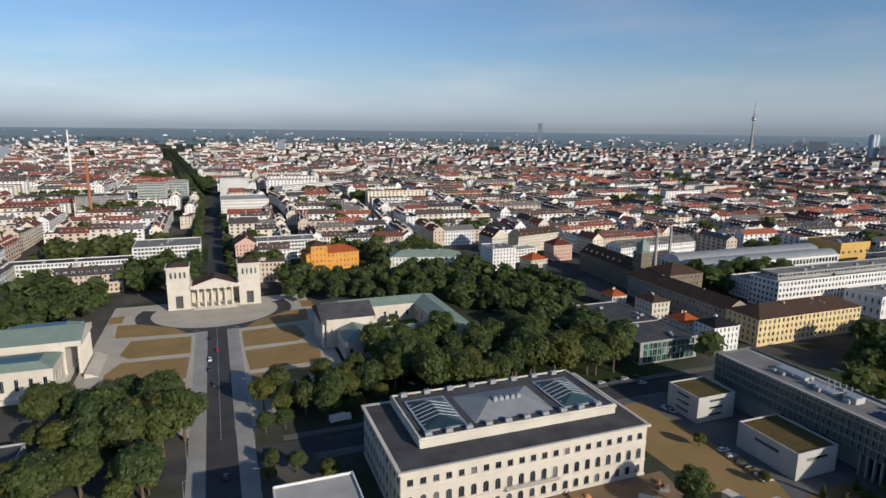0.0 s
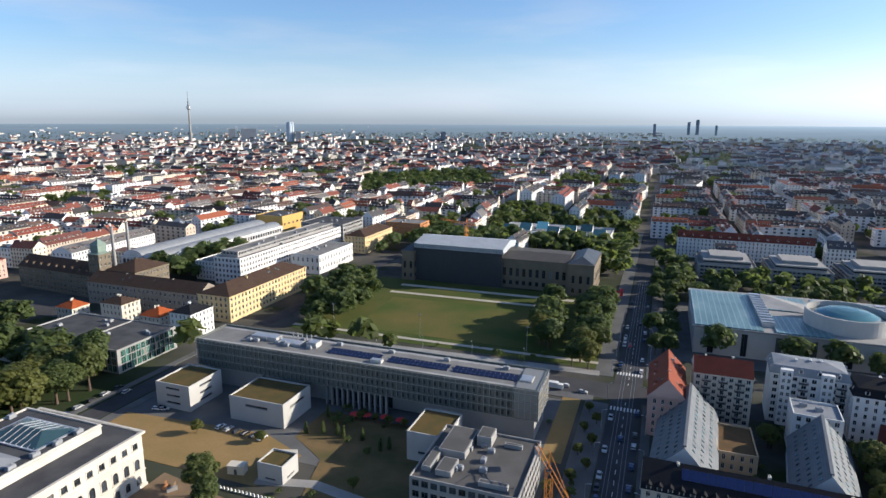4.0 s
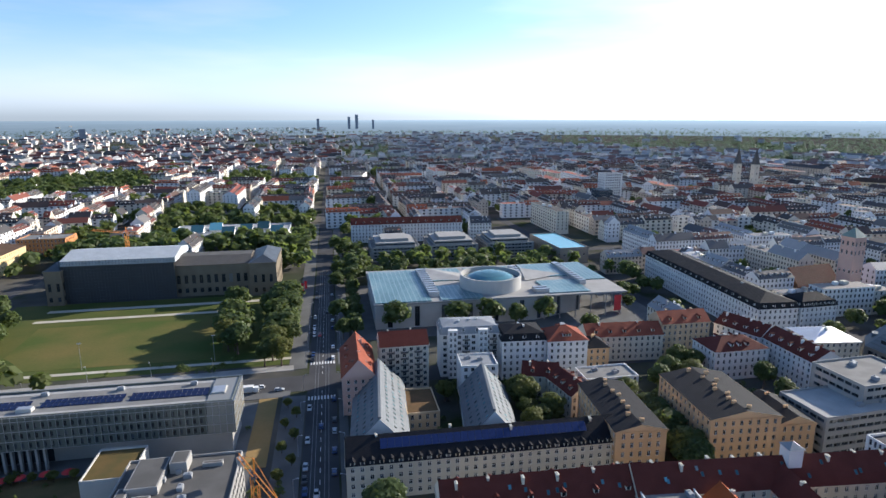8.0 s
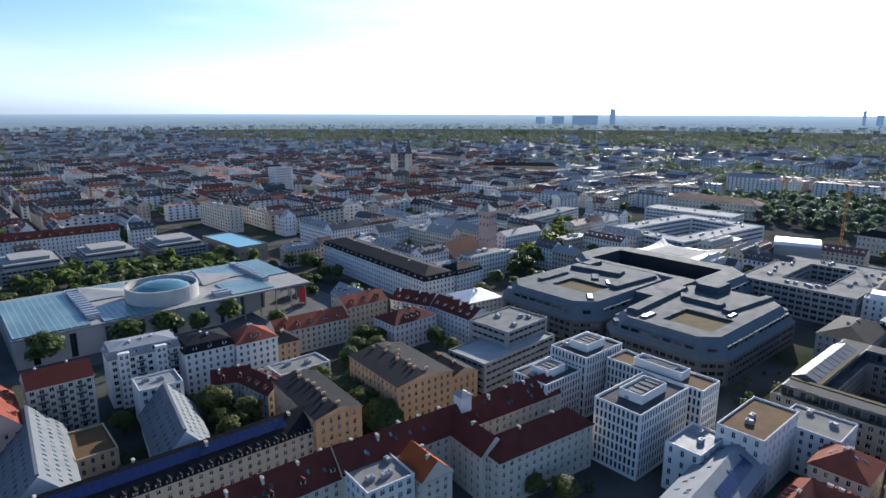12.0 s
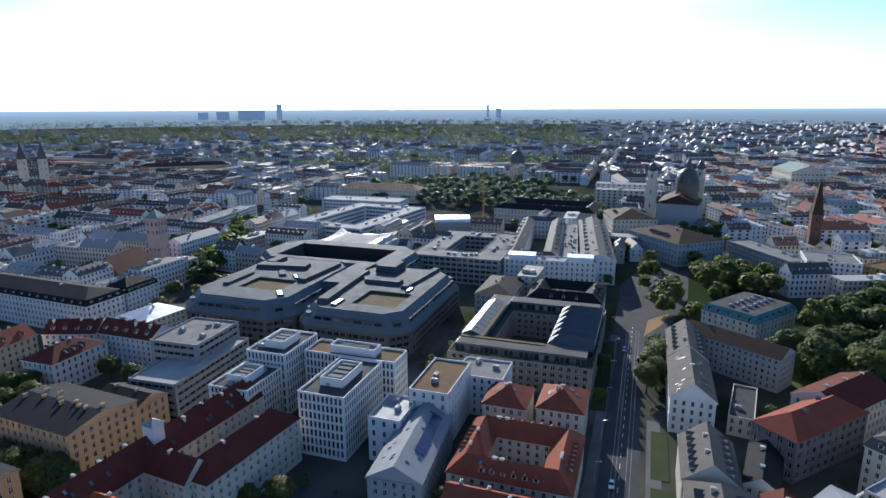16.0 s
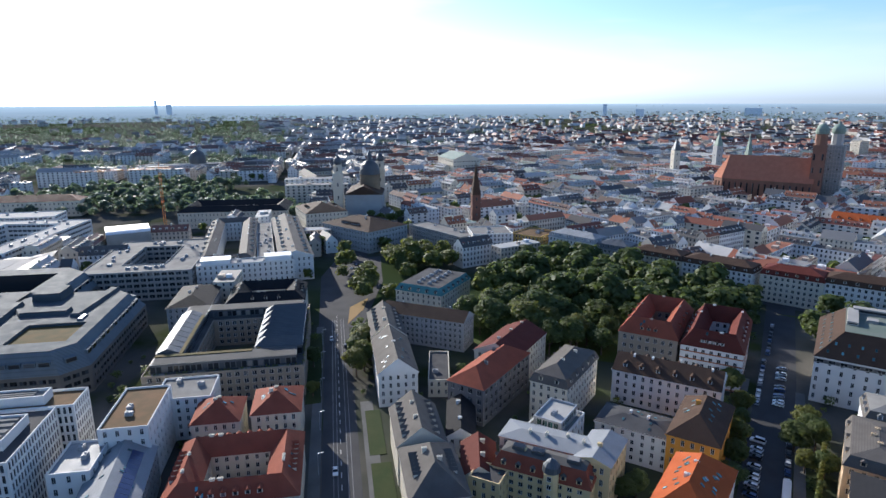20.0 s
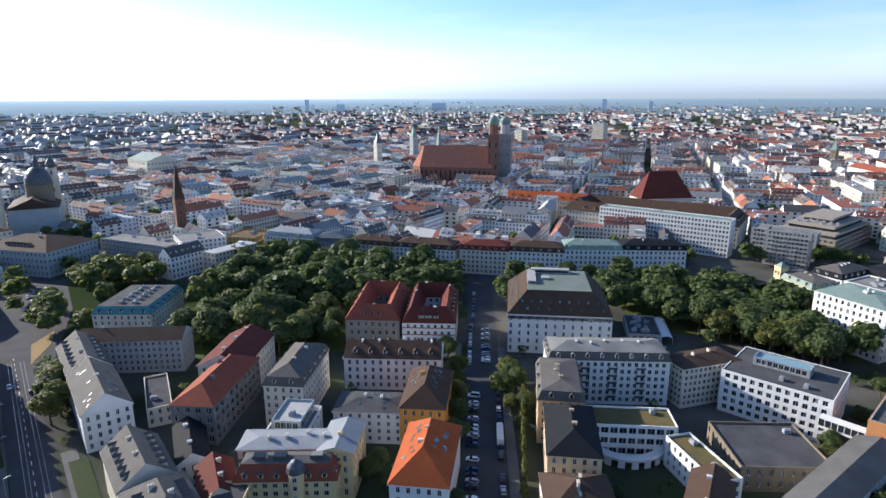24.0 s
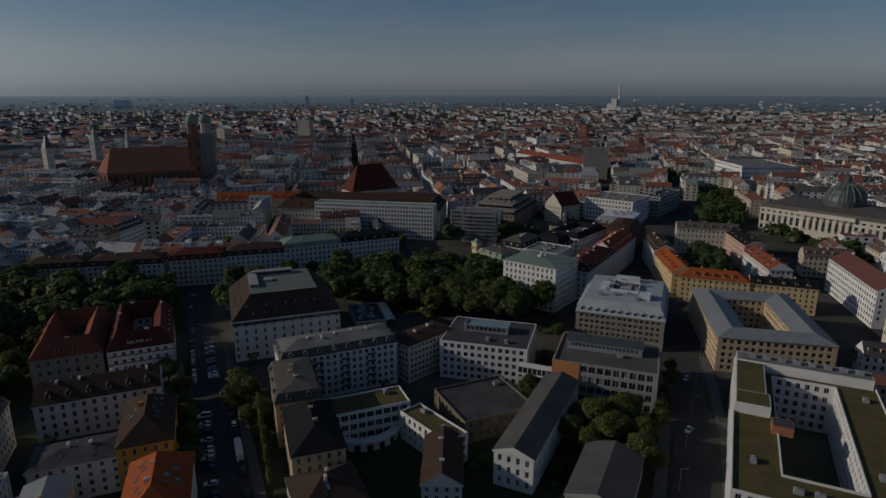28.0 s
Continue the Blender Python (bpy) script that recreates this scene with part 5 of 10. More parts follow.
def modern_gallery():
    ob = thing("modern_gallery", "white concrete gallery under a wide blue-grey glass roof with rotunda", "gallery", 99, 372)
    claim(99, 372, 160, 86, 0)
    s, wins = Shape(), []
    a, b = 77, 38
    for p0, p1 in (((-a, -b), (20, -b)), ((20, -b), (a - 22, -b + 14)), ((a - 22, -b + 14), (a - 22, b)), ((a - 22, b), (-a, b)), ((-a, b), (-a, -b))):
        facade(s, wins, p0, p1, 0, 14.5, [(0.5, 12.5)], 16, 3.0, recess=1.0)
    part("wall", s, PALECONCRETE, ob)
    put_windows(ob, wins, FRAMED, GLASS, limit=600)
    r = Shape()
    r.box(-a - 1, a + 2, -b - 1, b + 1, 14.5, 15.5)
    part("roof_slab", r, CONCRETE, ob)
    for x0, x1, y0, y1 in ((-a, -44, -b, b - 4), (-38, -12, -b, -8), (-38, -14, 4, b - 4), (30, 56, 2, b - 2), (60, a + 1, -10, b - 2), (-10, 22, 9, b - 4), (30, 56, -b + 2, -8)):
        g = Shape()
        g.box(x0, x1, y0, y1, 15.5, 16.1)
        part("glass_roof", g, GRIDGLASS, ob, "blue-green glazed roof field")
    for x0, x1, y0, y1, z in ((-44, -38, -30, 32, 17.6), (22, 26, 8, 30, 17.4), (56, 60, -20, 34, 17.6), (22, 30, -34, -24, 17.2)):
        c = Shape()
        c.box(x0, x1, y0, y1, 15.5, z)
        for k in range(int((y1 - y0) / 5)):
            c.box(x0 - 0.4, x1 + 0.4, y0 + 1 + k * 5, y0 + 3 + k * 5, z - 0.01, z + 0.7)
        part("roof_plant", c, STEEL, ob, "row of roof plant")
    d = Shape()
    d.solid([(-40, 6, 16), (-10, 2, 16), (-14, 20, 16), (-38, 26, 19.5)], [(0, 1, 2), (0, 2, 3), (0, 3, 1), (1, 3, 2)])
    part("roof_wedge", d, PALEROOF, ob)
    d = Shape()
    d.solid([(24, -6, 16), (54, 6, 16), (26, 14, 19.5), (24, 14, 16)], [(0, 1, 2), (1, 3, 2), (3, 0, 2)])
    part("roof_wedge", d, PALEROOF, ob)
    t = Shape()
    t.lathe(-2, -13, [(19.5, 14.5), (19.5, 24), (18.6, 24), (18.6, 20.5)], 48)
    rot = part("rotunda", t, PALECONCRETE, ob)
    u = Shape()
    u.lathe(-2, -13, [(18.4, 20.6), (17.0, 20.8), (14, 22.6), (10, 24.2), (5, 25.2), (0.1, 25.5)], 40)
    part("rotunda_dome", u, GLASSROOF, rot)
    for k in range(6):
        part("column", column_mesh(14.4, 0.35, CONCRETE), None, ob, at=pose(26 + k * 10, -b + 0.5, 0))
    for k in range(4):
        part("column", column_mesh(14.4, 0.35, CONCRETE), None, ob, at=pose(a, -b + 4 + k * 11, 0))
    gl = Shape()
    gl.face((20, -b + 0.3, 0.3), (a - 22, -b + 14.2, 0.3), (a - 22, -b + 14.2, 14), (20, -b + 0.3, 14))
    part("glass_front", gl, GLASS, ob)
    f = Shape()
    f.box(a - 6, a - 1.5, -b - 0.6, -b - 0.5, 3, 13)
    part("banner", f, REDCLOTH, ob, "red banner")


modern_gallery()

for x in (52, 103, 154):
    ob = building("terraced_block", "grey concrete block with set-back terraces and dark window bands", x, 524, 42, 46, 0, 12.5, rows=4, bay=3.2, ww=2.6, wall=CONCRETE, roof="flat", cover=GRAVEL, frame=FRAMED, gear=2, share=0.5)
    s = Shape()
    s.box(-17, 17, -18, 18, 11.8, 15.4)
    s.box(-17.02, 17.02, -18.02, 18.02, 13.2, 14.4, 1)
    s.box(-12, 12, -12, 13, 15.4, 17.8)
    part("set_back_storey", s, [CONCRETE, GLASS], ob)
building("brandhorst_hall", "brown-sided museum hall with bright glazed roof", 196, 498, 26, 66, 4, 14, rows=1, bay=9, ww=1.4, wall=PALESTONE, roof="flat", cover=GLASSROOF, gear=0, category="museum")
building("brick_row", "long red-roofed row of flats", 72, 590, 110, 14, -2, 18, rows=5, bay=3.2, wall=WHITE, roof="gable", rh=6, cover=DKRED, dormers=14, chimneys=6, category="flats")
court_building("stepped_gallery", "white and blue stepped gallery with shed roofs", -100, 622, 112, 62, 0, 11, deep=18, rows=2, bay=5, ww=2.2, wall=WHITE, flat=True, cover=PALEROOF, category="gallery", gear=4)
for i in range(7):
    ob = thing("roof_lantern", "white roof lantern with sloping blue glass", "roof lantern", -146 + i * 15.3, 600 + (i % 3) * 12, 10.3)
    s = Shape()
    s.solid([(-6, -5, 0), (6, -5, 0), (6, 5, 0), (-6, 5, 0), (-6, -5, 1.0), (6, -5, 1.0), (6, 5, 7), (-6, 5, 7)], [(1, 2, 6, 5), (2, 3, 7, 6), (3, 0, 4, 7), (0, 1, 5, 4)])
    s.face((-6, -5, 1.0), (6, -5, 1.0), (6, 5, 7), (-6, 5, 7), mat=1)
    part("lantern", s, [WHITE, GLASSROOF], ob)
building("long_barracks", "long white ministry with dark dormered mansard", 244, 347, 24, 136, -3, 17.5, rows=5, bay=3.0, ww=1.3, wall=WHITE, roof="mansard", rh=6.5, cover=SLATE, dormers=20, chimneys=3, category="office")
building("ministry_wing", "white ministry wing with dark roof", 268, 289, 24, 16, 2, 16.5, rows=5, bay=3.0, wall=WHITE, roof="mansard", rh=6.5, cover=SLATE, dormers=8, category="office")
ob = building("church_tower", "tall plain brick church tower", 338, 334, 10, 10, 8, 44, rows=[(8, 2), (20, 2), (32, 3), (38, 3)], bay=3.4, ww=1.4, wall=PINK, roof="hip", rh=6, cover=COPPER, chimneys=0, category="tower")
building("church_nave", "brick church nave with steep red roof", 316, 344, 36, 17, 8, 12, rows=1, bay=6, ww=2, tall=7, wall=BRICK, roof="gable", rh=11, cover=DKRED, chimneys=0, category="church")

# ---- houses between the two galleries and the palaces ----
building("corner_house", "red gabled corner house", 8, 250, 14, 34, 0, 16.5, rows=5, wall=PINK, roof="gable", rh=8, cover=RED, dormers=3, lights=3, category="house")
ob = building("flats", "yellow block of flats with balconies and red roof", 29, 259, 22, 14, 0, 21.5, rows=7, bay=3.1, ww=1.6, wall=CREAM, roof="gable", rh=5, cover=DKRED, chimneys=2, category="flats")
for x in (-6.2, 0, 6.2):
    for k in range(6):
        part("balcony", balcony_mesh(), None, ob, at=pose(x, -7, 3.6 + k * 2.95, 0, 0, 180))
ob = building("flats", "blue-white block of flats with bay towers", 62, 270, 28, 16, -4, 21.5, rows=7, bay=3.4, ww=1.8, wall=WHITE, roof="mansard", rh=4.5, cover=TINROOF, chimneys=3, dormers=4, category="flats")
for x in (-8.4, 6.0):
    b, wins = Shape(), []
    for p0, p1 in (((x - 2.2, -10.4), (x + 2.2, -10.4)), ((x + 2.2, -10.4), (x + 2.2, -8)), ((x - 2.2, -8), (x - 2.2, -10.4))):
        facade(b, wins, p0, p1, 0, 24, storeys(24, 8), 2.0, 1.2, recess=0.15, margin=0.3)
    b.face((x - 2.2, -10.4, 24), (x + 2.2, -10.4, 24), (x + 2.2, -8, 24), (x - 2.2, -8, 24))
    bay = part("bay_tower", b, WHITE, ob)
    for at, w, h, n in wins:
        part("window", window_mesh(w, h, FRAMEW, GLASS), None, bay, at=at)
for x in (-2.0, 11.0):
    for k in range(6):
        part("balcony", balcony_mesh(), None, ob, at=pose(x, -8, 3.6 + k * 2.95, 0, 0, 180))
building("flats", "white block of flats with dark attic", 86, 262, 21, 17, -4, 19.5, rows=6, bay=3.0, wall=WHITE, roof="mansard", rh=5.5, cover=SLATE, dormers=3, category="flats")
building("flats", "white block of flats with red hipped roof", 106, 258, 19, 17, -4, 19.5, rows=6, bay=3.0, wall=WHITE, roof="hip", rh=5, cover=RED, dormers=3, category="flats")
building("house", "small orange-walled house with dark roof", 122, 258, 11, 13, -4, 14, rows=4, wall=APRICOT, roof="hip", rh=4, cover=SLATE, category="house")
building("yard_house", "low white yard house with flat roof", 115, 229, 24, 13, 0, 12.5, rows=4, wall=WHITE, roof="flat", cover=GRAVEL, gear=3, category="house")
building("yard_house", "narrow house with dark red roof", 88, 238, 16, 12, -20, 11, rows=3, wall=CREAM, roof="gable", rh=4.5, cover=DKRED, dormers=2, category="house")
building("yard_house", "narrow house with dark red roof", 96, 222, 12, 20, 10, 11, rows=3, wall=CREAM, roof="gable", rh=4.5, cover=DKRED, dormers=3, category="house")


def studio_house(x, y, w, d, turn, label):
    """A steep pale metal roof down to the first floor, with rows of slanting lights."""
    ob = building("studio_house", label, x, y, w, d, turn, 7.5, rows=2, bay=3, ww=1.4, wall=WHITE, roof="gable", rh=11.5, cover=ZINC, chimneys=0, category="house")
    b = w / 2 + 0.5
    tilt = math.degrees(math.atan(11.5 / b))
    for side in (-1, 1):
        for k in range(int(d / 3.4)):
            for f in (0.25, 0.5, 0.75):
                s = -d / 2 + 2 + k * 3.4
                part("skylight", skylight_mesh(), None, ob, at=Matrix.Rotation(radians(-90 * side), 4, "Z") @ pose(s, b * (1 - f), 7.4 + 11.5 * f, -tilt))
    v = Shape()
    v.box(-0.5, 0.5, -d / 2 + 1, d / 2 - 1, 18.2, 19.2)
    part("ridge_lantern", v, ZINC, ob)
    return ob


studio_house(15, 219, 21, 54, -4, "steep pale metal-roofed house with slanting lights")
studio_house(57, 212, 19, 44, -8, "steep grey metal-roofed house with slanting lights")
building("stair_tower", "blue-white stair tower block", 60, 242, 16, 14, -4, 17, rows=5, bay=3, ww=1.6, wall=WHITE, roof="flat", cover=TINROOF, gear=2)
building("yard_hall", "tan yard building with flat brown roof", 32, 226, 13, 22, 0, 8, rows=2, wall=TAN, roof="flat", cover=BROWNROOF)
ob = building("solar_row", "long cream row with blue solar roof", 48, 182, 94, 16, -1, 12.8, rows=4, bay=3.1, ww=1.3, wall=CREAM, roof="gable", rh=6, cover=SLATE, chimneys=4, category="flats")
if "blue_panel" not in STORE:
    s = Shape()
    s.box(-1.21, 1.21, -1.8, 1.8, 0.05, 0.16)
    s.box(-1.17, 1.17, -1.76, 1.76, 0.16, 0.18, 1)
    STORE["blue_panel"] = s.mesh("solar_panel", DARKTIN, BLUESOLAR)
for k in range(29):
    part("solar_panel", STORE["blue_panel"], None, ob, at=Matrix.Rotation(radians(180), 4, "Z") @ pose(-24 + k * 2.45 - 10, 2.9, 12.7 + 6 * 0.58 + 0.5, -35.2))
for k in range(30):
    part("dormer", dormer_mesh(CREAM, SLATE), None, ob, at=Matrix.Rotation(radians(180), 4, "Z") @ pose(-45 + k * 3.1, 8.1, 12.7))
building("tan_block", "tan block of flats with dark hipped roof", 101, 189, 18, 38, -4, 17.8, rows=5, bay=3.1, wall=APRICOT, roof="gable", rh=2.3, cover=SLATE, chimneys=8, category="flats")
building("tan_block", "tall tan block of flats with dark roof", 139, 187, 26, 38, -4, 19.8, rows=6, bay=3.1, wall=APRICOT, roof="gable", rh=2.6, cover=SLATE, chimneys=10, category="flats")
building("tan_annexe", "tan annexe with dark roof", 160, 180, 14, 22, -4, 15, rows=4, bay=3.1, wall=APRICOT, roof="gable", rh=3, cover=SLATE, category="flats")
building("flats", "white flats with dark red roof", 186, 244, 28, 18, 0, 14.5, rows=4, wall=WHITE, roof="hip", rh=4.5, cover=DKRED, dormers=3, category="flats")
building("flats", "cream row with red roof", 143, 272, 40, 14, -4, 13.5, rows=4, wall=CREAM, roof="gable", rh=5, cover=RED, dormers=5, category="flats")
building("flats", "tan house with red roof", 177, 274, 27, 14, 0, 17.5, rows=5, wall=TAN, roof="gable", rh=5, cover=RED, dormers=3, category="flats")
building("flats", "white flats with dark red roof", 208, 262, 26, 16, -70, 15, rows=5, wall=WHITE, roof="gable", rh=5, cover=DKRED, dormers=4, chimneys=4, category="flats")
building("flats", "white flats with dark red roof", 214, 232, 16, 34, 0, 15, rows=5, wall=WHITE, roof="gable", rh=5, cover=DKRED, dormers=5, chimneys=4, category="flats")
building("office_block", "white office with long window bands and pale roof", 194, 180, 50, 22, 3, 16.8, rows=5, bay=3.4, ww=3.0, wall=CONCRETE, roof="flat", cover=PALEROOF, frame=FRAMED, gear=3, share=0.42, category="office")
building("office_storeys", "upper office storeys set back on the roof", 206, 188, 30, 24, 3, 23.5, rows=7, bay=3.4, ww=3.0, wall=CONCRETE, roof="flat", cover=GRAVEL, frame=FRAMED, gear=5, share=0.42, category="office")
building("pale_house", "house with a pale hipped metal roof", 243, 250, 24, 22, -8, 13, rows=4, wall=CREAM, roof="hip", rh=4, cover=WHITETIN, category="house")

# red-roofed court block nearest to the square
building("red_roof_wing", "cream wing with steep red roof and dormers", 128, 141, 92, 13, -5, 16.5, rows=5, bay=3.2, wall=CREAM, roof="gable", rh=6.5, cover=DKRED, dormers=0, lights=14, chimneys=10, category="flats")
building("red_roof_wing", "cream wing with red hipped roof", 143, 117, 42, 13, -6, 16.5, rows=5, bay=3.2, wall=CREAM, roof="hip", rh=5.5, cover=DKRED, chimneys=2, category="flats")
building("red_roof_wing", "cream link wing with red roof", 126, 128, 11, 20, -6, 16.5, rows=5, bay=3.2, wall=CREAM, roof="gable", rh=5.5, cover=DKRED, chimneys=1, category="flats")
building("red_roof_wing", "red-roofed row with large dormers", 56, 147, 60, 14, -2, 15.5, rows=5, bay=3.2, wall=CREAM, roof="gable", rh=7, cover=DKRED, dormers=6, lights=8, chimneys=6, category="flats")
ob = building("roof_garden_house", "white house with a planted roof terrace", 90, 132, 16, 14, -4, 17.5, rows=5, bay=3, ww=1.6, wall=WHITE, roof="flat", cover=GRAVEL, gear=4, category="house")
building("orange_roof_house", "house with bright orange tiled roof", 104, 128, 11, 14, -4, 15.5, rows=5, wall=CREAM, roof="gable", rh=5.5, cover=ORANGETILE, category="house")
ob = thing("stair_turret", "white lift turret on the red roof", "turret", 131, 140, 0, -5)
s = Shape()
s.box(-2.2, 2.2, -2.2, 2.2, 18, 26)
s.solid([(-2.6, -2.6, 26), (2.6, -2.6, 26), (2.6, 2.6, 26), (-2.6, 2.6, 26), (0, 0, 27.6)], [(0, 1, 4), (1, 2, 4), (2, 3, 4), (3, 0, 4), (3, 2, 1, 0)], 1)
part("turret_body", s, [WHITE, TINROOF], ob)

# white office blocks of tall fins


def fin_block(x, y, w, d, h, label, cover=FELT):
    ob = building("fin_office", label, x, y, w, d, 0, h, rows=7, bay=1.7, ww=0.95, wall=WHITE, roof="flat", cover=cover, frame=FRAMED, gear=3, share=0.74, tall=2.6, base=0.8, category="office", parapet=0.9)
    s = Shape()
    p, q = w * 0.25, d * 0.25
    for x0, x1, y0, y1 in ((-p, p, -q, -q + 0.4), (-p, p, q - 0.4, q), (-p, -p + 0.4, -q + 0.4, q - 0.4), (p - 0.4, p, -q + 0.4, q - 0.4)):
        s.box(x0, x1, y0, y1, h - 0.9, h + 2.4)
    s.box(-p + 0.4, p - 0.4, -q + 0.4, q - 0.4, h - 0.9, h + 1.3, 1)
    for k in range(4):
        x = -p * 0.7 + k * p * 0.45
        s.box(x, x + p * 0.25, -q * 0.6, q * 0.6, h + 1.3, h + 1.9, 1)
    part("plant_room", s, [WHITE, GRAVEL], ob)
    return ob


fin_block(201, 139, 25, 18, 26.5, "white office tower with narrow tall windows")
fin_block(177, 140, 22, 17, 21.5, "white office wing with narrow tall windows")
fin_block(183, 102, 32, 18, 24.5, "white office block with narrow tall windows")
fin_block(206, 108, 13, 40, 24.5, "white office link with narrow tall windows", BROWNROOF)
building("brown_roof_office", "white office with brown planted flat roof", 200, 69, 29, 15, 0, 22, rows=6, bay=3.6, ww=1.2, wall=WHITE, roof="flat", cover=BROWNROOF, gear=2, category="office")
building("white_annexe", "white annexe with slanting grey roof", 180, 80, 18, 12, 0, 17, rows=4, bay=4, wall=WHITE, roof="flat", cover=TINROOF, gear=2, category="office")
building("white_annexe", "white house beside the office", 222, 58, 18, 20, 0, 17, rows=5, bay=3, wall=WHITE, roof="flat", cover=GRAVEL, gear=2, category="office")
ob = building("metal_roof_hall", "long building with pale sheet-metal gable roof", 166, 67, 42, 17, 5, 13, rows=4, wall=GREY, roof="gable", rh=5, cover=TINROOF, chimneys=0, lights=8, category="office")
for k in range(10):
    part("solar_panel", STORE["blue_panel"], None, ob, at=Matrix.Rotation(radians(180), 4, "Z") @ pose(-14 + k * 2.45, 4.5, 13 + 5 * 0.5, -29))
court_building("red_palace", "cream palace with red tiled roofs round a court", 172, 33, 34, 38, 0, 12.5, deep=9.5, rows=4, bay=3.1, wall=CREAM, rh=4.6, cover=RED, dormers=6, lights=2, chimneys=2, category="palace")
building("red_palace_wing", "low red-roofed wing with chimneys", 146, 34, 14, 30, 0, 11, rows=3, wall=CREAM, roof="gable", rh=4.5, cover=RED, chimneys=4, category="palace")
building("cream_palace", "cream palace with red hipped roof and arched windows", 210, 24, 20, 17, 0, 14.5, rows=4, wall=CREAM, roof="hip", rh=5, cover=RED, lights=4, chimneys=2, category="palace")
building("cream_palace", "cream palace with red hipped roof", 206, 44, 18, 16, 0, 14.5, rows=4, wall=CREAM, roof="hip", rh=5, cover=RED, lights=2, chimneys=2, category="palace")
ob = court_building("company_court", "stone office court with planted terraces and shed roofs", 280, 48, 79, 64, 0, 14, deep=17, rows=4, bay=3.4, ww=1.9, wall=PALESTONE, flat=True, cover=GREYFELT, gear=2, share=0.62, category="office")
for x0, x1, y0, y1 in ((-37, -27, -29, 29), (-27, 37, 18, 29), (28, 37, -29, 18), (-27, 28, -31, -11.5)):
    s = Shape()
    s.box(x0, x1, y0, y1, 13.2, 17.6)
    s.box(x0 + 0.4, x1 - 0.4, y0 + 0.4, y1 - 0.4, 17.6, 17.7, 2)
    for y in (y0 - 0.04, y1 - 0.02):
        n = int((x1 - x0) / 2.2)
        for k in range(n):
            x = x0 + (k + 0.1) * (x1 - x0) / n
            s.box(x, x + 0.8 * (x1 - x0) / n, y, y + 0.06, 14.1, 16.6, 1)
    for x in (x0 - 0.04, x1 - 0.02):
        n = int((y1 - y0) / 2.2)
        for k in range(n):
            y = y0 + (k + 0.1) * (y1 - y0) / n
            s.box(x, x + 0.06, y, y + 0.8 * (y1 - y0) / n, 14.1, 16.6, 1)
    tagged(part("set_back_storey", s, [DARKTIN, GLASS, GREYFELT], ob), "dark glazed set-back storey")
q = Shape()
# white end triangle beside dark slopes: sun glint put into the colour
q.solid([(-4.2, -10.3, 0), (4.2, -10.3, 0), (4.2, 10.3, 0), (-4.2, 10.3, 0), (0, -10.3, 3.6), (0, 5.6, 3.6)], [(0, 1, 4)])
q.solid([(-4.2, -10.3, 0), (4.2, -10.3, 0), (4.2, 10.3, 0), (-4.2, 10.3, 0), (0, -10.3, 3.6), (0, 5.6, 3.6)], [(1, 2, 5, 4), (2, 3, 5), (3, 0, 4, 5)], 1)
shed = q.mesh("shed_roof", WHITETIN, DARKTIN)
for k in range(6):
    part("shed_roof", shed, None, ob, at=pose(-22 + k * 8.5, -21, 17.7))
for x0, x1, y0, y1 in ((-29.6, -27.4, -10, 29), (-27, 20, 18.4, 20), (-27, 28, -13.4, -11.9)):
    s = Shape()
    s.box(x0, x1, y0, y1, 17.6, 18.0)
    part("planted_strip", s, GREENROOF, ob, "green planted roof strip")
q = Shape()
q.solid([(-2.6, 0, 0), (2.6, 0, 0), (2.6, 9.6, 0), (-2.6, 9.6, 0), (-2.6, 4.8, 2.0), (2.6, 4.8, 2.0)], [(0, 1, 5, 4), (2, 3, 4, 5), (1, 2, 5), (3, 0, 4)])
slope = q.mesh("metal_slope", DARKTIN)
for k in range(9):
    part("metal_slope", slope, None, ob, at=pose(-23 + k * 5.6, 20.2, 17.7))
for k, (x, y) in enumerate(((-38, 26), (-38, 10), (-38, -8), (-38, -24), (-20, 30.5), (4, 30.5), (22, 30.5), (-8, -10.5), (14, -10.5))):
    q = Shape()
    q.box(-2.4, 2.4, -0.5, 0.5, 0, 0.6)
    STORE.setdefault("planter", q.mesh("planter", CONCRETE))
    part("planter", STORE["planter"], None, ob, at=pose(x, y, 13.3, 0, 0, 90 if k < 4 else 0))
rnd = random.Random(77)
for x0, x1, y0, y1 in ((-39.2, -37.6, -31, 31), (-37, 37, 30, 31.4), (-37, 37, -31.4, -32.2)):
    box = np.array([[x1 - x0, y1 - y0, 0.9]])
    clump = []
    for _ in range(150):
        p = np.array([x0, y0, 13.4]) + np.array([rnd.random(), rnd.random(), rnd.random()]) * box[0]
        a = rnd.uniform(0, 6.28)
        u, w = np.array([math.cos(a), math.sin(a), 0.3]) * 0.45, np.array([-math.sin(a), math.cos(a), 0.5]) * 0.4
        clump.append([p - u, p - w, p + u, p + w])
    hedge = part("terrace_hedge", quads_mesh("terrace_hedge", np.array(clump), LEAFLIGHT), None, ob, "green terrace planting")


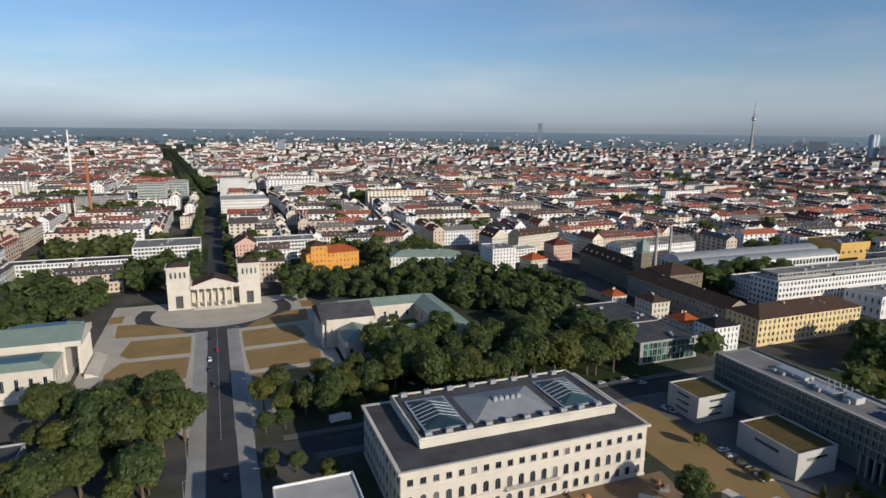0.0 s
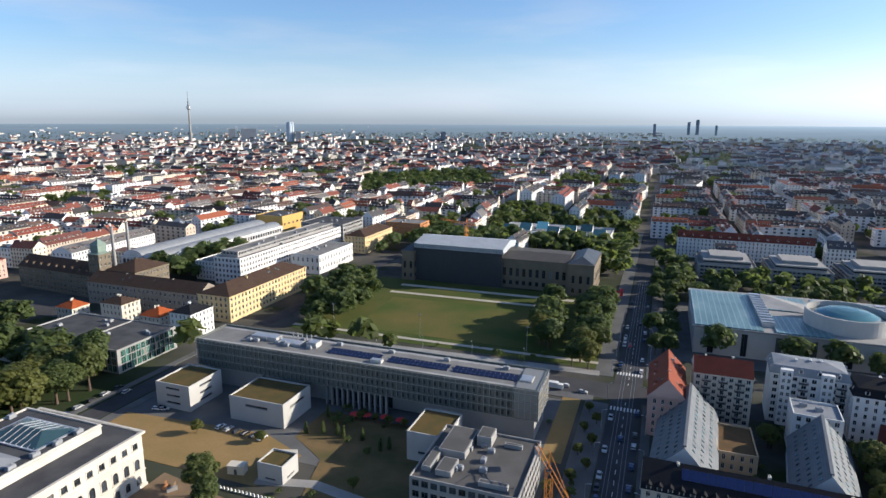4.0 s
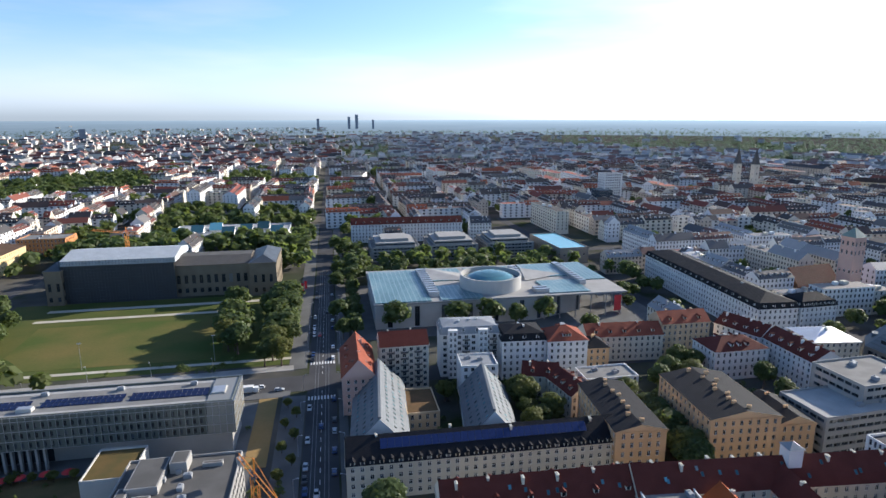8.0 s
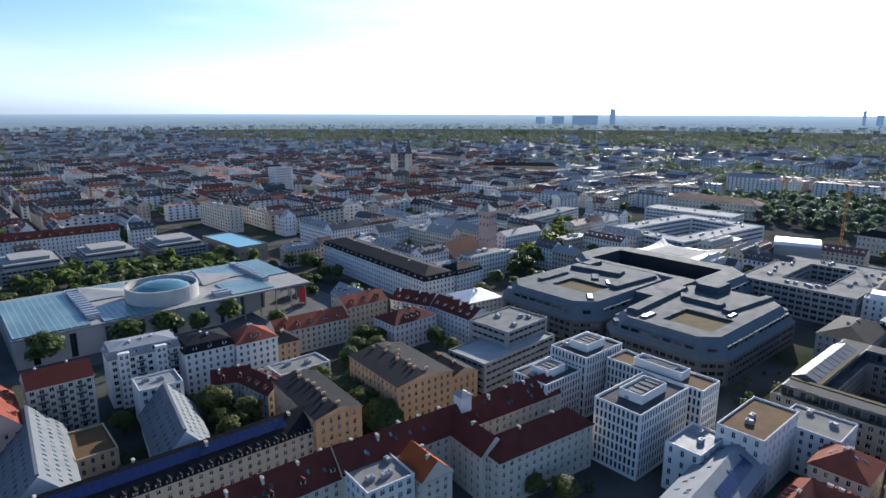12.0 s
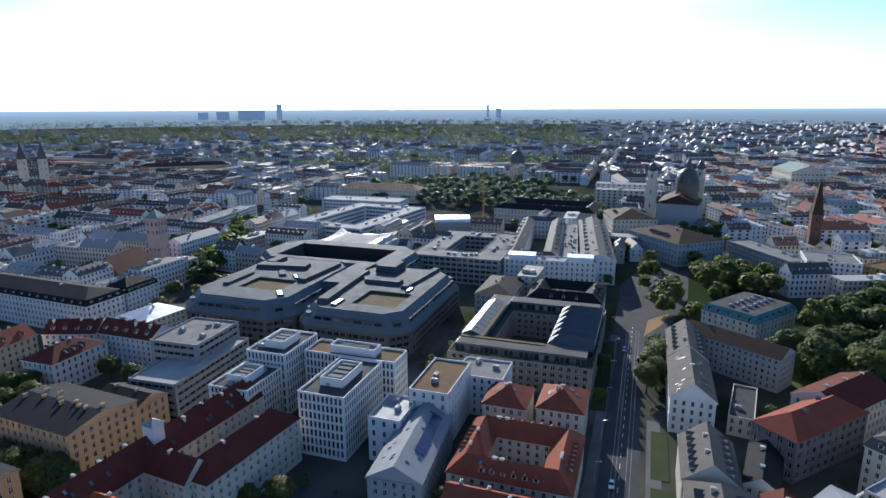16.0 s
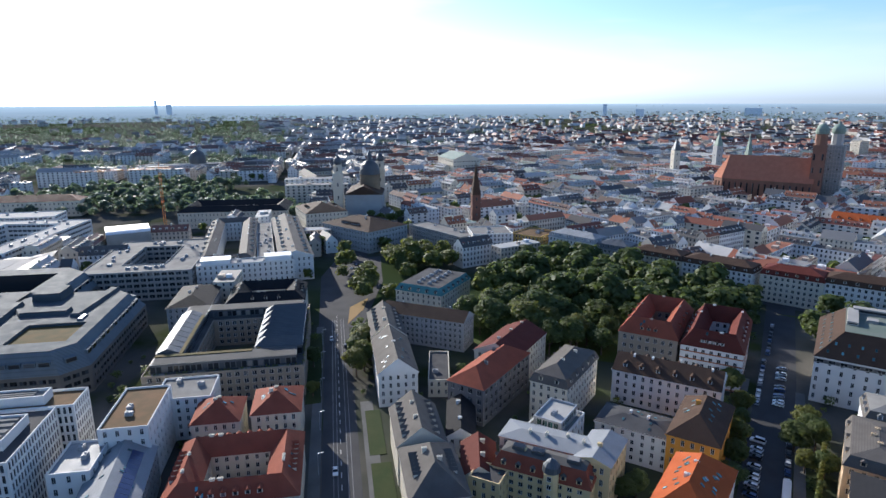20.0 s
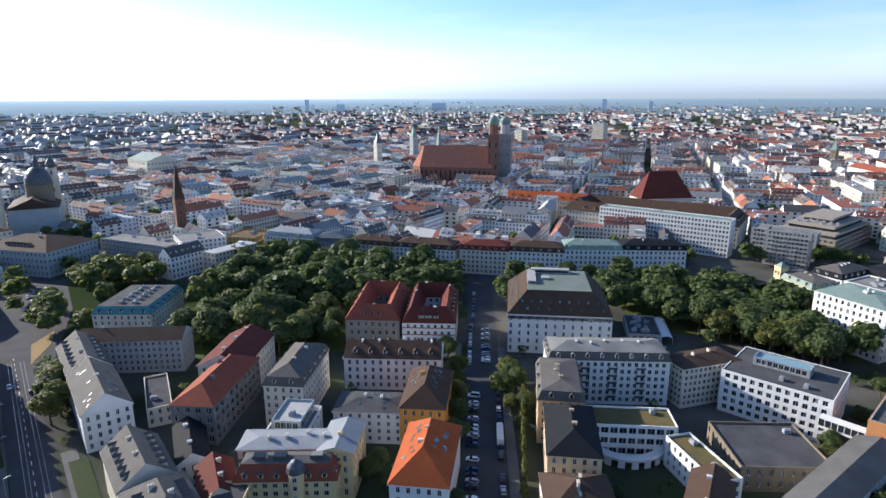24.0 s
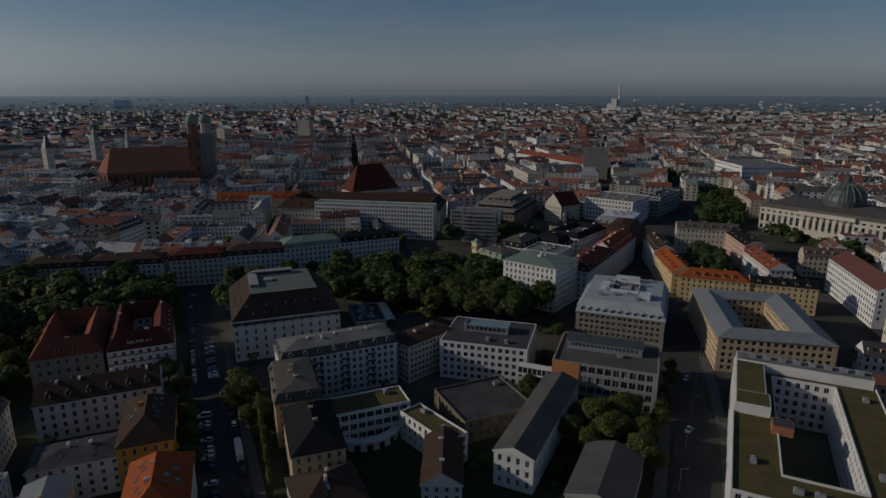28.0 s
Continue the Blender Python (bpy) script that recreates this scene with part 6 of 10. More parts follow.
def bank_block(x, y, w, d, cut, well, deep, label):
    """A chamfered office block: stone storeys, a sloping metal roof storey, a flat top with a sunk planted well."""
    ob = thing("bank_block", label, "office", x, y)
    claim(x, y, w, d, 0)
    a, b, c = w / 2, d / 2, cut

    def outline(k, f=1.0):
        p, q, r = a - k, b - k, c * f
        return [(-p + r, -q), (p - r, -q), (p, -q + r), (p, q - r), (p - r, q), (-p + r, q), (-p, q - r), (-p, -q + r)]

    s, wins = Shape(), []
    o = outline(0)
    for k in range(8):
        facade(s, wins, o[k], o[(k + 1) % 8], 0, 12, [(1.2, 2.0), (4.8, 2.0), (8.4, 2.0)], 3.6, 2.9, recess=0.4)
    part("wall", s, BANKSTONE, ob)
    put_windows(ob, wins, FRAMED, GLASS, limit=320)
    r = Shape()
    i1 = outline(6.5, 0.85)
    for k in range(8):
        j = (k + 1) % 8
        r.face((*o[k], 12), (*o[j], 12), (*i1[j], 20.5), (*i1[k], 20.5))
    part("roof_slope", r, BANKSLOPE, ob)
    x0, x1, y0, y1 = well
    q = [(x0, y0, 20.5), (x1, y0, 20.5), (x1, y1, 20.5), (x0, y1, 20.5)]
    p = [(*v, 20.5) for v in i1]
    t = Shape()
    for f in ((p[0], p[1], q[1], q[0]), (p[1], p[2], q[1]), (p[2], p[3], q[2], q[1]), (p[3], p[4], q[2]), (p[4], p[5], q[3], q[2]), (p[5], p[6], q[3]), (p[6], p[7], q[0], q[3]), (p[7], p[0], q[0])):
        t.face(*f)
    part("flat_roof", t, BLUETIN, ob)
    g = Shape()
    low = [(u, v, 20.5 - deep) for u, v, _ in q]
    for k in range(4):
        j = (k + 1) % 4
        g.face(q[j], q[k], low[k], low[j], mat=1 if deep > 4 else 0)
    g.face(*low, mat=2)
    part("roof_well", g, [BLUETIN, GLASS, MOSSROOF], ob, "sunk planted roof well")
    if "slope_window" not in STORE:
        w1 = Shape()
        w1.solid([(-2.3, 0.9, -0.6), (2.3, 0.9, -0.6), (2.3, 0.9, 1.5), (-2.3, 0.9, 1.5), (-2.3, -1.8, 1.5), (2.3, -1.8, 1.5)], [(3, 2, 5, 4), (0, 3, 4), (1, 5, 2), (1, 0, 3, 2)])
        w1.face((2.05, 0.93, -0.4), (-2.05, 0.93, -0.4), (-2.05, 0.93, 1.3), (2.05, 0.93, 1.3), mat=1)
        STORE["slope_window"] = w1.mesh("slope_window", BANKSLOPE, GLASS)
    for k in range(8):
        p0, p1 = Vector(o[k]), Vector(o[(k + 1) % 8])
        length = (p1 - p0).length
        u = (p1 - p0).normalized()
        nrm = Vector((u.y, -u.x))
        count = int((length - 6) / 5.6)
        for f in range(count):
            mid = p0 + u * (length * 0.5 + (f - (count - 1) / 2) * 5.6) - nrm * 3.2
            part("slope_window", STORE["slope_window"], None, ob, at=pose(mid.x, mid.y, 15.6, 0, 0, math.degrees(math.atan2(-u.y, -u.x))))
    return ob


def roof_bar(ob, x, y, w, d, h, turn=0.0, top=TINROOF):
    """A long low rooflight with sloping sides."""
    q = Shape()
    a, b = w / 2, d / 2
    q.solid([(-a, -b, 0), (a, -b, 0), (a, b, 0), (-a, b, 0), (-a + 0.6, -b + 0.6, h), (a - 0.6, -b + 0.6, h), (a - 0.6, b - 0.6, h), (-a + 0.6, b - 0.6, h)], [(0, 1, 5, 4), (1, 2, 6, 5), (2, 3, 7, 6), (3, 0, 4, 7)])
    q.face((-a + 0.6, -b + 0.6, h), (a - 0.6, -b + 0.6, h), (a - 0.6, b - 0.6, h), (-a + 0.6, b - 0.6, h), mat=1)
    part("rooflight", q, [BLUETIN, top], ob, at=pose(x, y, 20.5, 0, 0, turn))


south = bank_block(302, 138, 98, 64, 9, (-32, -8, -20, 5), 1.4, "chamfered bank block with sloping blue-grey roof storey")
north = bank_block(302, 210, 98, 72, 11, (-25, -4, -18, 9), 1.4, "chamfered bank block with planted roof well")
bank_block(373, 205, 68, 118, 16, (-22, 14, -38, 38), 11, "bank ring round a deep glazed court")
for x, y, w, d, h, turn in ((-6, 22, 60, 7, 2.2, 4), (8, 4, 7, 22, 2.0, 0), (22, -14, 44, 5, 1.6, -6), (36, 12, 16, 14, 4.0, 0), (-34, 12, 10, 4, 1.0, 0), (-2, -16, 8, 3, 0.9, 0), (10, 16, 12, 4, 1.2, 30)):
    roof_bar(south, x, y, w, d, h, turn, WHITETIN if max(w, d) < 10.5 else BLUETIN)
for x, y, w, d, h, turn in ((14, -22, 40, 6, 2.0, -4), (20, 8, 9, 34, 2.2, 10), (-30, -22, 10, 4, 1.0, 40), (6, 0, 12, 5, 1.2, 35), (-12, 18, 26, 4, 1.4, 0), (30, 20, 14, 8, 2.4, 0), (2, -12, 9, 3, 0.9, 40)):
    roof_bar(north, x, y, w, d, h, turn, WHITETIN if max(w, d) < 10.5 else BLUETIN)
ob = thing("roof_link", "sloping metal link between the bank blocks", "roof", 322, 171)
q = Shape()
q.solid([(-26, -6, 12), (26, -6, 12), (26, 6, 12), (-26, 6, 12), (-22, -6, 21), (26, -6, 21), (26, 6, 21), (-22, 6, 21)], [(4, 5, 6, 7), (3, 0, 4, 7), (1, 2, 6, 5)])
q.box(-24, 26, -5.5, 5.5, 0, 12)
part("link_body", q, BLUETIN, ob)
court_building("dark_palace", "palace with black roofs round a court", 343, 40, 34, 42, 0, 14.5, deep=11, rows=4, bay=3.2, wall=CREAM, rh=4.5, cover=SLATE, dormers=3, chimneys=2, category="palace")
building("dark_roof_house", "grey house with black roof", 345, 80, 40, 22, 0, 14.5, rows=4, wall=GREY, roof="hip", rh=4, cover=SLATE, category="house")
court_building("white_palace", "white palace with dull metal roofs round a court", 486, 82, 150, 38, 6, 17, deep=11, rows=4, bay=3.3, wall=WHITE, rh=3.4, cover=GREYTILE, lights=4, dormers=8, chimneys=3, category="palace")
building("gable_palace", "white palace with a pediment front", 488, 37, 148, 23, 7, 17.5, rows=4, bay=3.4, wall=WHITE, roof="gable", rh=4.2, cover=GREYTILE, dormers=10, lights=6, chimneys=5, category="palace")
building("palace_link", "pale flat-roofed link crowded with roof huts", 487.5, 56.5, 138, 12, 6.5, 15, rows=4, bay=3.4, wall=WHITE, roof="flat", cover=GRAVEL, gear=16, lights=6, category="palace")
ob = building("palace_house", "white palace front with roof terraces", 405.5, 60, 13, 62, 6.5, 18.5, rows=5, bay=3.4, wall=WHITE, roof="flat", cover=PALEROOF, gear=5, category="palace")
for y0, y1 in ((-29, -12), (10, 28)):
    s = Shape()
    s.box(-5.4, 5.4, y0, y1, 17.8, 20.9)
    s.box(-5.8, 5.8, y0 - 0.4, y1 + 0.4, 20.9, 21.2)
    part("roof_storey", s, WHITETIN, ob, "set-back white attic storey")
ob = court_building("shell_block", "half-built concrete block in scaffolding", 432, 124, 90, 66, 0, 19, deep=20, rows=5, bay=4.2, ww=3.4, wall=CONCRETE, flat=True, cover=GRAVEL, frame=STEEL, gear=6, category="building")
court_building("bright_office", "bright white office with long terraces", 532, 268, 128, 82, -6, 17, deep=18, rows=4, bay=4, ww=3.4, wall=WHITE, flat=True, cover=PALEROOF, gear=8, share=0.5, category="office")
ob = building("saddle_roof_hall", "grey hall with an upswept roof rim round a pale terrace", 439, 226, 50, 50, 0, 13, rows=3, bay=4, ww=3, wall=CONCRETE, roof="flat", cover=PALEROOF, gear=1, category="hall")
s = Shape()
for k in range(4):
    c, d = ((-1, -1), (1, -1), (1, 1), (-1, 1))[k], ((1, -1), (1, 1), (-1, 1), (-1, -1))[k]
    for f in range(8):
        edge = []
        for g in (f / 8, (f + 1) / 8):
            px, py = c[0] + (d[0] - c[0]) * g, c[1] + (d[1] - c[1]) * g
            lift = 13.2 + 4.0 * (2 * g - 1) ** 2
            edge.append(((27 * px, 27 * py, lift), (17 * px, 17 * py, 14.2)))
        (o0, i0), (o1, i1) = edge
        s.face(o0, o1, i1, i0)
        s.face((o0[0], o0[1], o0[2] - 0.8), (o1[0], o1[1], o1[2] - 0.8), o1, o0)
part("saddle_roof", s, ZINC, ob, "grey metal roof rim swept up at its corners")
s = Shape()
s.box(-17, 17, -17, 17, 12.4, 14.1)
s.box(-10, 10, -8, 8, 14.1, 14.2, 1)
part("roof_terrace", s, [CONCRETE, PALEROOF], ob)
court_building("yellow_palace", "long cream palace with dark roof and glass vault", 638, 98, 54, 104, -3, 16, deep=15, rows=3, bay=3.6, wall=CREAM, rh=5, cover=SLATE, chimneys=3, category="palace")
s = Shape()
arc = [(9 * math.cos(math.pi * (1 - i / 10)), 19.5 + 3.2 * math.sin(math.pi * i / 10)) for i in range(11)]
for (xa, za), (xb, zb) in zip(arc, arc[1:]):
    s.face((xa * 1.6, -16, za), (xb * 1.6, -16, zb), (xb * 1.6, 16, zb), (xa * 1.6, 16, za))
for y in (-16, 16):
    s.face(*[(x * 1.6, y, z) for x, z in (arc if y < 0 else arc[::-1])], mat=1)
hall = thing("vaulted_hall", "hall with a pale shallow vaulted roof by the building site", "hall", 520, 168, 0, 20)
claim(520, 168, 32, 34, 20)
part("vault", s, [WHITETIN, CONCRETE], hall)
s = Shape()
s.box(-14.4, 14.4, -16, 16, 0, 19.5)
part("wall", s, CONCRETE, hall)
building("red_roof_wing_long", "long palace wing with a dark red roof", 722, 330, 30, 112, 2, 17, rows=3, bay=4.4, ww=1.6, wall=CREAM, roof="hip", rh=6, cover=DKRED, chimneys=4, category="palace")
building("flat_office", "white office with a wide flat roof", 634, 312, 32, 96, 3, 16, rows=4, bay=4, ww=3, wall=WHITE, roof="flat", cover=PALEROOF, gear=4, share=0.5, category="office")
building("far_office", "long white office with window bands", 492, 402, 112, 18, 8, 17, rows=5, bay=4, ww=3.4, wall=WHITE, roof="flat", cover=GRAVEL, gear=4, share=0.4, category="office")

# ---- south of the avenue ----
building("street_house", "white gabled house with sunlit tiled roof and skylights", 243, -22, 38, 16, 0, 14.6, rows=4, bay=3.1, wall=WHITE, roof="gable", rh=6.5, cover=GREYTILE, lights=9, chimneys=1, category="house")
building("street_house", "pale house with grey tiled roof and dormers", 281, -22, 34, 16, 0, 14.6, rows=4, bay=3.1, wall=CREAM, roof="gable", rh=6.5, cover=GREYTILE, dormers=6, chimneys=2, category="house")
building("street_house", "cream house with tiled roof and black dormers", 184, -24, 26, 16, 0, 14.2, rows=4, bay=3.0, wall=CREAM, roof="gable", rh=6.5, cover=GREYTILE, dormers=6, chimneys=2, category="house")
building("street_house", "cream house with hipped tiled roof", 157, -25, 27, 17, 0, 14.2, rows=4, bay=3.0, wall=CREAM, roof="hip", rh=6.5, cover=GREYTILE, dormers=6, chimneys=2, category="house")
building("street_house", "cream house with hipped tiled roof", 124, -28, 30, 18, 0, 14, rows=4, bay=3.0, wall=CREAM, roof="hip", rh=6.5, cover=DKRED, dormers=4, chimneys=2, category="house")
ob = building("teal_roof_bank", "pale bank with teal copper mansard", 346, -57, 40, 30, -37, 13.5, rows=4, bay=3.4, ww=1.2, wall=CREAM, roof="mansard", rh=3.9, cover=TEAL, upper=FELT, dormers=6, chimneys=0, mansard=(2.6, 3.8), category="bank")
for k in range(12):
    part("roof_vent", vent_mesh(), None, ob, at=pose(-13 + (k % 6) * 5.2, -4 + (k // 6) * 7, 17.1, 0, 0, 90 * (k % 2)))
building("long_office", "long pale office with rows of windows", 290, -44, 46, 14, -123, 15.5, rows=5, bay=2.6, wall=GREY, roof="gable", rh=4, cover=BROWN, category="office")
building("yard_office", "low curved link in the yard", 243, -42, 30, 9, -10, 8, rows=2, bay=3, wall=CREAM, roof="flat", cover=FELT, gear=1)
building("orange_roof_block", "dark block with bright orange hipped roof", 222, -60, 41, 16, -43, 15.5, rows=4, bay=4, ww=2, wall=DARKWALL, roof="hip", rh=5, cover=RED, category="building", frame=FRAMEW)
building("red_roof_block", "block with dark red roof", 246, -76, 20, 34, 49, 15.5, rows=4, wall=CREAM, roof="gable", rh=5, cover=DKRED, chimneys=3, category="building")
building("mansard_house", "grey house with stepped dark mansard", 211, -88, 15, 34, 47, 17, rows=5, bay=3, wall=CREAM, roof="mansard", rh=6, cover=GREYTILE, dormers=5, category="house")
building("penthouse_block", "white block with glazed penthouse", 178, -71, 14, 22, 47, 14, rows=4, wall=WHITE, roof="flat", cover=GRAVEL, gear=3)
building("glass_penthouse", "glazed rooftop penthouse with pale flat roof", 179, -72, 10, 15, 47, 17.4, rows=[(14.4, 2.2)], bay=2, ww=1.8, wall=STEEL, roof="flat", cover=PALEROOF, glass=GREENGLASS, gear=1)
ob = building("yellow_villa", "yellow ornate house with red mansard and round stair tower", 155, -59.5, 30, 10, -126, 12, rows=4, bay=3.0, ww=1.5, wall=YELLOW, roof="mansard", rh=5.4, cover=RED, upper=GREYFELT, dormers=6, chimneys=3, mansard=(2.4, 4.6), category="house")
s = Shape()
s.lathe(3.5, -5.2, [(2.3, 0), (2.3, 15.2), (2.7, 15.4)], 12)
tower = part("stair_tower", s, YELLOW, ob)
s = Shape()
s.lathe(3.5, -5.2, [(2.8, 15.4), (2.5, 17.2), (1.4, 18.6), (0.1, 19.4)], 12)
part("tower_cap", s, DARKTIN, tower, "dark rounded metal cap")
for k, z in enumerate((3.0, 6.6, 10.2, 12.9)):
    part("window", window_mesh(1.3, 1.7, FRAMEW, GLASS), None, tower, at=pose(3.5, -7.52, z, 0, 0, 180))
for x in (-8, -2, 9):
    s = Shape()
    s.box(-1.9, 1.9, -1.3, 1.3, 0, 1.1)
    s.box(-1.7, 1.7, -1.1, 1.1, 1.1, 1.16, 1)
    part("roof_lantern", s, [DARKTIN, GLASS], ob, at=pose(x, -0.6, 17.0))
building("villa_wing", "yellow wing with pale sheet-metal roof", 155.5, -78, 18, 11, 138, 16.5, rows=4, wall=YELLOW, roof="gable", rh=1.8, cover=TINROOF, chimneys=1, category="house")
building("villa_wing", "low yellow wing with flat dark roof", 157, -42.5, 10, 9, -126, 11.5, rows=3, wall=YELLOW, roof="flat", cover=FELT, lights=2, category="house")
building("metal_roof_house", "house with pale sheet-metal roof", 163, -66, 34, 11, -126, 16.5, rows=4, wall=CREAM, roof="hip", rh=1.0, cover=TINROOF, chimneys=4, category="house")
building("yard_house", "yard house with dark roof and white gable", 196, -42, 26, 10, -12, 8, rows=2, wall=WHITE, roof="gable", rh=3.5, cover=SLATE, category="house")
building("yard_house", "yard house with dark red roof", 168, -42, 20, 11, -12, 9, rows=3, wall=CREAM, roof="gable", rh=4, cover=DKRED, category="house")
court_building("ornate_house", "stone house with steep red mansard round a light court", 253, -152, 26, 46, 49.5, 17.5, deep=9, rows=4, bay=3.4, ww=1.6, wall=PALESTONE, rh=6.8, cover=RED, dormers=3, lights=2, chimneys=1, category="house")
ob = court_building("ornate_house", "white and brick banded house with dark red roofs", 233.5, -171, 25, 46, 49.5, 17.5, deep=8.2, rows=5, bay=3.2, ww=1.5, wall=WHITE, rh=7, cover=DKRED, dormers=5, lights=2, chimneys=1, category="house")
for z in (0.2, 4.4, 7.8, 11.2, 14.6):
    s = Shape()
    for x0, x1, y0, y1 in ((-12.6, 12.6, -23.1, -23.0), (-12.6, 12.6, 23.0, 23.1), (-12.6, -12.5, -23.0, 23.0), (12.5, 12.6, -23.0, 23.0)):
        s.box(x0, x1, y0, y1, z, z + 0.55)
    part("brick_band", s, BRICK, ob, "red brick band")
building("white_block", "white house with square windows and dark roof", 205, -130, 41, 17, 49.5, 14.5, rows=4, bay=3.3, ww=1.3, wall=WHITE, roof="gable", rh=5, cover=BROWN, dormers=6, chimneys=4, category="house")
building("grey_roof_house", "white house with flat dark roof", 175, -101, 26, 15, 48, 12.5, rows=4, bay=3.4, wall=WHITE, roof="hip", rh=1.6, cover=FELT, lights=3, chimneys=2, category="house")
building("orange_house", "orange house with dark hipped roof", 167, -120, 16, 31, 47, 15.3, rows=4, bay=3, wall=ORANGE, roof="hip", rh=6, cover=BROWN, lights=6, chimneys=1, category="house")
ob = building("orange_roof_house", "white house with bright orange hipped roof", 134, -96, 17, 33, 45, 14.5, rows=4, bay=3, wall=WHITE, roof="hip", rh=7.5, cover=ORANGETILE, lights=9, chimneys=2, category="house")
ob = building("mansard_hotel", "large pale office with dark mansard and green flat top", 199.5, -226, 49, 53, 46, 20, rows=5, bay=4.2, ww=1.2, wall=WHITE, roof="mansard", rh=9.7, cover=BROWN, upper=GREENSTONE, dormers=0, chimneys=0, mansard=(9.5, 9.5), category="office")
for k in range(4):
    side, reach = ((26.5, 24.5), (24.5, 26.5))[k % 2]
    s = Shape()
    s.box(-reach - 0.1, reach + 0.1, side - 0.3, side + 0.12, 17.4, 19.3)
    band = part("window_band", s, DARKTIN, ob, "dark recessed band of top-floor windows", at=pose(0, 0, 0, 0, 0, 90 * k))
    for f in range(12):
        part("pane", window_mesh(2.6, 1.4, STEEL, GLASS), None, band, at=pose(-reach + (f + 0.5) * reach / 6, side + 0.2, 17.65))
    for f in range(9):
        for back in (1.6, 4.4):
            part("roof_window", skylight_mesh(), None, ob, at=pose(0, 0, 0, 0, 0, 90 * k) @ pose(-reach + back + (f + 0.5) * (reach - back) / 4.5, side - back, 20.5 + back + 0.16, -45))
for x0, x1, y0, y1, z0, z1 in ((-7, 13, -15, -11, 29, 31.6), (11, 15, -13, 8, 29, 31), (4, 8, -3, 1, 29, 30.6)):
    s = Shape()
    s.box(x0, x1, y0, y1, z0, z1)
    s.box(x0 + 0.5, x1 - 0.5, y1, y1 + 0.05, z0 + 1.0, z1 - 0.6, 1)
    part("plant_room", s, [CONCRETE, GLASS], ob)
s = Shape()
s.box(-24.62, 24.62, -26.62, 26.62, 17.9, 19.5)
part("eave_band", s, DARKWALL, ob, "dark window band under the eaves")
ob = building("balcony_flats", "blue-white block of flats with balconies", 142, -192, 48, 17, 49.5, 19.2, rows=6, bay=2.7, ww=1.5, wall=WHITE, roof="mansard", rh=5, cover=GREYTILE, upper=GRAVEL, dormers=8, chimneys=5, category="flats")
for x in (-12.5, -1.5, 9.5):
    for k in range(5):
        part("balcony", balcony_mesh(), None, ob, at=pose(x, 8.5, 3.6 + k * 3.05))
building("white_office", "white office with even windows and brown roof", 117, -222, 28, 14, 70, 17.3, rows=6, bay=2.2, ww=1.4, wall=CREAM, roof="hip", rh=2, cover=BROWN, category="office")
building("tan_row", "tan corner house with dark hipped roof", 113, -138, 16, 31, 45, 17.3, rows=5, bay=3, wall=TAN, roof="hip", rh=4.5, cover=SLATE, chimneys=2, category="house")
building("tan_row", "tan house with grey roof and terraces", 138, -160, 16, 30, 45, 17.3, rows=5, bay=3, wall=TAN, roof="mansard", rh=4.5, cover=GREYTILE, chimneys=3, dormers=3, category="house")
building("tan_row", "cream house with brown hipped roof", 93, -118, 19, 18, 50, 14, rows=4, bay=3, wall=CREAM, roof="hip", rh=5, cover=BROWN, chimneys=2, lights=3, category="house")
building("tan_row", "cream house with brown roof", 77, -104, 17, 20, 50, 14, rows=4, bay=3, wall=CREAM, roof="hip", rh=5, cover=BROWN, chimneys=2, category="house")
building("glass_front_office", "low white office with dark window bands and planted roof", 111.5, -167, 30, 13, 47.5, 12.5, rows=3, bay=3.1, ww=2.6, wall=WHITE, roof="flat", cover=GREENROOF, gear=1, share=0.62, category="office")
building("roof_garden_wing", "white wing with a planted roof terrace", 84, -167, 9, 26, 66, 11, rows=3, bay=3, wall=WHITE, roof="flat", cover=GREENROOF, gear=2, category="office")
building("roof_garden_wing", "white yard house with brown gable roof", 72, -150, 12, 26, 24, 10, rows=3, bay=3, wall=WHITE, roof="gable", rh=4, cover=BROWN, category="house")
building("white_school", "large white block with flat dark roof", 90, -236, 38, 30, 10, 17.4, rows=5, bay=3, ww=1.8, wall=WHITE, roof="flat", cover=FELT, gear=2, parapet=0.25, category="school")
building("roof_studio", "glazed studio on the dark roof", 92, -238, 20, 7, 10, 20.5, rows=[(17.8, 2)], bay=2, ww=1.7, wall=STEEL, roof="flat", cover=GLASSROOF)
building("yard_school", "grey flat-roofed wing in the yard", 76, -194, 29, 27, 50, 9, rows=2, bay=3.4, wall=OLDSTONE, roof="flat", cover=FELT, gear=1, category="school")
building("brick_end_office", "grey office with an orange brick end wall", 38, -236, 40, 30, 6, 18, rows=4, bay=3.1, ww=2.5, share=0.7, tall=2.8, wall=CONCRETE, roof="flat", cover=GREYFELT, frame=FRAMEW, gear=1, category="office")
s = Shape()
s.box(20.02, 20.25, -14.8, 14.8, 8, 17.9)
s.box(9.5, 20.25, 15.02, 15.2, 6, 17.9)
part("brick_end", s, ORBRICK, thing("brick_wall", "orange brick end wall of the office", "wall", 38, -236, 0, 6))
building("roof_studio", "long slanting glazed roof storey", 40, -240, 30, 9, 6, 21, rows=[(18.6, 1.7)], bay=1.6, ww=1.3, wall=STEEL, roof="gable", rh=1.6, cover=DARKTIN, chimneys=0)
building("long_hall", "long low hall with grey gable roof", 51.5, -187, 13, 58, 0, 12.5, rows=3, bay=3, wall=WHITE, roof="gable", rh=2.6, cover=GREYFELT, chimneys=0, category="hall")
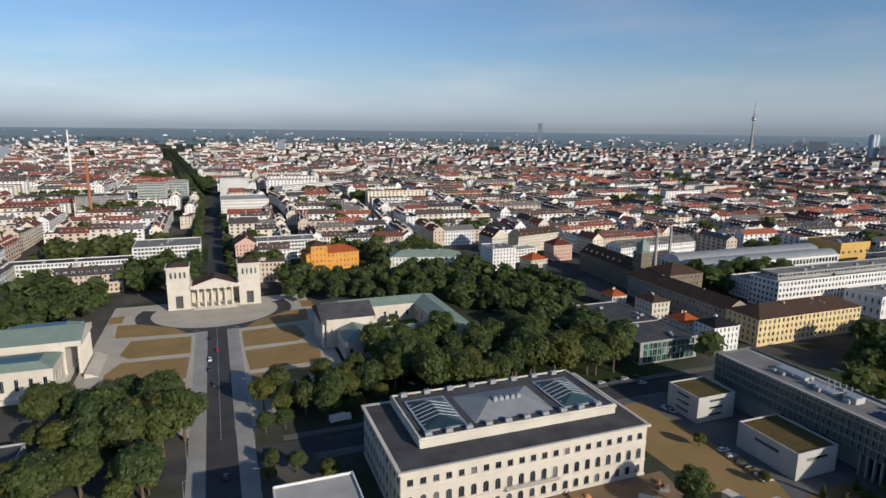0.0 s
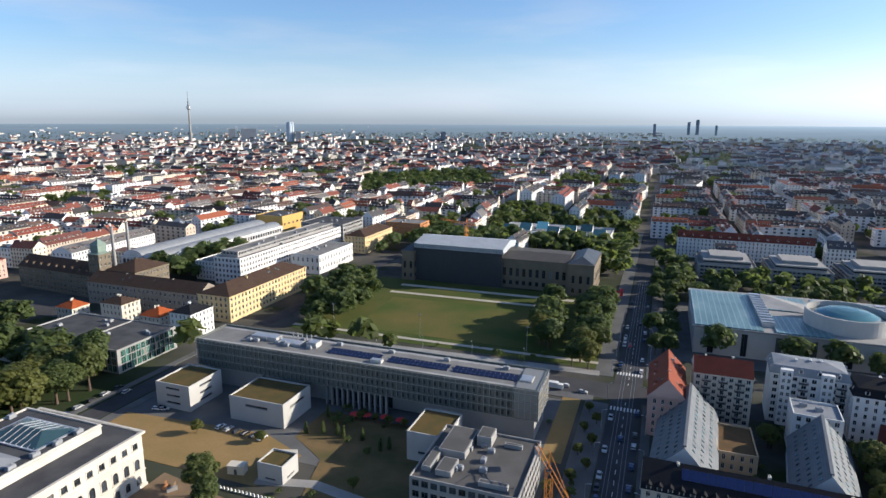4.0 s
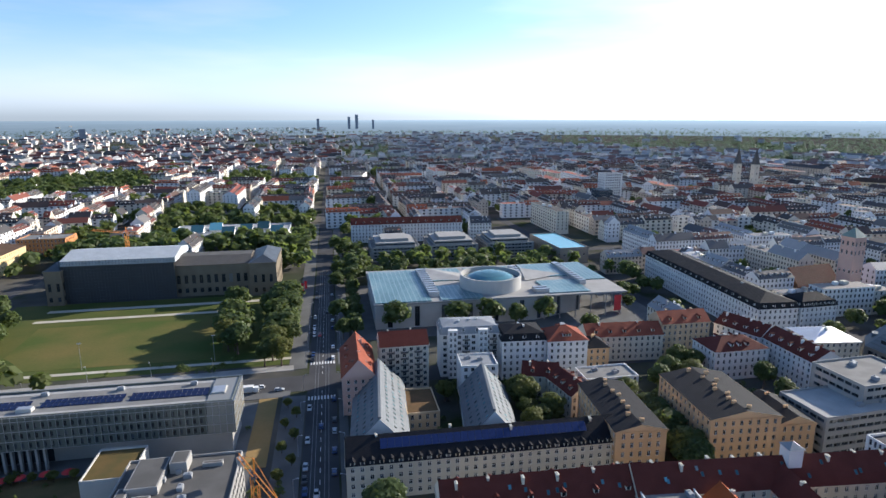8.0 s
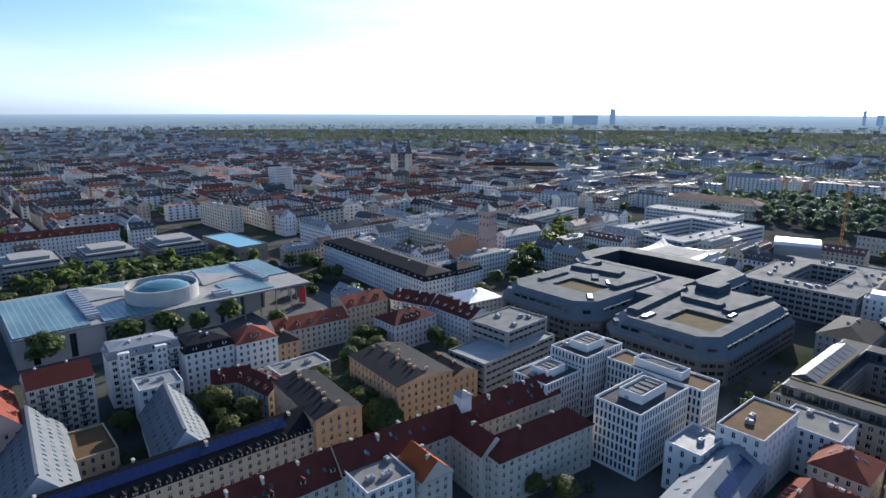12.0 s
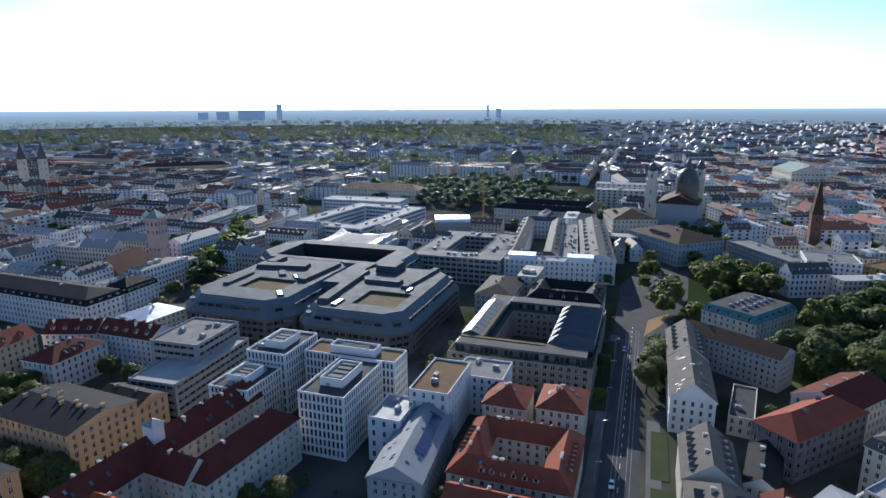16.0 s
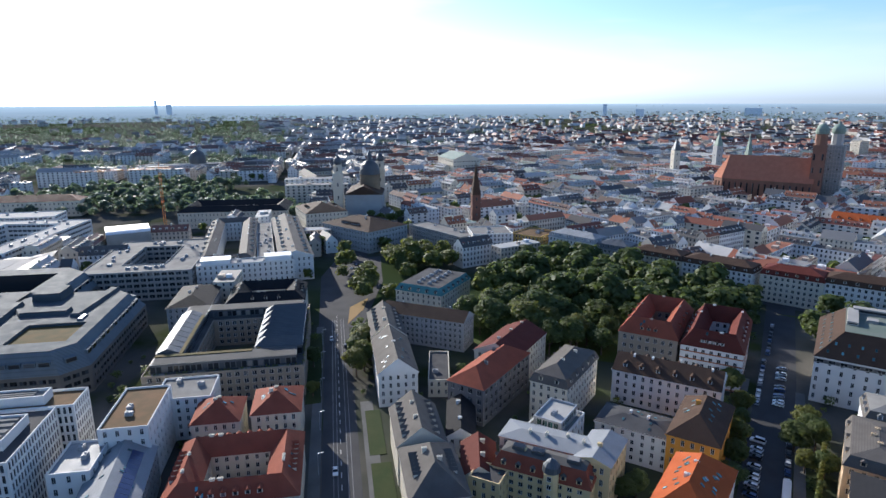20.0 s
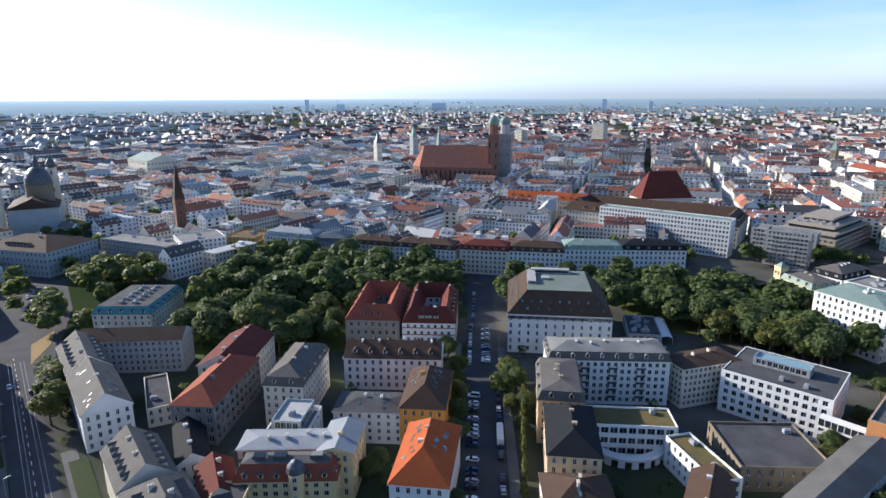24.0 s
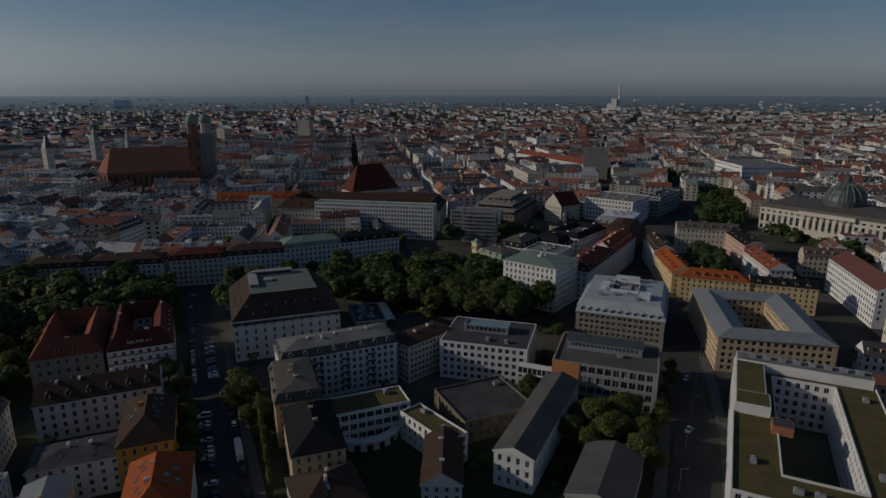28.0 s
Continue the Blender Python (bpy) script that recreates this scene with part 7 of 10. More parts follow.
building("shed_hall", "low hall with dark folded metal roof", 24.5, -167, 18, 30, 0, 8.5, rows=2, wall=GREY, roof="gable", rh=2.6, cover=GREYFELT, chimneys=0, category="hall")
ob = building("domed_roof_office", "brown stone office with pale metal attic storey", 43.5, -310.5, 42, 48, 4, 15.5, rows=5, bay=2.6, ww=1.7, wall=PALESTONE, roof="mansard", rh=6.6, cover=PALETIN, upper=PALETIN, dormers=12, chimneys=0, mansard=(3.2, 6.4), category="office")
for k in range(16):
    part("roof_vent", vent_mesh(), None, ob, at=pose(-12 + (k * 7) % 25, -17 + k * 2.2, 21.9, 0, 0, 90 * (k % 2)))
for x0, x1, y0, y1, z in ((-13, -8, 8, 15, 24.0), (8, 12, -4, 4, 23.8), (-6, 6, -17, -13, 24)):
    s = Shape()
    s.box(x0, x1, y0, y1, 21.7, z)
    s.box(x0 - 0.2, x1 + 0.2, y0 - 0.2, y1 + 0.2, z, z + 0.2)
    part("lift_house", s, WHITETIN, ob)
s = Shape()
for x0, x1, y0, y1 in ((-7, 6.5, -11, -10.6), (-7, 6.5, 5.6, 6), (-7, -6.6, -10.6, 5.6), (6.1, 6.5, -10.6, 5.6)):
    s.box(x0, x1, y0, y1, 21.7, 23.2)
s.box(-6.6, 6.1, -10.6, 5.6, 21.7, 21.95, 1)
part("roof_well", s, [WHITETIN, GLASS], ob, "glazed light well with a pale rim")
for k in range(9):
    part("dormer", dormer_mesh(WHITE, TINROOF), None, ob, at=pose(-17 + k * 4.25, 21.2, 18.4))
ob = court_building("green_roof_office", "pale office with planted roofs round a court", -32, -205, 46, 92, 0, 19, deep=13, rows=5, bay=3, ww=1.6, wall=WHITE, flat=True, cover=GREENROOF, gear=2, category="office")
for name, x0, x1, y0, y1, z, mats in (("roof_pavilion", 6, 12, 4, 10, 21.2, [BRICK, FELT]), ("upper_storey", 12, 22.6, -10, 0, 22, [WHITE, GREENROOF]), ("upper_storey", -22, 22.6, -45, -37, 22, [WHITE, GRAVEL]), ("upper_storey", 13, 22.6, -37, -10, 21.6, [WHITE, GREENROOF])):
    s = Shape()
    s.box(x0, x1, y0, y1, 18.2, z)
    s.box(x0 + 0.4, x1 - 0.4, y0 + 0.4, y1 - 0.4, z, z + 0.06, 1)
    part(name, s, mats, ob)
for k in range(8):
    part("roof_vent", vent_mesh(), None, ob, at=pose(-18 + k * 5, -41, 22.06))
court_building("stone_office", "tan stone office with blue-grey metal roofs", -18, -316, 48, 70, 13, 16.5, deep=14, rows=5, bay=3, ww=1.7, wall=TAN, rh=2.6, cover=TINROOF, category="office")
building("corner_house", "yellow corner house with orange tiled roof", 27, -397, 14, 46, 20, 16, rows=5, wall=YELLOW, roof="gable", rh=5, cover=ORANGETILE, dormers=6, chimneys=3, category="house")
building("corner_house", "yellow house with bright orange tiled roof", 3, -377, 38, 14, 5, 15.6, rows=5, wall=YELLOW, roof="hip", rh=4.6, cover=ORANGETILE, dormers=5, chimneys=2, category="house")
building("corner_house", "yellow house with dark flat-pitched roof", -33, -381, 34, 14, 5, 15.6, rows=5, wall=YELLOW, roof="gable", rh=3, cover=SLATE, dormers=5, chimneys=2, category="house")
building("court_house", "pale house with dark roof beside the street canyon", 41, -441, 14, 42, 18, 17, rows=5, wall=WHITE, roof="gable", rh=4.5, cover=BROWN, dormers=6, chimneys=3, category="house")
building("court_house", "grey-roofed house closing the wooded court", 13, -499, 44, 14, 10, 20, rows=5, wall=CREAM, roof="gable", rh=4, cover=GREYTILE, dormers=6, chimneys=3, category="house")
building("court_house", "pale house with a dark low roof", -13, -480, 14, 48, 18, 18.5, rows=5, wall=PINK, roof="gable", rh=3.6, cover=SLATE, dormers=5, chimneys=2, category="house")
building("court_house", "white house with a red tiled roof", -27, -434, 14, 46, 18, 15, rows=4, wall=WHITE, roof="gable", rh=4.4, cover=RED, dormers=4, chimneys=2, category="house")
ob = building("corner_dome_house", "dark stone corner house with a rounded pale metal roof", 79, -507, 34, 34, -4, 18, rows=5, bay=3, wall=DARKBRICK, roof="mansard", rh=6.4, cover=TINROOF, upper=WHITETIN, dormers=6, chimneys=2, mansard=(4.4, 5.4), category="house")
for k in range(7):
    part("roof_vent", vent_mesh(), None, ob, at=pose(-9 + (k * 5) % 19, -9 + k * 3, 24.1, 0, 0, 90 * (k % 2)))
building("white_hotel", "tall white hotel with green copper roof", 96, -334, 34, 29, -11.5, 26, rows=7, bay=2.9, ww=1.2, wall=WHITE, roof="hip", rh=2.2, cover=COPPER, chimneys=4, category="hotel")
ob = building("yellow_townhouse", "yellow ornate house with copper corner turret", 135, -364, 28, 18, -27, 18, rows=5, bay=3, wall=YELLOW, roof="mansard", rh=4.5, cover=COPPER, upper=GREYTILE, dormers=4, chimneys=2, category="house")
s = Shape()
s.box(9.5, 14.6, 4.6, 9.7, 17, 24)
s.box(9.2, 14.9, 4.3, 10.0, 23.4, 24)
turret = part("turret", s, YELLOW, ob)
for k in range(2):
    part("window", window_mesh(1.1, 2.4, STEEL, GLASS), None, turret, at=pose(10.9 + k * 2.3, 9.72, 19.2))
s = Shape()
s.solid([(9.2, 4.3, 24), (14.9, 4.3, 24), (14.9, 10, 24), (9.2, 10, 24), (12.05, 7.15, 26.6)], [(0, 1, 4), (1, 2, 4), (2, 3, 4), (3, 0, 4)])
part("cap", s, COPPER, turret)
building("street_row", "white street row with dark red mansard", 76, -372, 17, 52, -6, 18, rows=5, bay=3, wall=WHITE, roof="mansard", rh=6, cover=BROWN, upper=DKRED, dormers=8, chimneys=4, category="house")
building("street_row", "white street row with orange tiled roof", 70, -425, 17, 54, -6, 18, rows=5, bay=3, wall=WHITE, roof="gable", rh=6.5, cover=ORANGETILE, dormers=8, chimneys=4, category="house")
building("street_row", "white house with dark mansard and clear attic windows", 128, -395, 18, 30, -12, 19, rows=5, bay=3, wall=WHITE, roof="mansard", rh=6, cover=SLATE, upper=GREYTILE, dormers=5, chimneys=3, category="house")
building("street_row", "white flat-roofed house with roof huts", 105, -381, 24, 24, -10, 21, rows=6, bay=3, wall=WHITE, roof="flat", cover=GRAVEL, gear=6, category="house")
building("street_row", "white house with a domed slate roof", 110, -409, 22, 20, -12, 17, rows=4, bay=3, wall=WHITE, roof="mansard", rh=8, cover=SLATE, mansard=(3.4, 6.2), dormers=3, chimneys=1, category="house")
court_building("street_court", "white court block with dark sunken roofs", 102, -447, 28, 46, -14, 19, deep=8.5, rows=5, bay=3, ww=1.5, wall=WHITE, rh=3.4, cover=SLATE, chimneys=1, category="building")
building("street_row", "tall dark brick house at the street canyon", 71, -471, 17, 34, -3, 21, rows=6, bay=3, wall=DARKBRICK, roof="mansard", rh=5, cover=BROWN, dormers=5, chimneys=2, category="house")
ob = building("artists_house", "dark-roofed house with a slate lantern and statue base", 116, -484, 26, 22, -14, 15, rows=4, bay=3, wall=PALESTONE, roof="hip", rh=6, cover=SLATE, chimneys=2, category="house")
s = Shape()
s.lathe(2, 4, [(2.6, 18), (2.6, 23), (3.0, 23.4), (2.2, 25.4), (0.9, 26.6), (0.8, 29), (0.2, 31)], 12)
part("lantern", s, DARKTIN, ob)

# the front along the park
for x, y, w, d, turn, h, wall, cover, roof, rows, label in (
        (488, -88, 68, 20, 29, 17, CONCRETE, GRAVEL, "flat", 5, "grey office with long window bands"), (462, -122, 30, 32, -4, 20, WHITE, GRAVEL, "flat", 6, "white office cube with square windows"),
        (456, -158, 26, 30, 40, 18, OCHRE, BROWNROOF, "flat", 5, "brown-clad office with planted roof"), (424, -182, 42, 18, 33, 19, WHITE, TINROOF, "mansard", 5, "white office with metal attic"),
        (398, -201, 26, 18, 40, 17, GREY, DARKTIN, "mansard", 5, "grey office with dark attic"), (372, -222, 36, 18, 36, 17, CREAM, BROWN, "mansard", 5, "cream house with brown mansard"),
        (340, -246, 44, 18, 36, 17, WHITE, BROWN, "mansard", 5, "white house with brown mansard"), (309, -274, 34, 18, 40, 17.5, CREAM, DKRED, "mansard", 5, "pale house with dark red mansard"),
        (284, -299, 38, 18, 42, 17.5, WHITE, BROWN, "mansard", 5, "white house with brown mansard"), (262, -330, 40, 18, 49, 18.5, WHITE, COPPER, "mansard", 5, "white house with green mansard"),
        (236, -362, 44, 18, 50, 18.5, WHITE, SLATE, "mansard", 5, "white house with black mansard")):
    building("park_front_house", label, x, y, w, d, turn, h, rows=rows, bay=3.1, ww=1.5, wall=wall, roof=roof, rh=6, cover=cover, dormers=6, chimneys=2, gear=4, category="building")
building("slab_office", "long white slab with a fine window grid", 274, -436, 105, 15, 14.3, 29, rows=8, bay=2.6, ww=1.7, wall=WHITE, roof="flat", cover=COPPER, gear=3, category="office")
ob = building("slab_office", "pale slab with green glass balconies", 186, -459, 29, 14, 15, 26, rows=8, bay=2.6, ww=1.7, wall=CONCRETE, roof="flat", cover=GRAVEL, gear=3, category="office")
for k in range(7):
    for i in range(4):
        s = Shape()
        s.box(-13.4 + i * 7, -7.6 + i * 7, 7.02, 8.3, 3.2 + k * 3.1, 3.4 + k * 3.1)
        s.box(-13.4 + i * 7, -7.6 + i * 7, 8.2, 8.3, 3.4 + k * 3.1, 4.4 + k * 3.1)
        part("balcony", s, CONCRETE, ob)
building("glass_office", "grey office with glass bands", 200, -486, 44, 20, 14, 21, rows=6, bay=2.6, ww=2.2, wall=GREY, roof="flat", cover=GRAVEL, gear=5, category="office")
ob = building("stepped_office", "pale stone terraced office with planted flat roofs", 198, -552, 46, 84, 2, 13, rows=3, bay=4, ww=2.4, wall=PALESTONE, roof="flat", cover=GREENROOF, gear=0, category="office")
for k, (x0, x1, y0, y1, z0) in enumerate(((-20, 20, -39, 37, 12.2), (-16, 17, -36, 28, 16.2), (-9, 12, -30, 12, 20.2))):
    s = Shape()
    s.box(x0, x1, y0, y1, z0, z0 + 2.2, 1)
    s.box(x0 - 1.2, x1 + 1.2, y0 - 1.2, y1 + 1.2, z0 + 2.2, z0 + 4.0)
    part("terrace_storey", s, [PALESTONE, GLASS], ob, "set-back storey with a dark glass band under a pale parapet")
for k in range(14):
    part("roof_vent", vent_mesh(), None, ob, at=pose(-14 + (k * 11) % 28, 14 + (k % 3) * 4, 20.2, 0, 0, 90 * (k % 2)))
court_building("brown_roof_court", "long court block with brown tiled roofs", 312, -478, 150, 58, 19, 18, deep=16, rows=4, bay=3.2, wall=CREAM, rh=8, cover=BROWN, dormers=12, chimneys=4, category="building")
building("red_church", "church with high red roof and octagon", 345, -540, 54, 26, 60, 22, rows=1, bay=7, ww=2, tall=9, wall=CREAM, roof="hip", rh=26, cover=DKRED, chimneys=0, category="church")
building("red_court_house", "long court house with orange roof", 430, -470, 90, 18, 30, 16, rows=3, wall=CREAM, roof="gable", rh=7, cover=ORANGETILE, dormers=10, category="building")
building("white_bank", "white office with square windows", 99, -604, 48, 46, -11.5, 22, rows=5, bay=3.2, ww=1.7, wall=WHITE, roof="flat", cover=GRAVEL, gear=9, category="office")
building("bank_wing", "long grey office wing with window bands", 62, -660, 15, 60, -13, 20, rows=5, bay=3, ww=2.2, wall=GREY, roof="flat", cover=FELT, gear=3, category="office")
building("gable_house", "pale ornate house with a tall stone gable", 145, -571, 20, 28, -25, 16, rows=4, wall=CREAM, roof="gable", rh=12, cover=DKRED, chimneys=0, category="house")

ob = thing("garden_loggia", "low curved white garden loggia with arches", "loggia", 113, -167, 0, 47.5)
s = Shape()
for k in range(20):
    t0, t1 = radians(k * 9), radians(k * 9 + (9 if k % 2 else 6))
    for r0, r1, z0, z1 in (((14.0, 14.5, 0, 3.4) if k % 2 == 0 else (14.0, 14.5, 2.5, 3.4)), (11.5, 15.0, 3.4, 3.7)):
        u = [(r * math.cos(t), r * math.sin(t)) for r, t in ((r0, t0), (r1, t0), (r1, radians(k * 9 + 9)), (r0, radians(k * 9 + 9)))]
        s.prism(u, z0, z1)
part("arcade", s, WHITE, ob)
ob = thing("foot_bridge", "glazed white bridge between the school and the office", "bridge", 64, -221.5, 0, 4)
s = Shape()
s.box(-7, 7, -1.8, 1.8, 8.4, 9.2)
s.box(-7, 7, -1.8, 1.8, 11.8, 12.3)
for k in range(8):
    for y in (-1.8, 1.6):
        s.box(-7 + k * 1.98, -6.8 + k * 1.98, y, y + 0.2, 9.2, 11.8)
part("deck", s, WHITE, ob)
s = Shape()
s.box(-6.9, 6.9, -1.7, 1.7, 9.2, 11.8)
part("glazing", s, GLASS, ob)

# ---- palaces by the eastern square ----
building("palace", "long grey palace with brown hipped roof", 518, -24, 62, 44, 38, 18, rows=4, bay=3.6, ww=1.4, wall=GREY, roof="hip", rh=7, cover=BROWN, dormers=8, chimneys=6, category="palace")
building("palace", "cream palace with dark hipped roof", 596, 14, 50, 40, 14, 19, rows=4, bay=3.6, ww=1.4, wall=CREAM, roof="hip", rh=7, cover=BROWN, dormers=6, chimneys=6, category="palace")
court_building("palace_wing", "pale residence wings round a court", 872, 10, 110, 60, 12, 20, deep=15, rows=4, bay=4, ww=1.5, wall=CREAM, rh=5, cover=GREYTILE, chimneys=4, category="palace")

ob = building("low_annexe", "low annexe with cluttered dark flat roof", 172, -262, 28, 16, -48, 5, rows=1, bay=3.4, ww=2, wall=GREY, roof="flat", cover=FELT, gear=14, lights=6, category="annexe")
ob = thing("vaulted_canopy", "pale vaulted canopy beside the low annexe", "canopy", 164, -269, 0, -48)
claim(164, -269, 28, 6, -48)
for k in range(4):
    s = Shape()
    arc = [(2.8 * math.cos(radians(180 - 18 * i)), 3.4 + 1.3 * math.sin(radians(18 * i))) for i in range(11)]
    for i in range(10):
        (y0, z0), (y1, z1) = arc[i], arc[i + 1]
        s.face((-3.4, y0, z0), (3.4, y0, z0), (3.4, y1, z1), (-3.4, y1, z1))
        s.face((-3.4, y1, z1 - 0.15), (3.4, y1, z1 - 0.15), (3.4, y0, z0 - 0.15), (-3.4, y0, z0 - 0.15))
    part("vault", s, WHITETIN, ob, at=pose(-10.5 + 7 * k, 0, 0))
for x in (-13.8, -7, 0, 7, 13.8):
    for y in (-2.7, 2.7):
        s = Shape()
        s.box(x - 0.1, x + 0.1, y - 0.1, y + 0.1, 0, 3.4)
        part("post", s, STEEL, ob)

# ---- landmarks of the old town and the horizon ----


def onion(s, x, y, z, r, mat=0):
    s.lathe(x, y, [(r * 0.75, z), (r, z + r * 0.7), (r * 0.95, z + r * 1.1), (r * 0.6, z + r * 1.7), (r * 0.22, z + r * 2.1), (r * 0.12, z + r * 2.6), (0.05, z + r * 3.3)], 16, mat)


def cathedral():
    ob = thing("brick_cathedral", "great brick cathedral with red roof and two domed towers", "cathedral", 590, -540, 0, 41)
    claim(620, -505, 120, 44, 48)
    s, wins = Shape(), []
    for p0, p1 in (((6, -19), (100, -19)), ((100, -19), (112, -8)), ((112, -8), (112, 8)), ((112, 8), (100, 19)), ((100, 19), (6, 19)), ((6, 19), (6, -19))):
        facade(s, wins, p0, p1, 0, 30, [(6, 20)], 6.4, 2.6, recess=0.6)
    part("nave", s, DOMBRICK, ob)
    pier = Shape()
    pier.solid([(-0.5, -0.95, 0), (0.5, -0.95, 0), (0.5, 0.95, 0), (-0.5, 0.95, 0), (-0.5, -0.95, 26), (0.5, -0.95, 26), (0.5, 0.95, 28), (-0.5, 0.95, 28)],
               [(0, 1, 5, 4), (1, 2, 6, 5), (2, 3, 7, 6), (3, 0, 4, 7), (4, 5, 6, 7), (3, 2, 1, 0)])
    pier = pier.mesh("buttress", DOMBRICK)
    for k in range(15):
        for side in (-1, 1):
            part("buttress", pier, None, ob, at=pose(9.1 + k * 6.4, side * 19.9, 0, 0, 0, 0 if side < 0 else 180))
    put_windows(ob, wins, FRAMED, GLASS)
    r = Shape()
    r.solid([(5, -20, 30), (100, -20, 30), (100, 20, 30), (5, 20, 30), (5, 0, 57), (98, 0, 57), (113, -8, 30), (113, 8, 30)],
            [(0, 1, 5, 4), (2, 3, 4, 5), (3, 0, 4), (1, 6, 5), (6, 7, 5), (7, 2, 5)])
    part("nave_roof", r, DOMTILE, ob)
    for x, y in ((-9, -10), (4, 10)):
        t, more = Shape(), []
        for p0, p1 in (((x - 6, y - 6), (x + 6, y - 6)), ((x + 6, y - 6), (x + 6, y + 6)), ((x + 6, y + 6), (x - 6, y + 6)), ((x - 6, y + 6), (x - 6, y - 6))):
            facade(t, more, p0, p1, 0, 72, [(14, 6), (28, 6), (42, 6), (56, 7)], 8, 2.0, recess=0.5)
        t.box(x - 6.4, x + 6.4, y - 6.4, y + 6.4, 71, 72.6)
        t.lathe(x, y, [(6.0, 72.6), (6.0, 84), (6.5, 84.4)], 8)
        tower = part("tower", t, DOMBRICK if y > 0 else GREY, ob)
        c = Shape()
        c.lathe(x, y, [(6.2, 84.4), (6.9, 87), (6.6, 90), (5.0, 93), (2.2, 95), (0.6, 96), (0.3, 98.6)], 16)
        part("dome_cap", c, COPPER, tower)
        put_windows(ob, more, FRAMED, GLASS)


cathedral()
ob = thing("tower_scaffold", "grey scaffold with netting round one cathedral tower", "scaffold", 583.2, -545.9, 0, 41)
for k in range(7):
    for sx, sy, along in ((-8.6, -18.6, 0), (-8.6, -1.4, 0), (-8.6, -18.6, 1), (8.6, -18.6, 1)):
        s = Shape()
        x0, y0 = (sx + k * 2.86, sy) if not along else (sx, sy + k * 2.86)
        s.box(x0 - 0.14, x0 + 0.14, y0 - 0.14, y0 + 0.14, 0, 73)
        part("standard", s, STEEL, ob)
s = Shape()
for k in range(32):
    z = 2 + k * 2.2
    for x0, x1, y0, y1 in ((-8.8, 8.8, -18.8, -17.4), (-8.8, 8.8, -2.6, -1.2), (-8.8, -7.4, -17.4, -2.6), (7.4, 8.8, -17.4, -2.6)):
        s.box(x0, x1, y0, y1, z, z + 0.22)
tagged(part("deck", s, CONCRETE, ob), kind="stuff")
s = Shape()
for k in range(16):
    z = 2.4 + k * 4.4
    for x0, x1, y0, y1 in ((-8.45, 8.45, -18.5, -18.44), (-8.45, 8.45, -1.56, -1.5), (-8.5, -8.44, -18.4, -1.6), (8.44, 8.5, -18.4, -1.6)):
        s.box(x0, x1, y0, y1, z, z + 2.9)
tagged(part("netting", s, plaster("grey_netting", (0.33, 0.34, 0.35), 0.2), ob, "grey dust netting in bands"), kind="stuff")


def court_church():
    ob = thing("court_church", "pale church with two towers and a dark dome, partly sheeted", "church", 660, -35, 0, -8)
    claim(660, -35, 80, 60, -8)
    for x, y in ((-20, 28), (18, -14)):
        t = Shape()
        t.box(x - 5, x + 5, y - 5, y + 5, 0, 48)
        for z in (16, 30, 42):
            t.box(x - 5.5, x + 5.5, y - 5.5, y + 5.5, z, z + 0.8)
        t.lathe(x, y, [(4.6, 48), (4.6, 56), (5.2, 56.4)], 16)
        tower = part("tower", t, CREAM, ob)
        for k in range(4):
            for z in (20, 34, 50):
                part("window", window_mesh(1.6, 4, STEEL, GLASS), None, tower, at=pose(x, y, z) @ Matrix.Rotation(radians(90 * k), 4, "Z") @ pose(0, 5.05, 0))
        c = Shape()
        onion(c, x, y, 56.4, 4.2)
        part("cap", c, DARKTIN, tower)
    n1 = Shape()
    n1.box(-30, 30, -18, 20, 0, 26)
    part("nave", n1, GREY, ob)
    r = Shape()
    r.solid([(-31, -19, 26), (31, -19, 26), (31, 21, 26), (-31, 21, 26), (-31, 1, 35), (31, 1, 35)], [(0, 1, 5, 4), (2, 3, 4, 5), (1, 2, 5), (3, 0, 4)])
    part("nave_roof", r, BROWN, ob)
    d = Shape()
    d.lathe(-2, -4, [(11, 26), (11, 44), (11.8, 44.5)], 24)
    drum = part("drum", d, OLDSTONE, ob)
    c = Shape()
    c.lathe(-2, -4, [(11.2, 44.5), (10.6, 50), (8.4, 55), (5, 58.5), (2.6, 59.6), (2.4, 64), (2.8, 64.3), (1.5, 66.5), (0.2, 70)], 24)
    part("dome", c, DARKTIN, drum)


court_church()


def spire(name, label, x, y, w, h, tip, wall, cap, turn=0):
    ob = thing(name, label, "tower", x, y, 0, turn)
    claim(x, y, w * 2, w * 2, turn)
    s, wins = Shape(), []
    a = w / 2
    for p0, p1 in (((-a, -a), (a, -a)), ((a, -a), (a, a)), ((a, a), (-a, a)), ((-a, a), (-a, -a))):
        facade(s, wins, p0, p1, 0, h, [(h * 0.45, 2.4), (h * 0.65, 2.4), (h * 0.85, 3.0)], w, 1.4)
    s.box(-a - 0.3, a + 0.3, -a - 0.3, a + 0.3, h - 0.6, h)
    part("shaft", s, wall, ob)
    put_windows(ob, wins, FRAMED, GLASS)
    c = Shape()
    c.solid([(-a, -a, h), (a, -a, h), (a, a, h), (-a, a, h), (0, 0, h + tip)], [(0, 1, 4), (1, 2, 4), (2, 3, 4), (3, 0, 4)])
    part("spire", c, cap, ob)


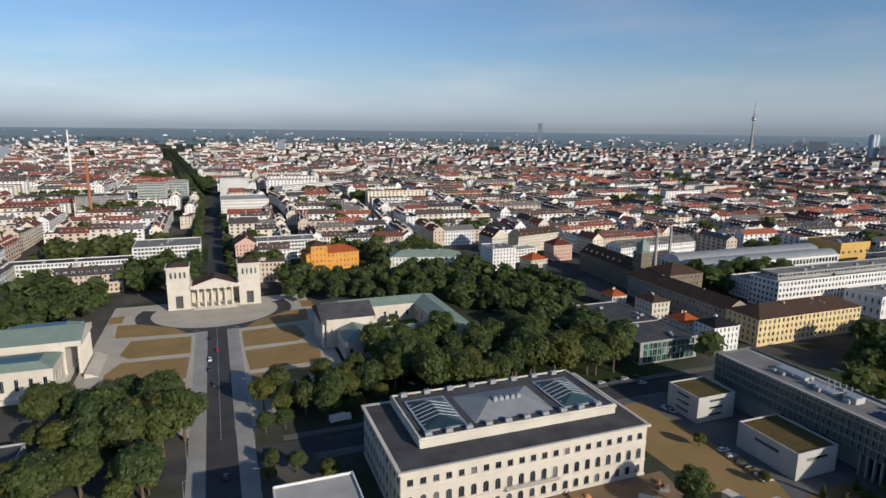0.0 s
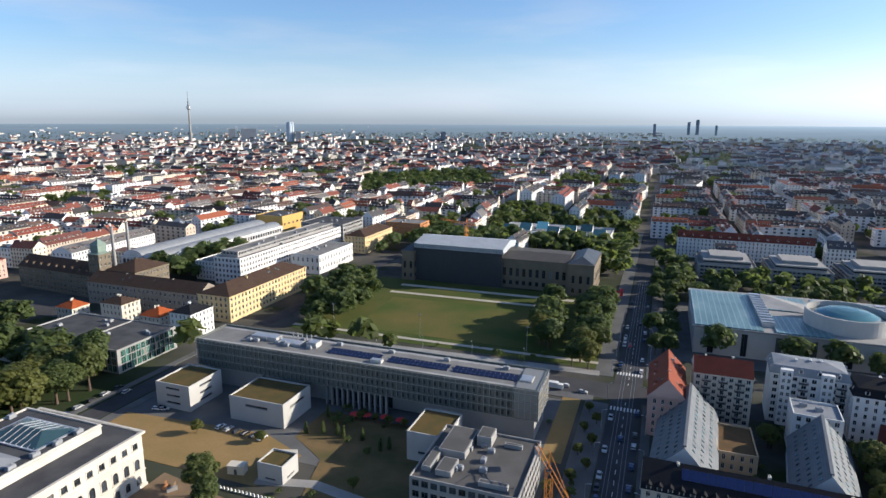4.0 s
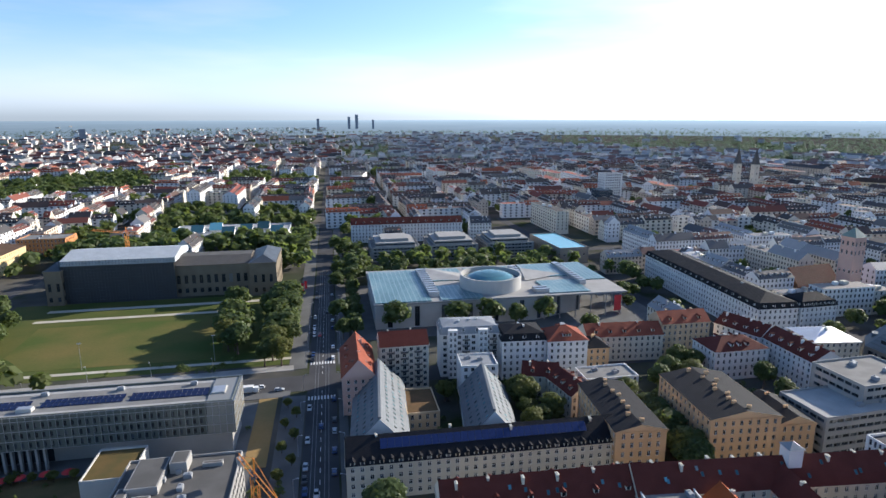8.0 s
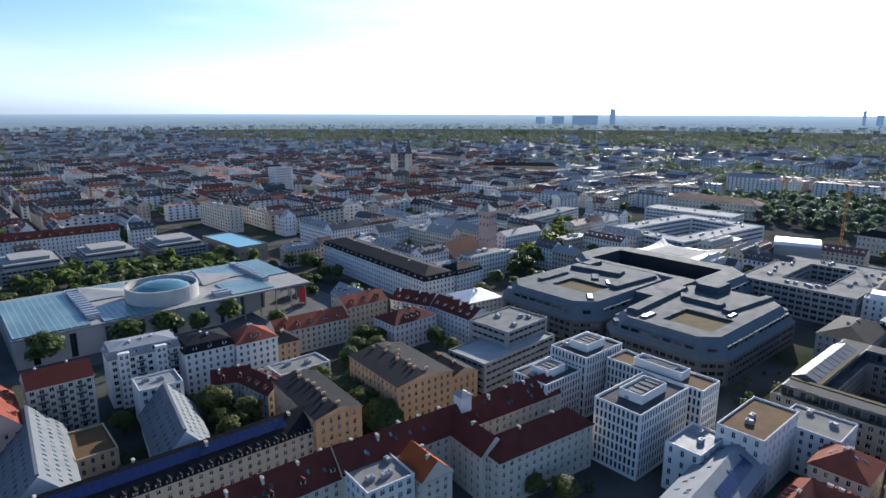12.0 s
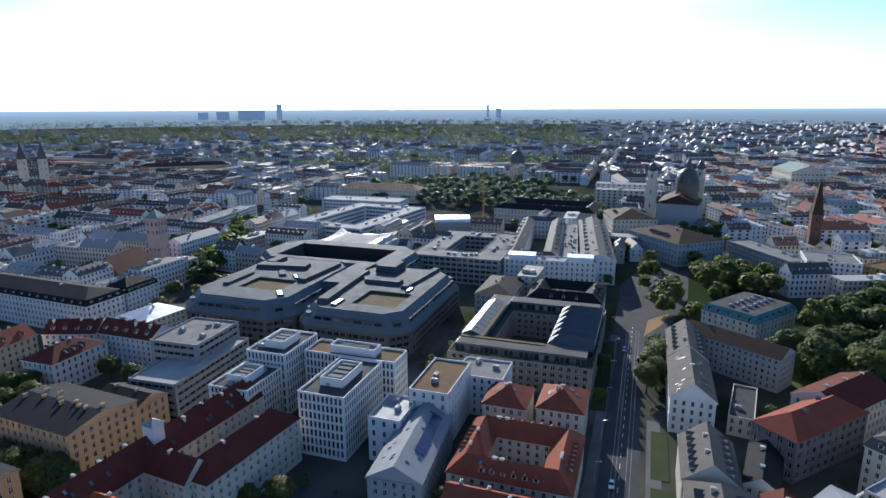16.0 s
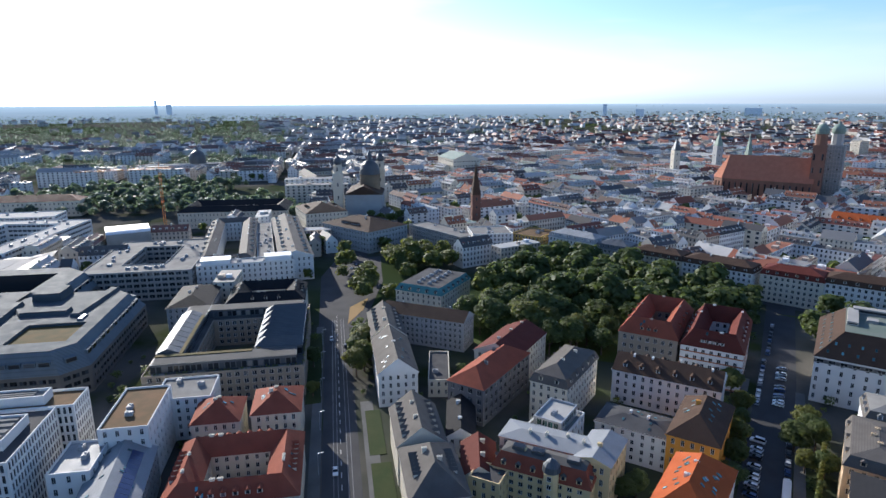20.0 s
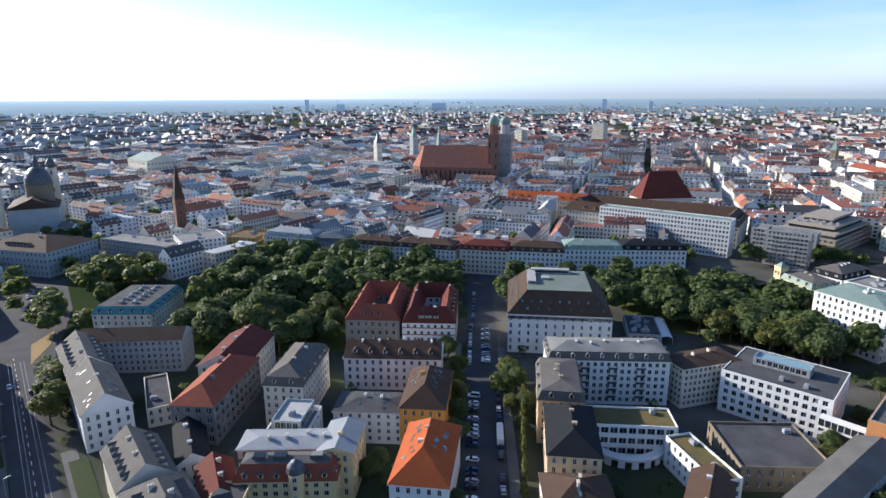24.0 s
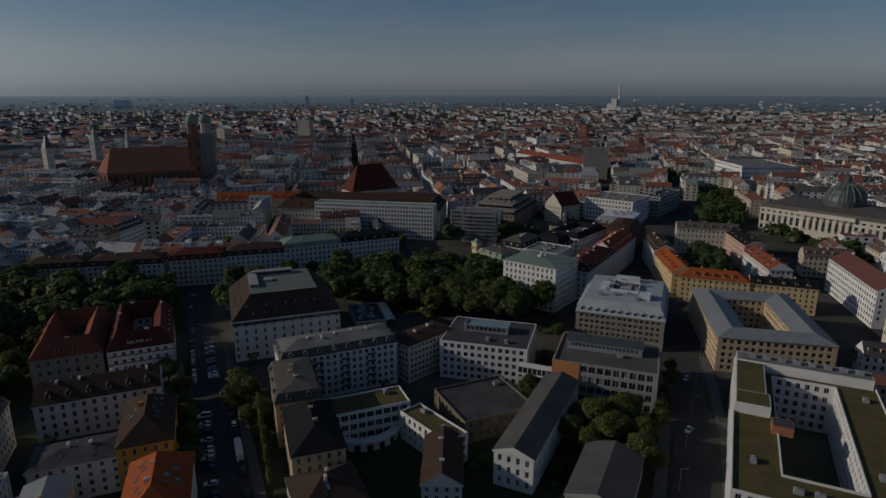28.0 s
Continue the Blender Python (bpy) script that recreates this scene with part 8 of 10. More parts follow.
spire("church_steeple", "slim brick steeple with dark pointed spire", 545, -130, 8, 36, 31, DARKBRICK, BROWN)
spire("old_tower", "pale square church tower with a lantern", 855, -519, 10, 46, 18, CREAM, DARKTIN)
spire("town_hall_tower", "grey gothic town hall tower", 905, -625, 11, 48, 22, GREY, COPPER)
spire("church_steeple", "white church tower with green spire", 800, -603, 8, 42, 33, WHITE, COPPER)
spire("church_steeple", "grey church tower with pointed spire", 407, -1129, 9, 32, 18, OLDSTONE, COPPER)
spire("brick_tower", "low square brick tower beside the court block", 372, -448, 12, 24, 4, BRICK, BROWN, 20)
for x, y in ((653, 885), (668, 862)):
    spire("church_steeple", "pale twin church spire", x, y, 9, 46, 26, CREAM, GREYTILE)
for x, y, w, d, h, turn, wall, label in ((931, -1180, 30, 22, 56, 10, CREAM, "pale high block of flats"), (179, -880, 34, 24, 44, 12, CONCRETE, "pale grey office tower with green glass"), (330, -1464, 16, 16, 44, 0, BRICK, "slim red brick tower block"),
                                       (1062, -1050, 22, 22, 40, 0, CREAM, "pale rendered tower block"), (374, 768, 26, 20, 46, 0, WHITE, "plain white tower block"), (356, 752, 20, 24, 26, 0, BLUETIN, "low blue clad tower block")):
    building("tower_block", label, x, y, w, d, turn, h, rows=max(6, int(h / 3.4)), bay=3.2, ww=2.0, wall=wall, roof="flat", cover=GRAVEL, gear=3, category="tower block")


def palace_of_law():
    """A long stone palace with a glazed dome, arched windows and corner blocks."""
    ob = building("law_palace", "pale stone palace of law with columns and glass dome", -91, -616, 110, 66, -27, 21, rows=[(1.5, 4), (8, 7), (17, 2)], bay=5, ww=2.6, wall=CREAM, roof="mansard", rh=7, cover=GREYTILE, chimneys=2, category="palace")
    d = Shape()
    d.lathe(0, 0, [(16, 24), (16, 31), (15, 35), (12, 40), (7, 44), (3, 45.5), (3, 49), (0.3, 53)], 24)
    dome = part("dome", d, DARKTIN, ob, "dark ribbed metal dome")
    rib = Shape()
    for (r0, z0), (r1, z1) in zip([(16, 31), (15, 35), (12, 40), (7, 44)], [(15, 35), (12, 40), (7, 44), (3, 45.5)]):
        rib.bar((r0 + 0.1, 0, z0), (r1 + 0.1, 0, z1), 0.35)
    rib = rib.mesh("rib", COPPER)
    for k in range(16):
        part("rib", rib, None, dome, at=Matrix.Rotation(radians(22.5 * k), 4, "Z"))
    for k in range(8):
        part("column", column_mesh(12, 0.7, CREAM), None, ob, at=pose(-17.5 + k * 5, 34.6, 7))
    s = Shape()
    s.box(-22, 22, 33, 36, 19, 22)
    s.box(-22, 22, 33, 36, 0, 7)
    part("portico", s, CREAM, ob)


palace_of_law()
building("state_library", "long brown-roofed library in round-arched brick", 860, 770, 26, 150, 40, 21, rows=3, bay=5, ww=2.2, wall=TAN, roof="hip", rh=6, cover=BROWN, chimneys=3, category="library")
ob = building("state_chancellery", "long pale chancellery with a dark central dome", 1130, 235, 20, 200, 8, 15, rows=3, bay=4, ww=2.6, wall=GREY, roof="flat", cover=PALEROOF, gear=2, category="palace")
s = Shape()
s.lathe(0, 0, [(14, 15), (14, 24), (13, 29), (10, 34), (5, 37.5), (2.5, 38.5), (2.4, 42), (0.2, 46)], 24)
part("dome", s, DARKTIN, ob)
building("opera_house", "large opera house with green copper gable roof", 985, -205, 70, 46, 10, 30, rows=4, bay=5, ww=2.4, wall=CREAM, roof="gable", rh=9, cover=COPPER, chimneys=1, category="theatre")
building("white_store", "large white department store block", -26, -908, 70, 80, 25, 30, rows=5, bay=3.4, ww=1.8, wall=WHITE, roof="flat", cover=GRAVEL, gear=6)
building("long_white_row", "long white row with red roofs", 255, -940, 200, 22, -40, 20, rows=5, bay=3.4, wall=WHITE, roof="gable", rh=6, cover=RED, chimneys=6)
building("slab_block", "long white office slab behind the gateway", -548, -113, 16, 96, 0, 13.5, rows=4, bay=2.6, ww=1.8, wall=WHITE, roof="flat", cover=FELT, gear=2, category="office")
building("orange_palace", "bright orange palace with red roof", -518, 92, 22, 46, 5, 15, rows=3, bay=3.4, wall=ORANGE, roof="hip", rh=5, cover=ORANGETILE, chimneys=3, category="palace")
building("orange_palace", "orange palace middle block", -514, 80, 18, 14, 5, 22, rows=4, bay=3.4, wall=ORANGE, roof="hip", rh=3.5, cover=BROWN, chimneys=1, category="palace")
building("green_roof_institute", "white institute with green copper roof", -486, 170, 22, 62, -14, 13, rows=3, wall=WHITE, roof="hip", rh=4.5, cover=COPPER, chimneys=3, category="institute")
building("pink_house", "pink corner house with dark roof", -570, 24, 34, 18, 0, 18, rows=5, wall=PINK, roof="gable", rh=6, cover=BROWN, category="house")
building("white_office", "long white office with window bands", -575, 60, 26, 54, 0, 18, rows=5, bay=3, ww=2.4, wall=WHITE, roof="flat", cover=GRAVEL, gear=5, category="office")
building("white_office", "white office with window bands", -600, -42, 40, 56, 0, 15, rows=4, bay=3, ww=2.4, wall=WHITE, roof="flat", cover=GRAVEL, gear=5, category="office")
building("glass_office", "green glass office by the avenue", -985, -84, 30, 38, 0, 36, rows=9, bay=3, ww=2.6, wall=GREY, roof="flat", cover=GRAVEL, glass=GREENGLASS, gear=3, category="office")
building("white_office", "bright white office by the avenue", -860, 38, 60, 60, 0, 26, rows=6, bay=3, ww=1.4, wall=WHITE, roof="flat", cover=PALEROOF, gear=3, category="office")
building("glass_office", "dark green glass office beside the avenue", -1052, -52, 30, 30, 0, 34, rows=9, bay=3, ww=2.6, wall=GREY, roof="flat", cover=GRAVEL, glass=GREENGLASS, gear=2, category="office")
building("white_office", "tall plain white office by the avenue", -1092, 34, 26, 46, 0, 32, rows=8, bay=3, ww=1.6, wall=WHITE, roof="flat", cover=PALEROOF, gear=2, category="office")
building("white_office", "long white office slab with window bands", -1110, 178, 24, 170, 30, 20, rows=5, bay=3.2, ww=2, wall=WHITE, roof="flat", cover=PALEROOF, gear=3, category="office")
building("grey_office", "long grey office with window bands", -975, -150, 40, 60, 0, 22, rows=6, bay=3.2, ww=2.4, wall=CONCRETE, roof="flat", cover=FELT, gear=3, category="office")
building("orange_roof_house", "cream house with orange hipped roof", -452, 258, 16, 18, 10, 11, rows=3, wall=CREAM, roof="hip", rh=5, cover=ORANGETILE, chimneys=2, category="house")
building("terraced_flats", "low white terraced flats with flat roof", -493, 262, 18, 36, 8, 12, rows=4, bay=3.4, ww=2.2, wall=WHITE, roof="flat", cover=PALEROOF, gear=3, category="flats")
building("gable_house", "stone-fronted house with a tall gable", -534, 258, 26, 18, 6, 17, rows=5, wall=CREAM, roof="gable", rh=8, cover=BROWN, dormers=3, category="house")
building("dark_roof_row", "long row of flats with dark tiled roof", -534, 304, 16, 56, 14, 17, rows=5, bay=3.2, wall=CREAM, roof="gable", rh=6, cover=BROWN, dormers=7, chimneys=5, category="flats")
building("corner_house", "pink corner house with red roof", -487, 304, 18, 20, 0, 15, rows=4, wall=PINK, roof="hip", rh=5.5, cover=DKRED, chimneys=2, category="house")
building("white_flats", "white block of flats", -470, 232, 26, 22, 0, 20, rows=6, wall=WHITE, roof="flat", cover=GRAVEL, gear=3, category="flats")


def tv_tower():
    x, y, z, k = far_spot(-42.4, 3400)
    ob = thing("television_tower", "slim concrete television tower with two baskets", "tower", x, y, z)
    s = Shape()
    q = k
    s.lathe(0, 0, [(8 * q, 0), (5.5 * q, 60 * q), (4.2 * q, 140 * q), (3.6 * q, 172 * q)], 16)
    s.lathe(0, 0, [(3.5 * q, 200 * q), (3.0 * q, 214 * q), (1.6 * q, 216 * q), (1.2 * q, 250 * q), (0.7 * q, 262 * q)], 12)
    part("shaft", s, CONCRETE, ob)
    for z0, z1, r in ((172, 192, 10), (193, 200, 8)):
        b = Shape()
        b.lathe(0, 0, [(4 * q, z0 * q), (r * q, (z0 + 4) * q), (r * q, (z1 - 3) * q), (4 * q, z1 * q)], 20)
        part("basket", b, STEEL, ob)


tv_tower()


def far_tower(az, true_r, w, h, label, mat, d=None):
    x, y, z, k = far_spot(az, true_r)
    ob = thing("high_rise", label, "tower", x, y, z, -az)
    s = Shape()
    a, b = w * k / 2, (d or w) * k / 2
    s.box(-a, a, -b, b, -4, h * k)
    body = part("shaft", s, mat, ob)
    g = Shape()
    for i in range(int(h / 9)):
        g.box(-a - 0.05, a + 0.05, -b - 0.05, b + 0.05, (4 + i * 9) * k, (8.5 + i * 9) * k)
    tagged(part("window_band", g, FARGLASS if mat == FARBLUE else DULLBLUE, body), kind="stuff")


# FARBLUE and FARGLASS are pale blue to put haze into the towers' colour
FARBLUE = plain("hazed_far_facade", (0.66, 0.72, 0.78), 0.9)
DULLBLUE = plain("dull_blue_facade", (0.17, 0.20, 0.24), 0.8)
FARGLASS = plain("hazed_far_glass", (0.42, 0.48, 0.54), 0.4)
for az, true_r, w, h, d in ((-60.2, 4200, 28, 158, 28), (-33.3, 3650, 30, 60, 30), (-37.6, 4000, 90, 70, 30), (-39.0, 4200, 40, 66, 30), (2.5, 6300, 30, 140, 30), (1.8, 6200, 26, 118, 30), (-1.0, 6000, 24, 100, 24),
                            (4.0, 6000, 20, 90, 20), (56.4, 6000, 50, 140, 30), (54.0, 5800, 230, 84, 30), (51.6, 5900, 110, 74, 30), (50.0, 6100, 90, 66, 30), (75.4, 6500, 26, 128, 26), (76.4, 6400, 50, 92, 30),
                            (127, 5200, 120, 60, 20), (115, 5000, 30, 90, 20), (118, 4800, 60, 55, 30), (142, 4800, 30, 90, 20), (-105, 2600, 40, 40, 20), (-84, 3000, 34, 56, 20), (-20, 3600, 30, 60, 20), (146, 4400, 26, 80, 20), (-48, 3600, 60, 50, 20)):
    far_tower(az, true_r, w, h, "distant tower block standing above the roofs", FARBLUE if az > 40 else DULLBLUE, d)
x, y, z, k = far_spot(-34.0, 3700)
ob = thing("round_high_rise", "distant tower of four round shafts", "tower", x, y, z, 20)
for sx, sy in ((-11, 0), (11, 0), (0, -11), (0, 11)):
    s = Shape()
    s.tube(sx * k, sy * k, -4, 104 * k, 12 * k, 12 * k, 14)
    s.tube(sx * k, sy * k, 104 * k, 112 * k, 9 * k, 9 * k, 14)
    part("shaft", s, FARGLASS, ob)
x, y, z, k = far_spot(170.2, 3900)
ob = thing("heating_plant", "distant white power station with tall chimney", "power station", x, y, z)
s = Shape()
s.tube(0, 0, -3, 158 * k, 8 * k, 4.5 * k, 12)
s.box(-16 * k, 8 * k, -20 * k, 20 * k, -3, 34 * k)
s.box(10 * k, 40 * k, -20 * k, 20 * k, -3, 82 * k)
s.box(40 * k, 66 * k, -20 * k, 20 * k, -3, 52 * k)
s.box(66 * k, 96 * k, -15 * k, 15 * k, -3, 24 * k)
part("shaft", s, WHITE, ob)
for az, true_r, h, r in ((-100.7, 1500, 108, 2.6), (-99.6, 880, 82, 2.2)):
    x, y, z, k = far_spot(az, true_r)
    ob = thing("works_chimney", "tall slim works chimney", "chimney", x, y, z)
    s = Shape()
    s.tube(0, 0, 0, h * k, r, r * 0.6, 12)
    for i in range(3):
        s.tube(0, 0, h * k * (0.5 + 0.2 * i), h * k * (0.52 + 0.2 * i), r * 0.95, r * 0.9, 12)
    part("shaft", s, BRICK if h < 100 else WHITE, ob)


def crane(x, y, h, reach, turn, label):
    """A lattice tower crane with jib, counter jib and cab."""
    ob = thing("tower_crane", label, "crane", x, y, 0, turn)
    s = Shape()
    a = 0.9
    for sx in (-a, a):
        for sy in (-a, a):
            s.box(sx - 0.12, sx + 0.12, sy - 0.12, sy + 0.12, 0, h)
    k = 0
    while k * 2.2 < h - 2.2:
        z = k * 2.2
        q = 1 if k % 2 else -1
        for ax, ay, bx, by in ((-a, -a, a, -a), (a, -a, a, a), (a, a, -a, a), (-a, a, -a, -a)):
            s.bar((ax, ay, z + (2.2 if q > 0 else 0)), (bx, by, z + (0 if q > 0 else 2.2)), 0.07)
        k += 1
    part("mast", s, CRANEORANGE, ob)
    j = Shape()
    for y0, z0 in ((-0.6, 0), (0.6, 0), (0, 1.2)):
        j.bar((-12, y0, h + 0.6 + z0), (reach, y0, h + 0.6 + z0), 0.11)
    for i in range(int((reach + 12) / 2)):
        x0 = -12 + i * 2
        j.bar((x0, -0.6, h + 0.6), (x0 + 1, 0, h + 1.8), 0.05)
        j.bar((x0 + 1, 0, h + 1.8), (x0 + 2, 0.6, h + 0.6), 0.05)
    j.bar((0, 0, h + 1), (0, 0, h + 6), 0.2)
    j.bar((0, 0, h + 6), (reach * 0.6, 0, h + 1.8), 0.06)
    j.bar((0, 0, h + 6), (-11, 0, h + 1.2), 0.06)
    part("jib", j, CRANEORANGE, ob)
    c = Shape()
    c.box(-12.5, -9.5, -0.8, 0.8, h - 1.4, h + 0.6)
    part("counterweight", c, CONCRETE, ob)
    b = Shape()
    b.box(0.8, 2.4, -0.8, 0.8, h - 1.2, h + 0.8)
    part("cab", b, GLASS, ob)


crane(541, 144, 66, 62, 105, "tall orange tower crane over the building site")
crane(-150, 470, 37, 34, 150, "orange crane behind the old gallery")
crane(-25, 161, 21, 30, -62, "low orange crane beside the technical block")

# ---- trees ----


def leaf_cloud(rnd, lobes, count, size):
    """Small leaf clumps over the lobes of a crown, as quads facing mostly outwards."""
    v = np.zeros((count, 4, 3))
    total = sum(r * r for *_, r in lobes)
    k = 0
    for x, y, z, r in lobes:
        for _ in range(max(1, int(count * r * r / total))):
            if k >= count:
                break
            d = Vector((rnd.gauss(0, 1), rnd.gauss(0, 1), rnd.gauss(0.25, 1))).normalized()
            p = Vector((x, y, z)) + d * r * rnd.uniform(0.62, 1.24)
            nrm = (d + Vector((rnd.uniform(-0.55, 0.55), rnd.uniform(-0.55, 0.55), rnd.uniform(0.0, 0.9)))).normalized()
            u = nrm.orthogonal().normalized()
            w = nrm.cross(u)
            t = rnd.uniform(0, 6.28)
            u, w = u * math.cos(t) + w * math.sin(t), w * math.cos(t) - u * math.sin(t)
            g = size * rnd.uniform(0.6, 1.35)
            v[k] = [p - u * g - w * g * 0.3, p + u * 0.2 * g - w * g * 0.8, p + u * g + w * g * 0.25, p - u * 0.15 * g + w * g * 0.8]
            k += 1
    return v[:k]


def crown_lobes(rnd, wide, high, low):
    """Lobes of an uneven crown of about one unit height from low to high."""
    mid, half = (low + high) / 2, (high - low) / 2
    lobes = [(0, 0, mid, wide * 0.66), (0, 0, mid + half * 0.35, wide * 0.5)]
    for k in range(20):
        t = k * 2.4 + rnd.uniform(-0.4, 0.4)
        u = rnd.uniform(-0.75, 0.92)
        rr = wide * rnd.uniform(0.5, 0.72) * math.sqrt(max(0.05, 1 - u * u))
        lobes.append((rr * math.cos(t), rr * math.sin(t), mid + u * half * 0.74, wide * rnd.uniform(0.17, 0.34)))
    return lobes


TREES = []
for k in range(6):
    rnd = random.Random(100 + k)
    lobes = crown_lobes(rnd, 5.4, 14.0, 4.0)
    crown = quads_mesh("crown", leaf_cloud(rnd, lobes, 3600, 0.44), LEAF if k < 4 else LEAFLIGHT)
    s = Shape()
    s.lathe(0, 0, [(0.42, 0), (0.3, 2.5), (0.24, 6), (0.1, 10)], 8)
    for *p, r in lobes[1:6]:
        s.bar((0, 0, 3.5 + 0.3 * r), (p[0] * 0.7, p[1] * 0.7, p[2] * 0.85), 0.09)
    TREES.append((crown, s.mesh("trunk", BARK), leaf_cloud(rnd, lobes, 560, 0.9), leaf_cloud(rnd, lobes, 64, 2.0)))
lobes = [(0, 0, 2 + i * 1.6, 1.2 - 0.07 * i) for i in range(9)]
rnd = random.Random(7)
s = Shape()
s.lathe(0, 0, [(0.2, 0), (0.1, 9)], 6)
POPLAR = (quads_mesh("crown", leaf_cloud(rnd, lobes, 700, 0.45), LEAFLIGHT), s.mesh("trunk", BARK))

WOODS = [   # outline, spacing, height
    ([(-201, -67), (-237, -77), (-269, -73), (-281, -57), (-277, -34), (-268, -17), (-228, -16), (-218, -20), (-182, -12)], 9.0, 16),
    ([(-251, 12), (-266, 18), (-272, 50), (-271, 77), (-245, 70), (-232, 46), (-229, 21), (-229, 12)], 8.5, 13),
    ([(-298, 90), (-297, 150), (-320, 207), (-285, 205), (-242, 200), (-232, 182), (-233, 137), (-235, 97), (-249, 71), (-285, 66)], 9.5, 17),
    ([(-475, 112), (-505, 140), (-470, 205), (-431, 235), (-350, 246), (-339, 210), (-332, 181), (-345, 150), (-380, 142), (-385, 120), (-399, 93)], 10.0, 13),
    ([(-415, 44), (-500, 45), (-490, 70), (-453, 115), (-399, 93)], 10.0, 11.5),
    ([(-375, -122), (-448, -133), (-515, -126), (-453, -70), (-410, -72)], 9.5, 16),
    ([(-473, -65), (-560, -60), (-560, -30), (-501, -24), (-455, -40)], 10.0, 15),
    ([(-209, 302), (-222, 355), (-218, 390), (-187, 386), (-176, 327), (-174, 297)], 8.5, 15),
    ([(-60, 307), (-68, 397), (-56, 398), (-46, 300)], 8.0, 14),
    ([(-40, 289), (-43, 405), (-27, 400), (-24, 311), (-26, 289)], 8.0, 14),
    ([(1, 313), (1, 560), (27, 538), (16, 420), (14, 314)], 8.5, 12),
    ([(-372, 335), (-330, 335), (-330, 362), (-318, 404), (-352, 440), (-368, 400)], 9.0, 17),
    ([(-244, 490), (-250, 570), (-165, 560), (-165, 490), (-34, 480), (-34, 590), (-18, 646), (-14, 560), (-14, 464), (-30, 470)], 10.0, 14),
    ([(14, 424), (200, 424), (200, 494), (14, 494)], 10.5, 12), ([(-180, 675), (-30, 675), (-20, 720), (-190, 720)], 10.0, 14), ([(-190, 472), (-34, 472), (-34, 492), (-190, 492)], 8.4, 17), ([(-225, 535), (-30, 535), (-24, 600), (-225, 590)], 9.0, 15),
    ([(-486, 877), (-584, 1143), (-400, 1370), (-260, 1020), (-381, 925)], 15.0, 15),
    ([(43, 240), (50, 238), (48, 216), (40, 216)], 7.0, 9), ([(72, 226), (84, 230), (86, 210), (73, 204)], 7.0, 10), ([(144, 246), (168, 252), (166, 226), (150, 222)], 8.0, 10), ([(116, 164), (122, 205), (126, 205), (124, 164)], 6.0, 12),
    ([(184, 424), (216, 426), (222, 380), (212, 319), (206, 300), (196, 310), (198, 420)], 9.0, 12), ([(316, 298), (466, 374), (514, 377), (440, 327), (314, 279)], 10.0, 14),
    ([(185, 285), (204, 288), (204, 276), (188, 284)], 8.0, 10),
    ([(372, -2), (455, -4), (450, -26), (345, -20)], 10.0, 14), ([(438, -34), (483, -61), (455, -90), (405, -78), (400, -43)], 10.0, 14), ([(247, -9), (293, -9), (293, -12), (247, -12)], 7.0, 12),
    ([(234, 12), (306, 12), (306, 17), (234, 17)], 7.0, 8),
    ([(279, -72), (300, -62), (354, -95), (415, -122), (410, -174), (373, -205), (325, -236), (298, -237), (300, -190), (285, -150), (246, -118)], 9.5, 17),
    ([(286, -251), (222, -330), (180, -345), (130, -365), (92, -325), (88, -300), (127, -282), (164, -272), (180, -260), (204, -268), (227, -290), (262, -262)], 9.0, 16),
    ([(8, -484), (-2, -440), (-8, -398), (14, -402), (24, -450)], 8.0, 13), ([(-30, -562), (-42, -545), (-88, -485), (-112, -500), (-82, -560)], 8.5, 13),
    ([(125, -1040), (81, -935), (34, -857), (52, -850), (100, -900), (142, -1030)], 11.0, 14), ([(30, -800), (-10, -790), (-14, -596), (18, -580), (34, -690)], 8.0, 11), ([(140, -288), (90, -288), (87, -311), (112, -315), (140, -335)], 7.4, 15), ([(190, -480), (150, -500), (140, -535), (128, -540), (130, -500), (160, -474)], 7.6, 11),
    ([(24, -205), (34, -200), (38, -190), (40, -209), (30, -214)], 6.0, 12), ([(12, -176), (20, -215), (27, -213), (36, -184), (40, -178), (38, -172)], 7.0, 11),
    ([(110, -84), (175, -140), (171, -143), (106, -88)], 7.0, 8), ([(163, -152), (178, -166), (172, -172), (156, -158)], 6.5, 11),
    ([(60, -200), (70, -220), (66, -224), (58, -210)], 7.0, 9), ([(443, 140), (450, 150), (445, 212), (436, 205)], 9.0, 12),
    ([(600, 60), (640, 30), (760, 70), (780, 150), (700, 190), (650, 150)], 13.0, 14), ([(680, 200), (900, 120), (960, 240), (800, 400), (700, 330)], 14.0, 15),
]
SINGLE = [(33, 326, 14), (69, 325, 13), (88, 324, 13), (122, 324, 13), (104, 322, 11), (12, 160, 16), (138, 100, 11), (158, 44, 10), (-135, 140, 15), (-128, 134, 12), (-200, 22, 9), (-196, 12, 8), (-192, 32, 8), (-205, 14, 8),
          (-138, 175, 5), (-166, 172, 6), (-90, 160, 5), (-95, 180, 4), (-60, 138, 7), (96, -250, 9), (66, -246, 9), (152, 52, 9), (118, -70, 10), (150, -84, 9), (184, -106, 8), (74, -196, 8), (110, -180, 7)]
SINGLE += [(-22 + (k % 2) * 4, 190 + k * 9, 5) for k in range(7)] + [(-110 + k * 6.5, 204, 4.5) for k in range(8)] + [(6, 45 + k * 0, 6) for k in range(1)]
